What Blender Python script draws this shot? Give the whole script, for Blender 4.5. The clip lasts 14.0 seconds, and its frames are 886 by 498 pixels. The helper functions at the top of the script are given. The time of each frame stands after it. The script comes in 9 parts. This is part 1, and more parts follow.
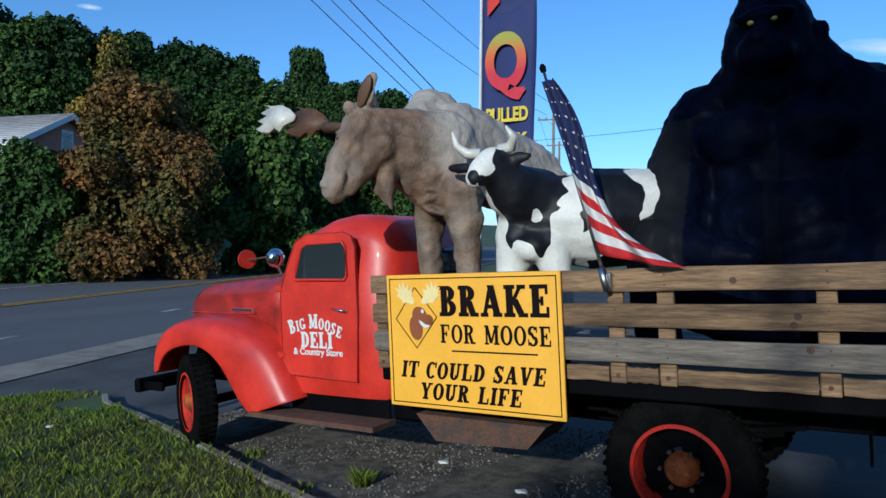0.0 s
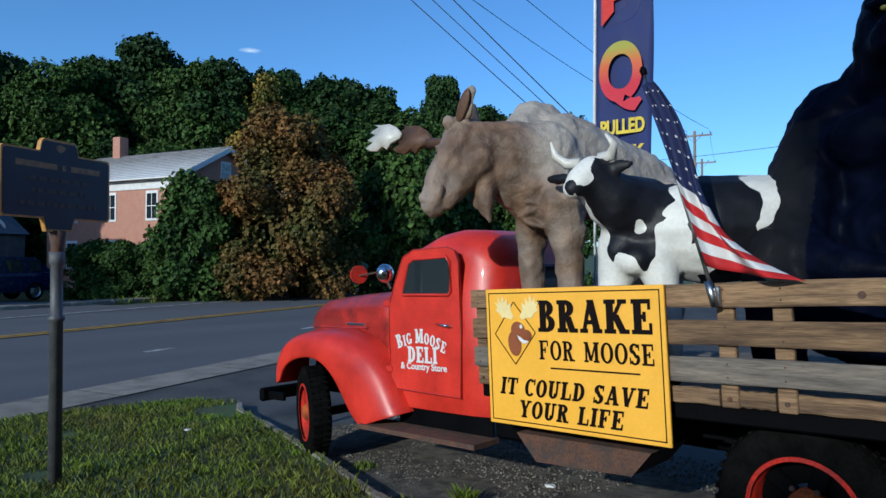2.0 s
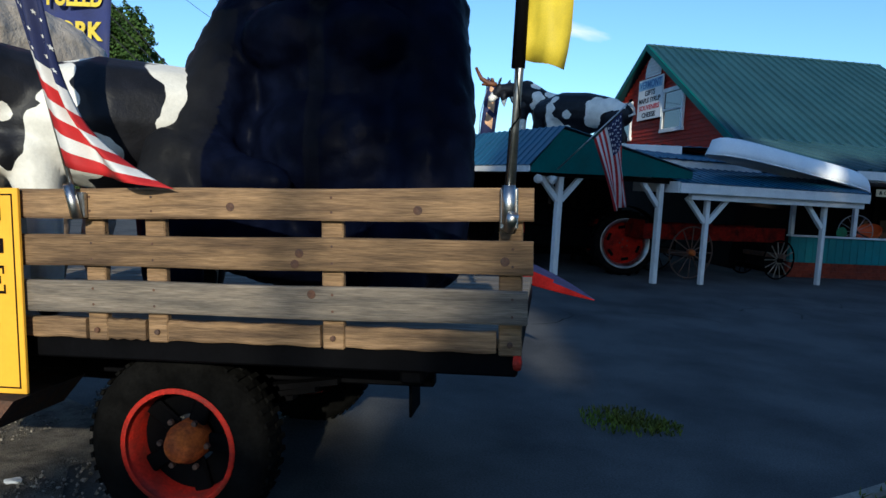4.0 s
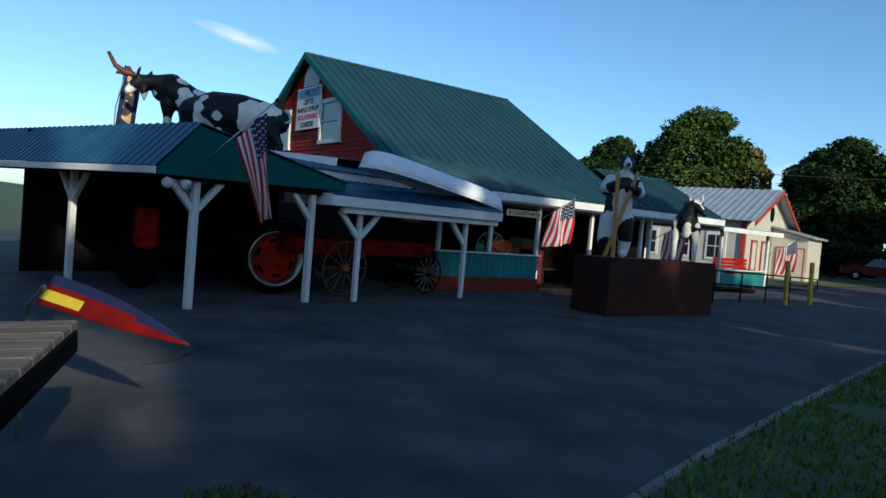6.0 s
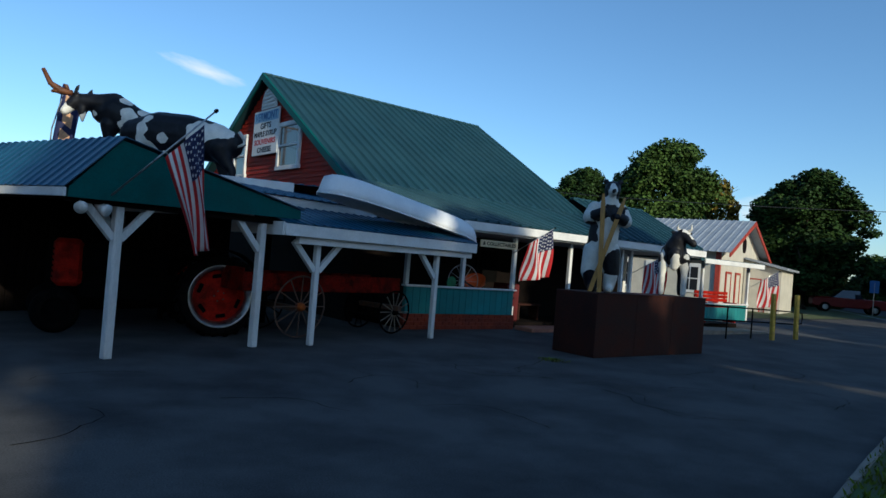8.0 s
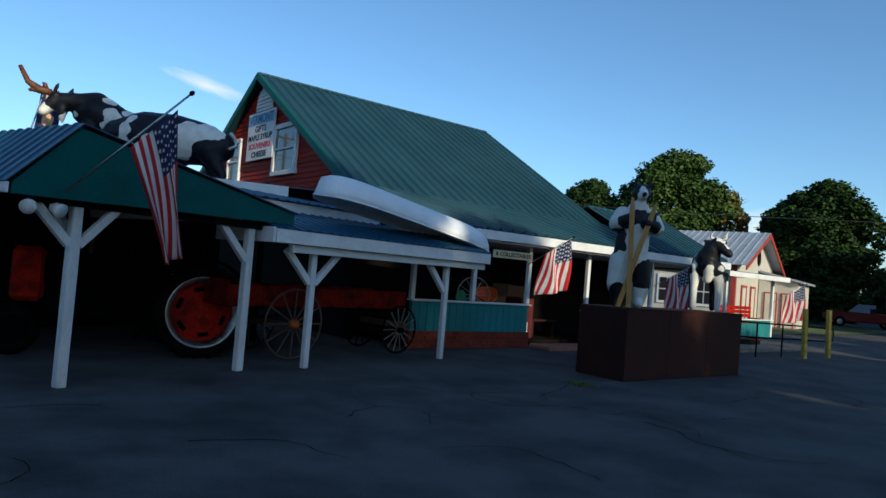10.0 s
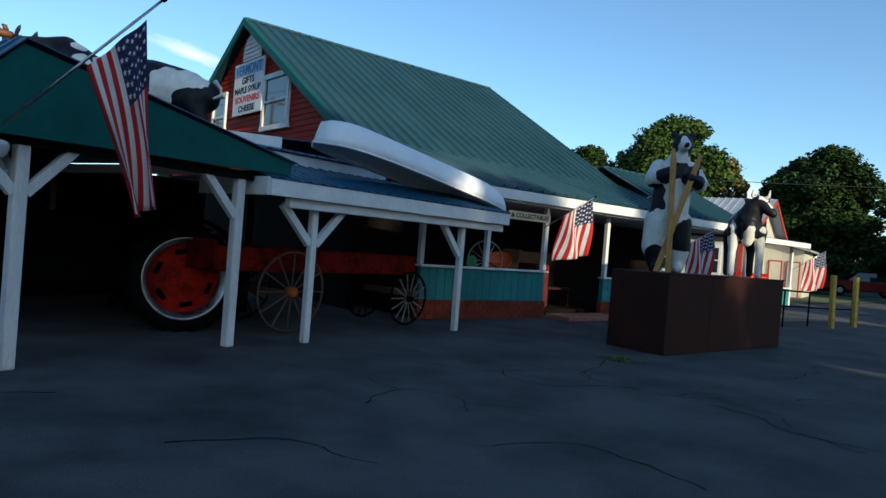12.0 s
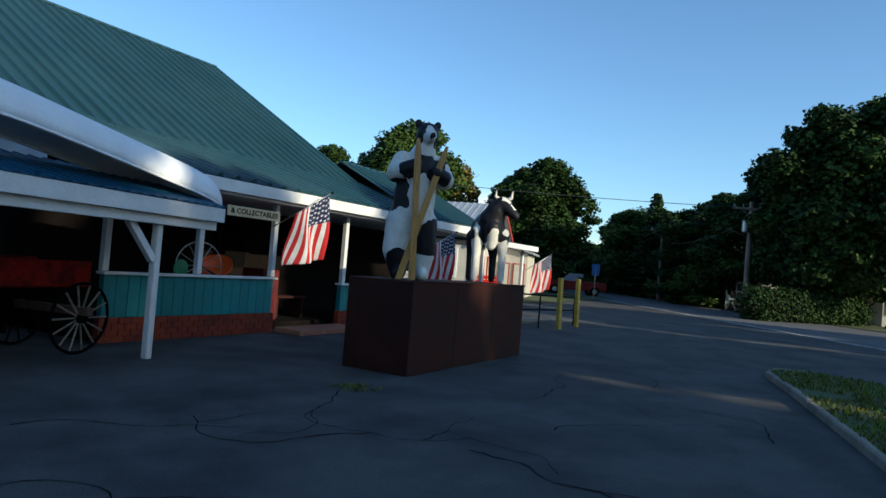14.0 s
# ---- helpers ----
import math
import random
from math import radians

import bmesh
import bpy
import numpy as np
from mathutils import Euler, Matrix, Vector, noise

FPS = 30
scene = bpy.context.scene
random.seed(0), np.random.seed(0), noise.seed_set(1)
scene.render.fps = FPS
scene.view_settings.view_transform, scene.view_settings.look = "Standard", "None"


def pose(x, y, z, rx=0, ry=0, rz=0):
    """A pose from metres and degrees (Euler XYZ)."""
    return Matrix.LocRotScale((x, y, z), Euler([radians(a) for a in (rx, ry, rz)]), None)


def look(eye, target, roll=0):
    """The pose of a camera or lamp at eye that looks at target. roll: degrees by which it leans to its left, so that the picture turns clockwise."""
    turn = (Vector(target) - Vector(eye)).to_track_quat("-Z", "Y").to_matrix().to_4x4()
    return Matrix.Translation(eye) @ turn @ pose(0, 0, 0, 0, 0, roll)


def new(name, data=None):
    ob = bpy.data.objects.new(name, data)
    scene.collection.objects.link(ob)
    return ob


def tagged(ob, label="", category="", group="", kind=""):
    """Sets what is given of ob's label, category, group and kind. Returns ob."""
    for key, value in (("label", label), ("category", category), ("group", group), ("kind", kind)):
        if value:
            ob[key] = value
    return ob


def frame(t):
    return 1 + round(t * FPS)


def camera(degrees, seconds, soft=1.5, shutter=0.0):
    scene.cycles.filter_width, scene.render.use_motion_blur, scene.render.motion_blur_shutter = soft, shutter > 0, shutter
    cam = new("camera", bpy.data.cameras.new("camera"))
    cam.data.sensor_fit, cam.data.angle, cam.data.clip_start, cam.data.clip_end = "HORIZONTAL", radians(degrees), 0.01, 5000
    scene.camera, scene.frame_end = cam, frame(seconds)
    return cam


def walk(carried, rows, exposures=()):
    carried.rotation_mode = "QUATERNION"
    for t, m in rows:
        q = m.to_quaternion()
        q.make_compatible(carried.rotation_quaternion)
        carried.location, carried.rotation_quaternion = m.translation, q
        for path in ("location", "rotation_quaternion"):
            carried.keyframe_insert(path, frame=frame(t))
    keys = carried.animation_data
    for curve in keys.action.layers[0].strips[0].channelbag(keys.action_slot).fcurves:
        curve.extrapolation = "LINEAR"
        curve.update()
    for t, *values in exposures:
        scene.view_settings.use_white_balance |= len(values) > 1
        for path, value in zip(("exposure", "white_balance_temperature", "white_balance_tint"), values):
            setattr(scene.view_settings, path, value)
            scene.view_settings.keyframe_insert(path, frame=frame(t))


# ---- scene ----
# camera and walk
cam = camera(66.7, 14.0)
PATH = [
    (0, (2.871, -3.848, 1.792), (1.784, -2.17, 1.759), 0.0),
    (0.5, (2.917, -3.91, 1.802), (1.514, -2.485, 1.814), -0.2),
    (1, (2.961, -3.889, 1.785), (1.358, -2.694, 1.847), -0.5),
    (1.5, (3.006, -3.793, 1.752), (1.398, -2.606, 1.832), -0.1),
    (2, (3.028, -3.639, 1.725), (1.629, -2.211, 1.761), -0.0),
    (2.5, (3.066, -3.382, 1.697), (2.013, -1.683, 1.654), 1.0),
    (3, (3.174, -3.145, 1.69), (2.423, -1.295, 1.575), 1.4),
    (3.5, (3.394, -2.894, 1.694), (2.876, -0.968, 1.542), 2.4),
    (4, (3.539, -2.644, 1.695), (3.233, -0.676, 1.513), 3.1),
    (4.2, (3.573, -2.525, 1.703), (3.386, -0.541, 1.529), 3.2),
    (6.5, (4.155, -0.942, 1.687), (4.882, 0.921, 1.651), 5.2),
    (7, (4.266, -0.568, 1.704), (5.011, 1.289, 1.713), 5.2),
    (7.5, (4.371, -0.246, 1.694), (5.097, 1.617, 1.712), 4.7),
    (10, (4.809, 1.457, 1.616), (5.528, 3.322, 1.684), 4.7),
    (10.5, (4.841, 1.676, 1.593), (5.505, 3.562, 1.642), 3.9),
    (11, (4.831, 2.011, 1.521), (5.503, 3.894, 1.553), 4.0),
    (11.5, (4.834, 2.505, 1.428), (5.579, 4.361, 1.437), 4.5),
    (12, (4.922, 2.934, 1.43), (5.681, 4.785, 1.414), 4.6),
    (12.5, (5.112, 3.366, 1.445), (5.965, 5.174, 1.407), 4.0),
    (13, (5.404, 3.687, 1.44), (6.448, 5.393, 1.438), 4.9),
    (13.5, (5.727, 4.017, 1.463), (6.953, 5.597, 1.49), 5.1),
    (14, (6.114, 4.435, 1.488), (7.498, 5.878, 1.538), 4.7),
]
EXPOSURES = [(0, -0.1, 4850, 2), (3, -0.1, 5000, 2), (3.5, 0.08, 5250, 2), (4.2, 0.35, 5600, 2), (6.5, 0.1, 5750, 0), (7.5, 0.07, 5750, 0), (10, 0.15, 5900, 0), (11.5, 0.38, 6100, 0), (12.5, 0.55, 6350, 0), (13, 0.56, 6300, 0), (14, 0.48, 6050, 0)]
walk(cam, [(t, look(eye, target, roll)) for t, eye, target, roll in PATH], EXPOSURES)

# world, sun
SUN_DIR = Vector((0.17, -0.985, 0.36)).normalized()
world = bpy.data.worlds.new("world")
scene.world = world
world.use_nodes = True
wn = world.node_tree.nodes
wl = world.node_tree.links
sky = wn.new("ShaderNodeTexSky")
sky.sky_type = "NISHITA"
sky.sun_disc = False
sky.sun_elevation = math.asin(SUN_DIR.z)
sky.sun_rotation = math.atan2(SUN_DIR.x, SUN_DIR.y)
sky.altitude = 200
sky.air_density, sky.dust_density, sky.ozone_density = 1.0, 0.6, 4.0
wl.new(sky.outputs[0], wn["Background"].inputs[0])
wn["Background"].inputs[1].default_value = 0.15
sun = new("sun", bpy.data.lights.new("sun", "SUN"))
sun.data.energy = 4.0
sun.data.angle = radians(0.6)
sun.data.color = (1.0, 0.84, 0.62)
sun.rotation_mode = "QUATERNION"
sun.rotation_quaternion = SUN_DIR.to_track_quat("Z", "Y")

# ---- materials ----
def node(nt, kind, **values):
    n = nt.nodes.new(kind)
    for key, v in values.items():
        n.inputs[key].default_value = v
    return n


def mat(name, color, rough=0.6, metal=0.0, var=0.18, scale=6.0, fine=60.0, bump=0.15, color2=None, spec=0.5, stretch=(1, 1, 1), island=0.0, rand=0.0, coat=0.0, dist=0.01):
    """A surface with two scales of variation in colour, and fine relief."""
    m = bpy.data.materials.new(name)
    m.use_nodes = True
    nt = m.node_tree
    b = nt.nodes["Principled BSDF"]
    L = nt.links.new
    tc = nt.nodes.new("ShaderNodeTexCoord")
    mp = nt.nodes.new("ShaderNodeMapping")
    mp.inputs["Scale"].default_value = stretch
    L(tc.outputs["Object"], mp.inputs[0])
    big = node(nt, "ShaderNodeTexNoise", Scale=scale, Detail=5.0, Roughness=0.6)
    fin = node(nt, "ShaderNodeTexNoise", Scale=fine, Detail=3.0, Roughness=0.6)
    L(mp.outputs[0], big.inputs[0])
    L(mp.outputs[0], fin.inputs[0])
    ramp = nt.nodes.new("ShaderNodeValToRGB")
    c2 = color2 or tuple(c * (1 - var * 2) for c in color)
    ramp.color_ramp.elements[0].position, ramp.color_ramp.elements[1].position = 0.34, 0.62
    ramp.color_ramp.elements[0].color = (*c2, 1)
    ramp.color_ramp.elements[1].color = (*color, 1)
    L(big.outputs[0], ramp.inputs[0])
    mul = nt.nodes.new("ShaderNodeMix")
    mul.data_type, mul.blend_type = "RGBA", "MULTIPLY"
    mul.inputs[0].default_value = 1.0
    r2 = nt.nodes.new("ShaderNodeMapRange")
    r2.inputs[1].default_value, r2.inputs[2].default_value = 0.3, 0.7
    r2.inputs[3].default_value, r2.inputs[4].default_value = 1 - var, 1 + var * 0.6
    L(fin.outputs[0], r2.inputs[0])
    L(ramp.outputs[0], mul.inputs[6])
    L(r2.outputs[0], mul.inputs[7])
    out = mul.outputs[2]
    if island or rand:
        if island:
            g = nt.nodes.new("ShaderNodeNewGeometry")
            src = g.outputs["Random Per Island"]
        else:
            g = nt.nodes.new("ShaderNodeObjectInfo")
            src = g.outputs["Random"]
        r3 = nt.nodes.new("ShaderNodeMapRange")
        a = island or rand
        r3.inputs[3].default_value, r3.inputs[4].default_value = 1 - a, 1 + a
        L(src, r3.inputs[0])
        m2 = nt.nodes.new("ShaderNodeMix")
        m2.data_type, m2.blend_type = "RGBA", "MULTIPLY"
        m2.inputs[0].default_value = 1.0
        L(out, m2.inputs[6])
        L(r3.outputs[0], m2.inputs[7])
        out = m2.outputs[2]
    L(out, b.inputs["Base Color"])
    rr = nt.nodes.new("ShaderNodeMapRange")
    rr.inputs[1].default_value, rr.inputs[2].default_value = 0.3, 0.7
    rr.inputs[3].default_value, rr.inputs[4].default_value = max(0.03, rough - 0.1), min(1, rough + 0.1)
    L(big.outputs[0], rr.inputs[0])
    L(rr.outputs[0], b.inputs["Roughness"])
    b.inputs["Metallic"].default_value = metal
    b.inputs["Specular IOR Level"].default_value = spec
    b.inputs["Coat Weight"].default_value = coat
    if bump:
        bp = node(nt, "ShaderNodeBump", Strength=bump, Distance=dist)
        L(fin.outputs[0], bp.inputs["Height"])
        L(bp.outputs[0], b.inputs["Normal"])
    return m


def leaf_mat(name, color, color2):
    m = mat(name, color, rough=0.6, var=0.3, scale=0.35, fine=3, bump=0.0, color2=color2, island=0.5, spec=0.12)
    b = m.node_tree.nodes["Principled BSDF"]
    b.inputs["Subsurface Weight"].default_value = 0.0
    b.inputs["Transmission Weight"].default_value = 0.0
    return m


def glass_mat(name, tint=(0.02, 0.025, 0.03), rough=0.03):
    m = bpy.data.materials.new(name)
    m.use_nodes = True
    b = m.node_tree.nodes["Principled BSDF"]
    b.inputs["Base Color"].default_value = (*tint, 1)
    b.inputs["Roughness"].default_value = rough
    b.inputs["Specular IOR Level"].default_value = 0.8
    return m


def clear_glass(name):
    m = bpy.data.materials.new(name)
    m.use_nodes = True
    nt = m.node_tree
    nt.nodes.remove(nt.nodes["Principled BSDF"])
    tr = nt.nodes.new("ShaderNodeBsdfTransparent")
    tr.inputs[0].default_value = (0.75, 0.8, 0.8, 1)
    gl = nt.nodes.new("ShaderNodeBsdfGlossy")
    gl.inputs["Roughness"].default_value = 0.02
    fr = nt.nodes.new("ShaderNodeFresnel")
    mx = nt.nodes.new("ShaderNodeMixShader")
    nt.links.new(fr.outputs[0], mx.inputs[0])
    nt.links.new(tr.outputs[0], mx.inputs[1])
    nt.links.new(gl.outputs[0], mx.inputs[2])
    nt.links.new(mx.outputs[0], nt.nodes["Material Output"].inputs[0])
    return m


M_asphalt = mat("lot_asphalt", (0.1, 0.097, 0.094), rough=0.9, var=0.35, scale=0.8, fine=70, bump=0.6, color2=(0.042, 0.041, 0.041), spec=0.2, dist=0.006)
M_road = mat("road_asphalt", (0.1, 0.1, 0.105), rough=0.9, var=0.2, scale=0.35, fine=80, bump=0.4, color2=(0.085, 0.085, 0.09), stretch=(1, 0.2, 1), dist=0.006)
M_concrete = mat("concrete", (0.26, 0.225, 0.18), rough=0.9, var=0.2, scale=2.5, fine=45, bump=0.4, rand=0.15)
M_soil = mat("meadow", (0.07, 0.10, 0.025), rough=0.95, var=0.3, scale=0.2, fine=8, bump=0.3, color2=(0.045, 0.065, 0.02))
M_lawn = mat("lawn_soil", (0.06, 0.1, 0.022), rough=0.95, var=0.35, scale=1.2, fine=40, bump=0.6, color2=(0.06, 0.055, 0.025))
M_blade = mat("grass_blade", (0.11, 0.16, 0.014), rough=0.7, var=0.3, scale=0.9, fine=12, bump=0, color2=(0.11, 0.105, 0.02), island=0.5, spec=0.15)
M_gravel = mat("gravel", (0.2, 0.18, 0.155), rough=0.9, var=0.3, scale=20, fine=90, bump=0.2, island=0.6)
M_yellowline = mat("yellow_line_paint", (0.55, 0.32, 0.03), rough=0.8, var=0.3, scale=3, fine=50)
M_whiteline = mat("white_line_paint", (0.55, 0.55, 0.53), rough=0.8, var=0.35, scale=3, fine=50)
M_red = mat("truck_red_paint", (0.62, 0.03, 0.012), rough=0.42, var=0.12, scale=3.0, fine=70, bump=0.05, color2=(0.42, 0.022, 0.012), coat=0.12)
M_hood = mat("faded_red_paint", (0.45, 0.028, 0.016), rough=0.4, var=0.3, scale=4.0, fine=60, bump=0.06, color2=(0.2, 0.02, 0.016), coat=0.2)
M_black = mat("black_paint", (0.003, 0.003, 0.004), rough=0.7, var=0.25, scale=4, fine=60, bump=0.1, spec=0.05)
M_rubber = mat("tyre_rubber", (0.007, 0.0068, 0.0065), rough=0.95, var=0.3, scale=8, fine=60, bump=0.3, spec=0.03)
M_rust = mat("rusty_metal", (0.12, 0.055, 0.03), rough=0.85, var=0.35, scale=9, fine=60, bump=0.4, color2=(0.05, 0.035, 0.03))
M_rustorange = mat("rusted_orange_hub", (0.45, 0.11, 0.02), spec=0.15, rough=0.8, var=0.35, scale=12, fine=60, bump=0.3, color2=(0.2, 0.05, 0.02))
M_rim = mat("red_rim_paint", (0.58, 0.025, 0.012), spec=0.15, rough=0.6, var=0.25, scale=8, fine=60, bump=0.1, color2=(0.25, 0.03, 0.02))
M_chrome = mat("chrome", (0.75, 0.75, 0.75), rough=0.14, metal=1.0, var=0.05, bump=0.0)
M_steel = mat("galvanised_steel", (0.5, 0.5, 0.5), rough=0.35, metal=1.0, var=0.15, scale=10, bump=0.1)
M_white = mat("white_paint", (0.72, 0.72, 0.7), rough=0.6, var=0.1, scale=3, fine=40, bump=0.12, color2=(0.58, 0.57, 0.54), stretch=(1, 1, 0.25))
M_trim = mat("white_trim_paint", (0.75, 0.74, 0.72), rough=0.6, var=0.08, scale=2, fine=40, bump=0.1)
M_sign = mat("yellow_sign_paint", (0.9, 0.46, 0.03), rough=0.45, var=0.04, scale=3, fine=40, bump=0.02)
M_ink = mat("sign_ink", (0.008, 0.004, 0.004), rough=0.6, var=0.1, bump=0, spec=0.1)
M_wood = mat("weathered_board", (0.27, 0.17, 0.09), rough=0.85, var=0.38, scale=5.0, fine=30, bump=0.7, color2=(0.1, 0.062, 0.036), spec=0.25, stretch=(0.35, 5, 5), rand=0.25)
M_woodgrey = mat("grey_weathered_board", (0.23, 0.19, 0.15), spec=0.25, rough=0.9, var=0.36, scale=5.0, fine=30, bump=0.5, color2=(0.11, 0.095, 0.08), stretch=(0.35, 5, 5), rand=0.2)
M_teal = mat("teal_paint", (0.005, 0.1, 0.092), spec=0.2, rough=0.6, var=0.12, scale=2, fine=40, bump=0.1)
M_tealwall = mat("teal_wall_paint", (0.02, 0.2, 0.2), rough=0.6, var=0.12, scale=2, fine=40, bump=0.12, rand=0.08)
M_roofgreen = mat("green_metal_roofing", (0.02, 0.062, 0.078), rough=0.45, var=0.18, scale=0.6, fine=20, bump=0.05, color2=(0.015, 0.05, 0.062), rand=0.1, spec=0.4)
M_roofblue = mat("blue_green_metal_roofing", (0.012, 0.072, 0.135), rough=0.35, var=0.15, scale=0.8, fine=20, bump=0.05, rand=0.08, spec=0.6)
M_siding = mat("red_stained_siding", (0.4, 0.03, 0.015), spec=0.15, rough=0.7, var=0.2, scale=4, fine=40, bump=0.2, rand=0.15, stretch=(1, 1, 4))
M_brick = mat("brick", (0.42, 0.17, 0.1), rough=0.9, var=0.2, scale=5, fine=60, bump=0.3, color2=(0.3, 0.11, 0.07), rand=0.25)
M_basered = mat("red_painted_base", (0.24, 0.045, 0.022), rough=0.85, var=0.25, scale=3, fine=50, bump=0.25, color2=(0.15, 0.03, 0.018), rand=0.08, spec=0.2)
M_brickfar = mat("old_brick_wall", (0.44, 0.24, 0.165), rough=0.9, var=0.15, scale=2.0, fine=14, bump=0.3, color2=(0.42, 0.19, 0.13))
M_slate = mat("grey_slate_roof", (0.3, 0.28, 0.27), rough=0.8, var=0.2, scale=1.5, fine=9, bump=0.3, island=0.3)
M_dark = mat("dark_interior", (0.004, 0.004, 0.004), rough=0.95, var=0.2, bump=0, spec=0.03)
# near-black wood tone, stands in for the shade under the roofs
M_shadewood = mat("shade_dark_wood", (0.009, 0.006, 0.005), rough=0.9, var=0.3, scale=3, bump=0.2, spec=0.1)
M_glass = glass_mat("window_glass")
M_rustbox = mat("rusty_brown_steel", (0.052, 0.015, 0.009), rough=0.75, var=0.3, scale=2.2, fine=30, bump=0.2, color2=(0.026, 0.01, 0.007), spec=0.2)
M_canoe = mat("grey_white_canoe_hull", (0.86, 0.86, 0.86), rough=0.55, var=0.05, scale=2, fine=30, bump=0.05, color2=(0.78, 0.78, 0.79))
M_tractor = mat("tractor_red_paint", (0.4, 0.012, 0.004), rough=0.7, var=0.35, scale=4, fine=50, bump=0.1, spec=0.12)
M_navy = mat("navy_car_paint", (0.006, 0.01, 0.05), rough=0.25, var=0.05, bump=0, coat=0.15)
M_cone = mat("orange_cone_plastic", (0.8, 0.13, 0.02), rough=0.5, var=0.12, scale=8, bump=0)
M_bark = mat("bark", (0.1, 0.075, 0.055), rough=0.95, var=0.35, scale=6, fine=30, bump=0.8, stretch=(1, 1, 0.25), dist=0.03)
M_pole = mat("utility_pole_wood", (0.3, 0.24, 0.19), rough=0.9, var=0.25, scale=6, fine=30, bump=0.4, stretch=(1, 1, 0.15))
M_leafgreen = leaf_mat("green_leaves", (0.06, 0.10, 0.02), (0.024, 0.05, 0.011))
M_leafdark = leaf_mat("dark_green_leaves", (0.034, 0.065, 0.015), (0.016, 0.034, 0.009))
M_leafbrown = leaf_mat("browning_leaves", (0.17, 0.085, 0.026), (0.06, 0.075, 0.02))
M_leafyellow = leaf_mat("turning_leaves", (0.26, 0.17, 0.03), (0.1, 0.11, 0.025))
M_wire = mat("black_wire", (0.02, 0.02, 0.02), rough=0.6, var=0.1, bump=0)
M_marker = mat("navy_marker_paint", (0.006, 0.007, 0.024), rough=0.5, var=0.15, scale=6, bump=0.05)
M_gold = mat("gold_marker_paint", (0.6, 0.3, 0.05), rough=0.45, var=0.2, scale=10, bump=0.05)
M_greypost = mat("grey_painted_iron", (0.09, 0.09, 0.095), rough=0.55, var=0.2, scale=8, bump=0.15)
M_bollard = mat("yellow_bollard_paint", (0.62, 0.4, 0.05), rough=0.6, var=0.2, scale=6, fine=40)
M_cloth_red = mat("red_flag_cloth", (0.46, 0.01, 0.012), rough=0.8, var=0.1, scale=6, fine=200, bump=0.05)
M_cloth_white = mat("white_flag_cloth", (0.68, 0.66, 0.64), rough=0.8, var=0.08, scale=6, fine=200, bump=0.05)
M_cloth_blue = mat("navy_flag_cloth", (0.008, 0.013, 0.07), rough=0.8, var=0.1, scale=6, fine=200, bump=0.05)
M_cloth_yellow = mat("yellow_flag_cloth", (0.72, 0.55, 0.03), rough=0.75, var=0.1, scale=6, fine=200, bump=0.05)

# ---- helpers for building ----
def part(name, bm, material, parent=None, label="", smooth=False, m=None):
    me = bpy.data.meshes.new(name)
    if smooth:
        for f in bm.faces:
            f.smooth = True
    bm.to_mesh(me)
    bm.free()
    for one in (material if isinstance(material, (list, tuple)) else [material]):
        me.materials.append(one)
    ob = new(name, me)
    if parent is not None:
        ob.parent = parent
    if m is not None:
        ob.matrix_basis = m
    return tagged(ob, label)


def thing(name, m, label, category, group="", kind=""):
    ob = new(name)
    ob.empty_display_size = 0.1
    ob.matrix_basis = m
    return tagged(ob, label, category, group, kind)


def again(name, mesh, parent, m):
    """Another object on the same mesh."""
    ob = new(name, mesh)
    ob.parent = parent
    ob.matrix_basis = m
    return ob


def box(bm, a, b, m=None, bevel=0.0, mat_index=0):
    x0, y0, z0 = a
    x1, y1, z1 = b
    vs = [bm.verts.new((x, y, z)) for z in (z0, z1) for y in (y0, y1) for x in (x0, x1)]
    fs = [bm.faces.new([vs[i] for i in q]) for q in ((0, 2, 3, 1), (4, 5, 7, 6), (0, 1, 5, 4), (2, 6, 7, 3), (0, 4, 6, 2), (1, 3, 7, 5))]
    for f in fs:
        f.material_index = mat_index
    if bevel:
        es = {e for f in fs for e in f.edges}
        got = bmesh.ops.bevel(bm, geom=list(es), offset=bevel, segments=1, affect="EDGES")
        vs = [v for v in {v for f in got["faces"] for v in f.verts} | {v for v in vs if v.is_valid}]
    if m is not None:
        for v in vs:
            v.co = m @ v.co
    return vs


def boxm(*args, bevel=0.0, m=None):
    bm = bmesh.new()
    box(bm, *args, m=m, bevel=bevel)
    return bm


def basis(d):
    d = Vector(d).normalized()
    a = d.cross(Vector((0, 0, 1)))
    if a.length < 1e-3:
        a = Vector((1, 0, 0))
    a.normalize()
    return a, d.cross(a).normalized(), d


def loft(bm, rings, caps=True, closed=True, mat_index=0):
    """Joins rings of points (all of one length) into a skin."""
    vv = [[bm.verts.new(p) for p in r] for r in rings]
    n = len(vv[0])
    for a, b in zip(vv, vv[1:]):
        for i in range(n if closed else n - 1):
            j = (i + 1) % n
            f = bm.faces.new((a[i], a[j], b[j], b[i]))
            f.material_index = mat_index
    if caps and closed:
        bm.faces.new(vv[0][::-1]).material_index = mat_index
        bm.faces.new(vv[-1]).material_index = mat_index
    return vv


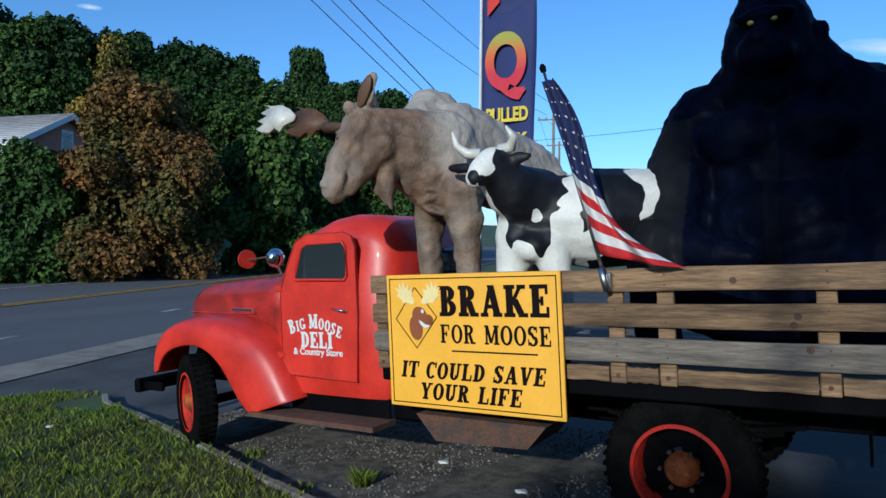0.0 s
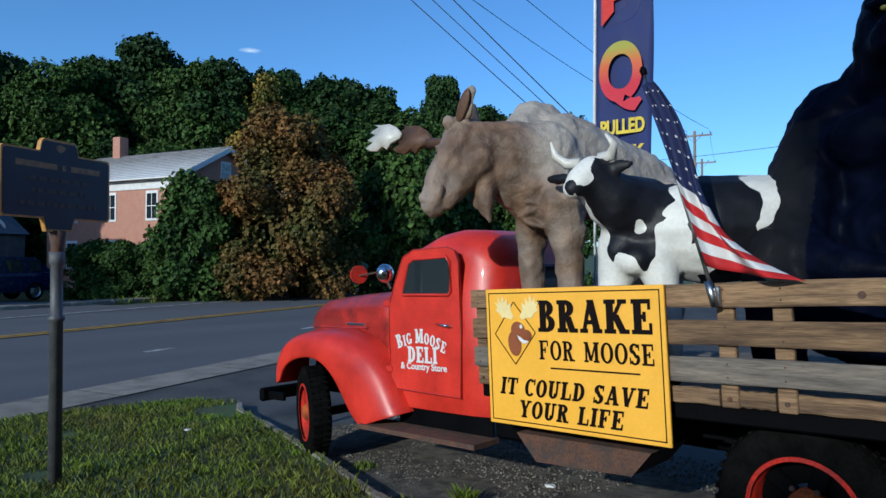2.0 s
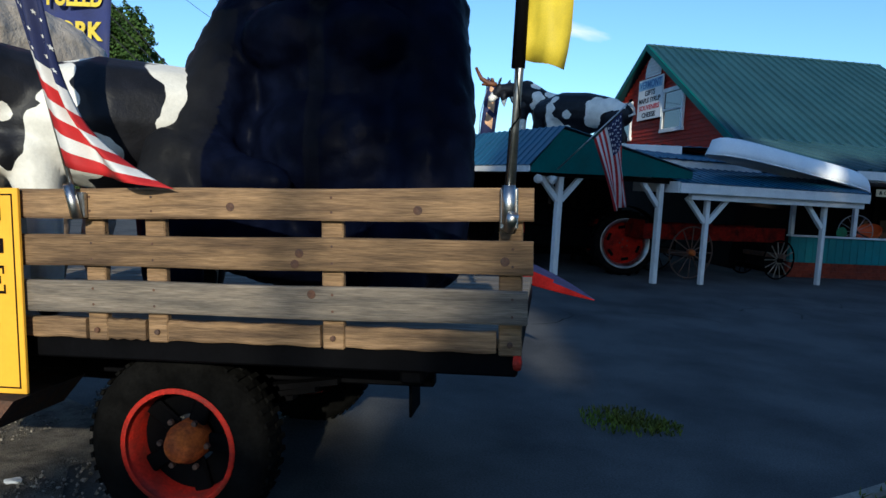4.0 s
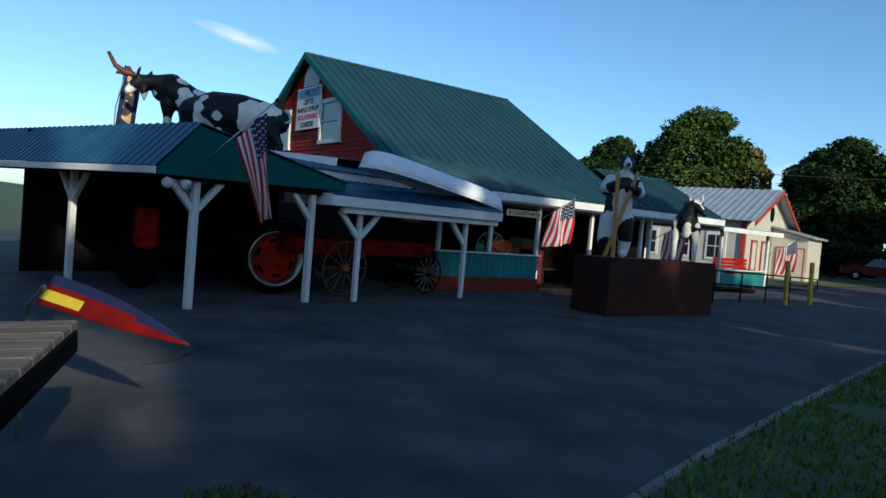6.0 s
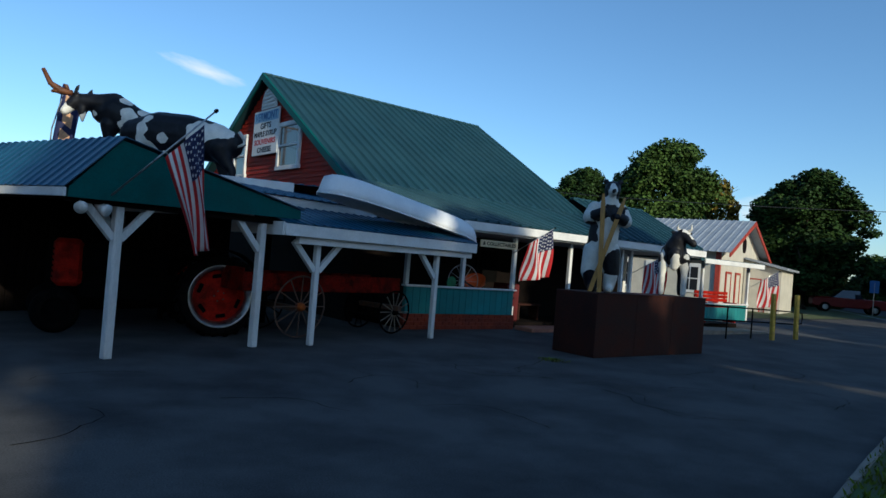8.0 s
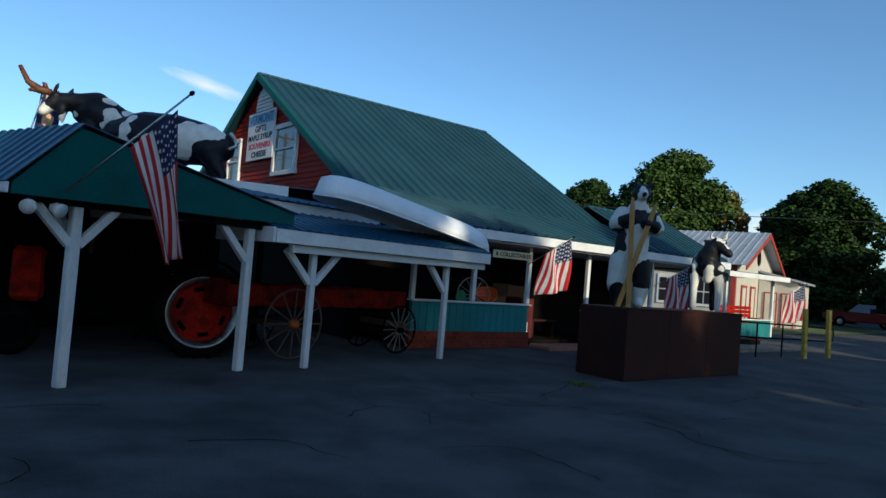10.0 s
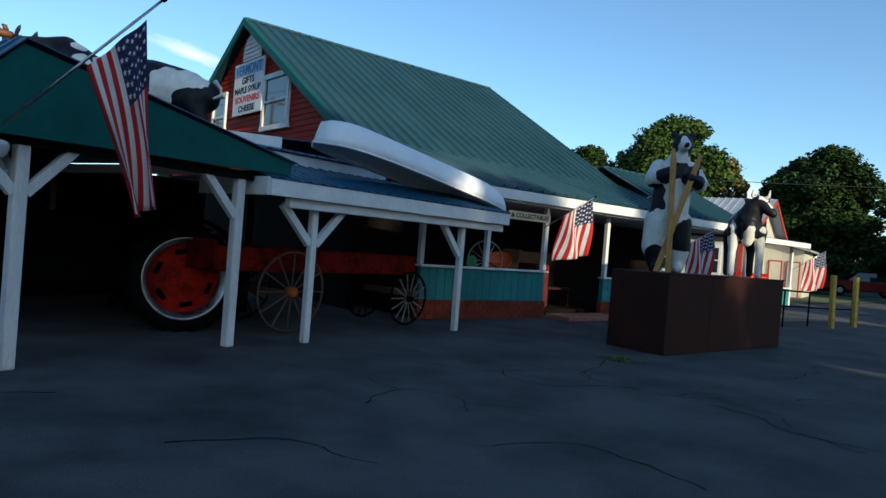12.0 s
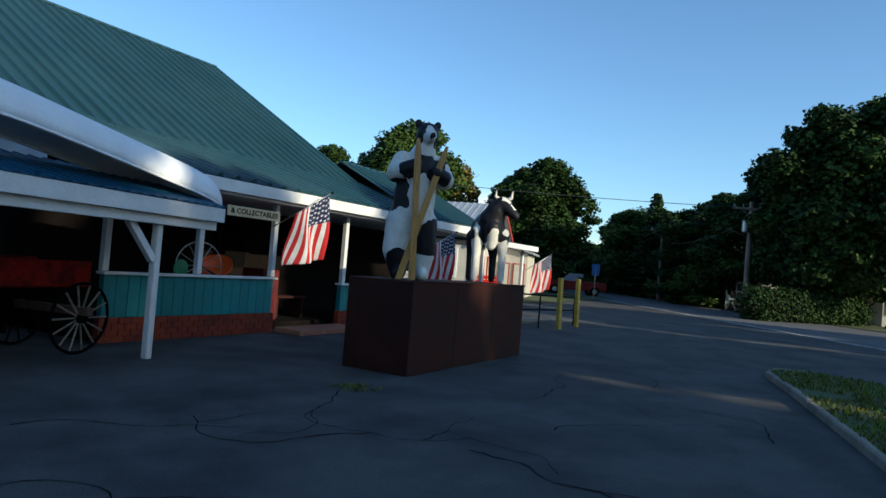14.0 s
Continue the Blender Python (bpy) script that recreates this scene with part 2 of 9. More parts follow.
def tube(bm, pts, radii, seg=10, caps=True, mat_index=0):
    pts = [Vector(p) for p in pts]
    if not isinstance(radii, (list, tuple)):
        radii = [radii] * len(pts)
    rings = []
    for i, p in enumerate(pts):
        d = pts[min(i + 1, len(pts) - 1)] - pts[max(i - 1, 0)]
        a, b, _ = basis(d)
        rings.append([p + (a * math.cos(2 * math.pi * k / seg) + b * math.sin(2 * math.pi * k / seg)) * radii[i] for k in range(seg)])
    loft(bm, rings, caps, mat_index=mat_index)
    return bm


def tubem(pts, radii, seg=10):
    return tube(bmesh.new(), pts, radii, seg)


def lathe(bm, profile, centre, axis, seg=32, mat_index=0):
    """profile: (radius, along) pairs, turned round the axis."""
    a, b, d = basis(axis)
    c = Vector(centre)
    rings = [[c + d * h + (a * math.cos(2 * math.pi * k / seg) + b * math.sin(2 * math.pi * k / seg)) * max(r, 1e-4) for k in range(seg)] for r, h in profile]
    loft(bm, rings, caps=False, mat_index=mat_index)
    return bm


def lathem(profile, centre=(0, 0, 0), axis=(0, 0, 1), seg=32):
    return lathe(bmesh.new(), profile, centre, axis, seg)


def prism(bm, poly, m, depth, mat_index=0):
    """A flat outline (x, y) in the plane of m, given the depth along its z."""
    n = len(poly)
    lo = [bm.verts.new(m @ Vector((x, y, 0))) for x, y in poly]
    hi = [bm.verts.new(m @ Vector((x, y, depth))) for x, y in poly]
    fs = [bm.faces.new(lo[::-1]), bm.faces.new(hi)]
    for i in range(n):
        j = (i + 1) % n
        fs.append(bm.faces.new((lo[i], lo[j], hi[j], hi[i])))
    for f in fs:
        f.material_index = mat_index
    return bm


def text(words, size, m, material, parent, name="lettering", depth=0.002, width=None, shear=0.0, bold=0.0, align="CENTER", squash=1.0, slab=0.0):
    cu = bpy.data.curves.new(name, "FONT")
    cu.body, cu.size, cu.align_x, cu.align_y = words, size, align, "CENTER"
    cu.extrude, cu.offset, cu.shear, cu.resolution_u = depth, bold, shear, 5 if size < 0.5 else 12
    tmp = new("tmp_text", cu)
    bpy.context.view_layer.update()
    me = bpy.data.meshes.new_from_object(tmp.evaluated_get(bpy.context.evaluated_depsgraph_get()))
    bpy.data.objects.remove(tmp)
    me.materials.clear()
    me.materials.append(material)
    me.name = name
    xs = [v.co.x for v in me.vertices]
    k = (width / (max(xs) - min(xs))) if width else 1.0
    mid = (max(xs) + min(xs)) / 2
    for v in me.vertices:
        v.co.x = (v.co.x - (mid if align == "CENTER" else 0)) * k
        v.co.y *= squash
    ob = new(name, me)
    ob.parent = parent
    ob.matrix_basis = m
    return ob


def frame_xy(origin, u, v):
    """A pose with its x along u and its y along v."""
    u, v = Vector(u).normalized(), Vector(v).normalized()
    w = u.cross(v)
    return Matrix(((u.x, v.x, w.x, origin[0]), (u.y, v.y, w.y, origin[1]), (u.z, v.z, w.z, origin[2]), (0, 0, 0, 1)))


def smoothstep(a, b, x):
    t = min(1, max(0, (x - a) / (b - a)))
    return t * t * (3 - 2 * t)


def ground_z(x, y):
    """The lot is level, and falls by three degrees towards the main road; the land rises behind the houses."""
    z = 0.0
    if x < 2.0:
        z = -0.0524 * (2.0 - max(x, -7.6))
    z += 11.0 * smoothstep(-48, -130, x + 0.2 * (y - 10))
    return z


def inside(p, poly):
    x, y = p
    c = False
    for (x0, y0), (x1, y1) in zip(poly, poly[1:] + poly[:1]):
        if (y0 > y) != (y1 > y) and x < (x1 - x0) * (y - y0) / (y1 - y0) + x0:
            c = not c
    return c


def sheet(name, poly, step, lift, material, label, m_kind="structure", cat="ground"):
    """A surface that follows the ground inside an outline."""
    bm = bmesh.new()
    f = bm.faces.new([bm.verts.new((x, y, 0)) for x, y in poly])
    xs, ys = [p[0] for p in poly], [p[1] for p in poly]
    for axis, lo, hi in ((0, min(xs), max(xs)), (1, min(ys), max(ys))):
        n = min(int((hi - lo) / step), 220)
        for i in range(1, n + 1):
            c = lo + (hi - lo) * i / (n + 1)
            co = (c, 0, 0) if axis == 0 else (0, c, 0)
            no = (1, 0, 0) if axis == 0 else (0, 1, 0)
            bmesh.ops.bisect_plane(bm, geom=bm.verts[:] + bm.edges[:] + bm.faces[:], plane_co=co, plane_no=no)
    for v in bm.verts:
        v.co.z = ground_z(v.co.x, v.co.y) + lift
    bm.normal_update()
    for f in bm.faces:
        if f.normal.z < 0:
            f.normal_flip()
    return tagged(part(name, bm, material), label, cat, kind=m_kind)

# ---- ground, road, lot ----
U_ROAD = Vector((-0.33, 0.944, 0))          # along the main road
N_ROAD = Vector((0.944, 0.33, 0))           # across it, towards the lot
U_ST = Vector((0.64, 0.77, 0)).normalized()  # along the side street
ROAD0 = Vector((-19.3, 0, 0))               # on the yellow line

bm = bmesh.new()
def steps(lo, hi):
    near = [lo + (hi - lo) * i / 90 for i in range(91)]
    far = [60, 150, 350, 900, 2500]
    return [lo - f for f in far[::-1]] + near + [hi + f for f in far]
gx, gy = steps(-150, 90), steps(-60, 130)
grid = [[bm.verts.new((x, y, ground_z(x, y) - 0.06)) for x in gx] for y in gy]
for j in range(len(gy) - 1):
    for i in range(len(gx) - 1):
        bm.faces.new((grid[j][i], grid[j][i + 1], grid[j + 1][i + 1], grid[j + 1][i]))
tagged(part("ground", bm, M_soil, smooth=True), "green and brown rough grassland", "ground", kind="structure")


def strip(a, b, s0, s1):
    """The corners of a band along the main road, a and b metres across from the yellow line."""
    return [tuple((ROAD0 + N_ROAD * o + U_ROAD * s).xy) for o, s in ((a, s0), (b, s0), (b, s1), (a, s1))]


LOT = [(-8.4, -3.5), (-9.6, 1.2), (-11.5, 6.5), (-16, 19), (-20, 31), (30, 46), (75, 60), (36, 14), (20, -5), (-1.5, -32)]
sheet("parking_lot", LOT, 1.6, 0.0, M_asphalt, "worn dark grey asphalt parking lot", cat="pavement")
sheet("road", strip(-9.0, 9.7, -90, 240), 1.8, 0.006, M_road, "grey two lane asphalt main road", cat="road")
sheet("road", [tuple((Vector((30, 10, 0)) + U_ST * s + Vector((0.77, -0.64, 0)) * o).xy) for s, o in ((-75, 0), (-75, 9), (160, 9), (160, 0))], 3.0, 0.006, M_road, "grey asphalt side street", cat="road")
sheet("road_line", strip(-0.32, -0.09, -90, 240), 2.2, 0.035, M_yellowline, "worn yellow centre line", cat="road line")
sheet("road_line", strip(0.09, 0.32, -90, 240), 2.2, 0.035, M_yellowline, "worn yellow centre line", cat="road line")
sheet("road_line", strip(-6.6, -6.35, -90, 240), 2.2, 0.035, M_whiteline, "worn white edge line", cat="road line")
for k in range(-3, 14):
    sheet("road_dash", strip(6.2, 6.4, k * 6.2 + 1.0, k * 6.2 + 1.9), 2, 0.013, M_whiteline, "faded white lane dash", cat="road line")
sheet("road_line", [tuple((Vector((30, 10, 0)) + U_ST * s + Vector((0.77, -0.64, 0)) * o).xy) for s, o in ((-60, 0.2), (-60, 0.42), (150, 0.42), (150, 0.2))], 3.0, 0.035, M_whiteline, "white edge line of the side street", cat="road line")
sheet("forecourt", strip(-24, -9.1, -60, 13), 2.0, -0.004, M_road, "grey worn asphalt forecourt of the porch building", cat="pavement")
# concrete gutter beside the road
for k in range(-10, 14):
    sheet("gutter_slab", strip(9.25, 10.4, k * 3.0 + 0.012, k * 3.0 + 2.985), 1.5, 0.02, M_concrete, "pale worn concrete gutter slab", cat="gutter")

# grass island with its kerb
KERB = [(-5.9, 1.28), (-5.4, 1.0), (-4.3, 0.72), (-3.06, 0.36), (-1.9, 0.02), (-0.97, -0.29), (0.4, -0.68), (1.8, -0.85), (3.2, -0.35), (4.4, 0.6), (5.7, 1.6), (7.6, 2.8), (10.6, 4.5), (14.0, 6.35), (16.9, 7.95), (18.6, 8.95), (19.3, 9.1), (19.75, 8.7)]
ISLAND = KERB + [(19.6, 7.6), (12.0, -2.0), (2.0, -14), (-2.5, -19), (-5.2, -18), (-7.2, -8), (-7.75, -3.3), (-7.55, -0.4), (-6.9, 1.1)]
sheet("lawn", ISLAND, 0.7, 0.085, M_lawn, "short green lawn with dry brown spots", cat="grass")
kerb = thing("kerb", Matrix(), "weathered concrete kerb round the lawn", "kerb", kind="structure")
pts = [Vector((*p, 0)) for p in KERB]
dense = []
for a, b in zip(pts, pts[1:]):
    n = max(1, round((b - a).length / 0.95))
    dense += [a.lerp(b, i / n) for i in range(n)]
dense.append(pts[-1])
rk = random.Random(4)
for a, b in zip(dense, dense[1:]):
    d = (b - a).normalized()
    s = Vector((-d.y, d.x, 0))
    bm = bmesh.new()
    rings = []
    for t in (0.008, 0.5, 0.992):
        p = a.lerp(b, t)
        z = ground_z(p.x, p.y)
        j = rk.uniform(-0.008, 0.008)
        rings.append([p + s * o + Vector((0, 0, z + h + (j if h > 0 else 0))) for o, h in ((0.05, -0.05), (0.048, 0.085), (0.03, 0.105), (-0.03, 0.105), (-0.05, 0.075), (-0.055, -0.05))])
    loft(bm, rings)
    part("kerb_stone", bm, M_concrete, kerb)

# trodden gravel and dirt under the front of the truck
M_dirt = mat("gravelly_dirt", (0.19, 0.165, 0.135), rough=0.95, var=0.5, scale=7, fine=110, bump=1.0, color2=(0.07, 0.062, 0.054), spec=0.1, dist=0.012)
sheet("gravel_ground", [(-4.2, 0.78), (-3.0, 0.44), (-1.9, 0.1), (-0.97, -0.2), (0.4, -0.58), (0.8, -0.62), (1.0, -0.35), (0.75, 0.0), (1.15, 0.35), (0.85, 0.8), (1.3, 1.3), (0.6, 1.6), (-0.3, 2.1), (-1.2, 1.75), (-2.2, 2.2), (-3.1, 1.9), (-3.8, 1.4)], 0.5, 0.006, M_dirt, "trodden gravel and dirt beside the kerb")

# blades of grass, thick near the walk
rg = random.Random(11)
verts, faces = [], []
def blades(n, x0, x1, y0, y1, h0, h1, poly, lift, w=0.006):
    made = 0
    while made < n:
        x, y = rg.uniform(x0, x1), rg.uniform(y0, y1)
        made += 1
        if not inside((x, y), poly):
            continue
        if noise.noise((x * 0.8, y * 0.8, 3)) < -0.42:
            continue
        z = ground_z(x, y) + lift
        h, a, l = rg.uniform(h0, h1), rg.uniform(0, 6.28), rg.uniform(0.2, 0.9)
        cx, sx = math.cos(a), math.sin(a)
        b = rg.uniform(0, 6.28)
        k = len(verts)
        verts.extend([(x - cx * w, y - sx * w, z), (x + cx * w, y + sx * w, z), (x + math.cos(b) * h * l * 0.4 + cx * w * 0.6, y + math.sin(b) * h * l * 0.4 + sx * w * 0.6, z + h * 0.65), (x + math.cos(b) * h * l, y + math.sin(b) * h * l, z + h)])
        faces.extend([(k, k + 1, k + 2), (k, k + 2, k + 3)])
blades(60000, -7.8, 0.5, -6.5, 1.4, 0.03, 0.085, ISLAND, 0.08)
blades(60000, 3.5, 20, -1.0, 9.2, 0.03, 0.08, ISLAND, 0.08, 0.011)
me = bpy.data.meshes.new("grass")
me.from_pydata(verts, [], faces)
me.materials.append(M_blade)
tagged(new("grass", me), "short green grass with dry blades", "grass", kind="stuff")

# ---- the old red truck: local x runs to its rear from the rear axle, y across from its near side, z up ----
TRUCK = pose(1.959, 0, 0, 0, -3, 0)
truck = thing("truck", TRUCK, "old red flatbed truck with wooden stake sides", "truck")
X = lambda x: x - 1.959
CY = 1.1   # centre line


def rounded_rect(hw, z0, z1, r, n=5):
    pts = []
    for cx, cz, a0 in ((hw - r, z1 - r, 0), (-hw + r, z1 - r, 90), (-hw + r, z0 + r, 180), (hw - r, z0 + r, 270)):
        for i in range(n + 1):
            a = radians(a0 + 90 * i / n)
            pts.append((cx + r * math.cos(a), cz + r * math.sin(a)))
    return pts


def side(bm, poly, y0, y1, mi=0):
    """An outline in x and z, given width across the truck."""
    return prism(bm, poly, Matrix(((1, 0, 0, 0), (0, 0, -1, y1), (0, 1, 0, 0), (0, 0, 0, 1))), y1 - y0, mi)


# cab: lofted sections from the cowl to the back
def cab_ring(x, hw, z0, z1, top_in, r):
    pts = []
    n = 7
    pts.append((hw, z0))
    pts.append((hw + 0.015, z0 + 0.35 * (z1 - z0)))
    pts.append((hw, z0 + 0.62 * (z1 - z0)))
    for i in range(n + 1):
        a = radians(90 * i / n)
        pts.append((hw - top_in - r + r * math.cos(a), z1 - r + r * math.sin(a)))
    pts += [(-y, z) for y, z in pts[::-1]]
    return [Vector((X(x), CY + y, z)) for y, z in pts]

bm = bmesh.new()
loft(bm, [cab_ring(*a) for a in ((-1.62, 0.66, 0.62, 1.50, 0.02, 0.10), (-1.52, 0.70, 0.62, 1.60, 0.03, 0.14), (-1.38, 0.72, 0.62, 1.86, 0.05, 0.2), (-1.24, 0.73, 0.62, 2.04, 0.06, 0.24), (-1.02, 0.735, 0.62, 2.12, 0.06, 0.26), (-0.8, 0.735, 0.62, 2.145, 0.06, 0.27), (-0.55, 0.73, 0.62, 2.12, 0.07, 0.28), (-0.38, 0.70, 0.62, 2.03, 0.08, 0.28), (-0.30, 0.62, 0.62, 1.88, 0.1, 0.26))])
cab = part("cab", bm, M_red, truck, "red painted steel cab with rounded roof", smooth=True)
for m_ in (cab.modifiers.new("edge", "BEVEL"),):
    m_.width, m_.segments, m_.limit_method, m_.angle_limit = 0.02, 2, "ANGLE", radians(50)

def door_side(sgn, tag):
    y = CY - sgn * 0.752
    bm = bmesh.new()
    out = [(-1.47, 0.78), (-0.63, 0.76), (-0.60, 1.3), (-0.60, 1.86), (-0.64, 1.95), (-0.72, 1.985), (-1.13, 1.985), (-1.26, 1.93), (-1.36, 1.75), (-1.47, 1.5)]
    hole = [(-1.27, 1.60), (-0.72, 1.59), (-0.69, 1.62), (-0.69, 1.86), (-0.73, 1.905), (-1.12, 1.905), (-1.19, 1.87), (-1.27, 1.66)]
    d = 0.012
    side(bm, [(X(a), b) for a, b in out], y - d, y + d)
    door = part("door", bm, M_red, truck, "red door panel")
    bm = bmesh.new()
    side(bm, [(X(a), b) for a, b in hole], y - sgn * 0.017 - 0.004, y - sgn * 0.017 + 0.004)
    part("window_glass", bm, M_glass, door, "dark side window glass")
    bm = bmesh.new()
    loop = [Vector((X(a), y - sgn * 0.018, b)) for a, b in hole]
    tube(bm, loop + [loop[0], loop[1]], 0.014, 6, caps=False)
    part("window_seal", bm, M_red, door, "rounded red window surround", smooth=True)
    bm = bmesh.new()
    loop = [Vector((X(a), y - sgn * 0.013, b)) for a, b in out]
    tube(bm, loop + [loop[0]], 0.006, 5, caps=False)
    part("door_gap", bm, M_hood, door, "dark shut line of the door")
    bm = tubem([(X(-0.71), y - sgn * 0.012, 1.335), (X(-0.71), y - sgn * 0.05, 1.34), (X(-0.76), y - sgn * 0.055, 1.345), (X(-0.86), y - sgn * 0.045, 1.355)], [0.012, 0.012, 0.011, 0.006], 8)
    part("door_handle", bm, M_chrome, door, "chrome door handle", smooth=True)
    for z in (0.92, 1.50):
        part("hinge", boxm((X(-1.53), y - 0.025, z), (X(-1.45), y + 0.025, z + 0.055), bevel=0.008), M_red, door)
    return door

door = door_side(1, "near")
door_side(-1, "far")
# the door's lettering
FACE = lambda x, z, y: frame_xy((X(x), y, z), (1, 0, 0), (0, 0, 1))
yd = CY - 0.752 - 0.016
text("& Country Store", 0.08, FACE(-1.05, 0.985, yd), M_trim, door, width=0.56, bold=0.002)
# windscreen, back window
bm = bmesh.new()
for s in (-1, 1):
    a = [Vector((X(-1.50), CY + s * 0.05, 1.62)), Vector((X(-1.50), CY + s * 0.58, 1.62)), Vector((X(-1.30), CY + s * 0.52, 1.97)), Vector((X(-1.30), CY + s * 0.05, 1.97))]
    vs = [bm.verts.new(p + Vector((-0.035, 0, 0.012))) for p in a]
    bm.faces.new(vs if s > 0 else vs[::-1])
part("windscreen", bm, M_glass, truck, "split windscreen glass")
part("back_window", boxm((X(-0.325), CY - 0.3, 1.6), (X(-0.27), CY + 0.3, 1.82), bevel=0.02), M_glass, truck, "small dark rear window")

# hood, nose
bm = bmesh.new()
def hood_ring(x, hw, z0, z1, r):
    pts = [(hw, z0), (hw, z1 - r)]
    for i in range(1, 7):
        a = radians(90 * i / 6)
        pts.append((hw - r + r * math.cos(a), z1 - r + r * math.sin(a) * 1.0))
    pts += [(0.0, z1 + 0.02)]
    pts += [(-y, z) for y, z in pts[-2::-1]]
    return [Vector((X(x), CY + y, z)) for y, z in pts]
loft(bm, [hood_ring(*a) for a in ((-3.40, 0.22, 0.95, 1.40, 0.16), (-3.32, 0.29, 0.92, 1.50, 0.2), (-3.1, 0.36, 0.9, 1.555, 0.2), (-2.7, 0.44, 0.9, 1.585, 0.2), (-2.2, 0.53, 0.9, 1.61, 0.2), (-1.75, 0.61, 0.9, 1.63, 0.2), (-1.55, 0.645, 0.9, 1.63, 0.18))])
hood = part("hood", bm, M_hood, truck, "faded dark red hood", smooth=True)
bm = bmesh.new()
tube(bm, [(X(-3.32), CY - 0.32, 1.27), (X(-2.7), CY - 0.452, 1.275), (X(-2.02), CY - 0.572, 1.285)], 0.010, 6)
part("hood_bead", bm, M_hood, hood)
part("badge", boxm((X(-2.47), CY - 0.52, 1.30), (X(-2.08), CY - 0.49, 1.33), m=Matrix.Translation((X(-2.1), CY - 0.56, 0)) @ pose(0, 0, 0, 0, 0, -10) @ Matrix.Translation((-X(-2.1), -CY + 0.53, 0)), bevel=0.005), M_chrome, hood, "chrome name badge strip")
for k in range(7):
    part("grille_bar", boxm((X(-3.44), CY - 0.2 + 0.008 * k, 0.95 + 0.055 * k), (X(-3.40), CY + 0.2 - 0.008 * k, 0.975 + 0.055 * k), bevel=0.005), M_chrome, truck)

# front fenders: a section swept over the wheel
def fender(sgn):
    bm = bmesh.new()
    outer = CY - sgn * 0.94
    inner = CY - sgn * 0.47
    spine = [(-3.16, 0.70, -3.04, 0.74), (-3.18, 0.88, -3.0, 0.84), (-3.13, 1.06, -2.92, 0.92), (-2.98, 1.20, -2.80, 0.975), (-2.72, 1.27, -2.62, 1.01), (-2.40, 1.285, -2.44, 1.015), (-2.08, 1.26, -2.28, 0.96), (-1.80, 1.19, -2.15, 0.87), (-1.58, 1.06, -2.05, 0.76), (-1.44, 0.90, -1.95, 0.62), (-1.34, 0.74, -1.85, 0.5), (-1.24, 0.58, -1.74, 0.43)]
    rings = []
    for i, (xo, zo, xi, zi) in enumerate(spine):
        top = Vector((X(xo), 0, zo))
        low = Vector((X(xi), 0, zi))
        r = []
        for t, dy, k in ((0.0, 0.47, 0.0), (0.0, 0.30, 0.0), (0.03, 0.16, 0.0), (0.12, 0.07, 0), (0.3, 0.018, 0), (0.6, 0.0, 0), (0.97, 0.0, 0), (1.0, 0.02, 0), (0.99, 0.045, 0)):
            p = top.lerp(low, t)
            r.append(Vector((p.x, outer + sgn * dy, p.z)))
        rings.append(r)
    loft(bm, rings, caps=False, closed=False)
    ob = part("fender", bm, M_red, truck, "rounded red front fender", smooth=True)
    so = ob.modifiers.new("thick", "SOLIDIFY")
    so.thickness = 0.012
    su = ob.modifiers.new("round", "SUBSURF")
    su.levels = su.render_levels = 2
    bm = bmesh.new()
    side(bm, [(X(a), b) for a, b in ((-3.1, 0.75), (-2.9, 1.15), (-2.5, 1.25), (-2.1, 1.2), (-1.7, 1.05), (-1.5, 0.8), (-1.5, 0.6), (-3.0, 0.6))], CY - sgn * 0.47 - 0.01, CY - sgn * 0.47 + 0.01)
    part("inner_panel", bm, M_black, truck, "black inner wing panel")
fender(1)
fender(-1)

# bumper, running board, frame, underbody
part("bumper", boxm((X(-3.48), CY - 0.92, 0.50), (X(-3.40), CY + 0.92, 0.64), bevel=0.02), M_black, truck, "black steel front bumper")
part("bumper_iron", boxm((X(-3.42), CY - 0.85, 0.52), (X(-3.12), CY - 0.80, 0.60), bevel=0.01), M_black, truck)
bm = bmesh.new()
side(bm, [(X(a), b) for a, b in ((-1.76, 0.43), (-0.32, 0.43), (-0.32, 0.47), (-1.70, 0.47))], 0.13, 0.42)
part("running_board", bm, M_rust, truck, "rusty brown running board")
part("step_apron", boxm((X(-1.45), 0.40, 0.46), (X(-0.36), 0.43, 0.63), bevel=0.008), M_black, truck, "black sill panel")
for y in (CY - 0.43, CY + 0.35):
    part("frame_rail", boxm((X(-3.3), y, 0.62), (X(3.05), y + 0.08, 0.82), bevel=0.008), M_black, truck, "black frame rail")
for x in (-2.7, -1.0, 0.2, 1.3, 2.9):
    part("cross_member", boxm((X(x), CY - 0.43, 0.66), (X(x + 0.08), CY + 0.43, 0.78)), M_black, truck)
bm = bmesh.new()
side(bm, [(X(a), b) for a, b in ((0.10, 0.62), (1.12, 0.62), (0.98, 0.46), (0.26, 0.44))], 0.12, 0.62)
part("tool_box", bm, M_rust, truck, "rusty under-bed tool box")
part("fuel_tank", boxm((X(-0.25), 0.28, 0.50), (X(0.06), 0.75, 0.85), bevel=0.03), M_black, truck, "black fuel tank")
part("drive_shaft", tubem([(X(-1.5), CY, 0.55), (X(1.9), CY, 0.48)], 0.05), M_black, truck)

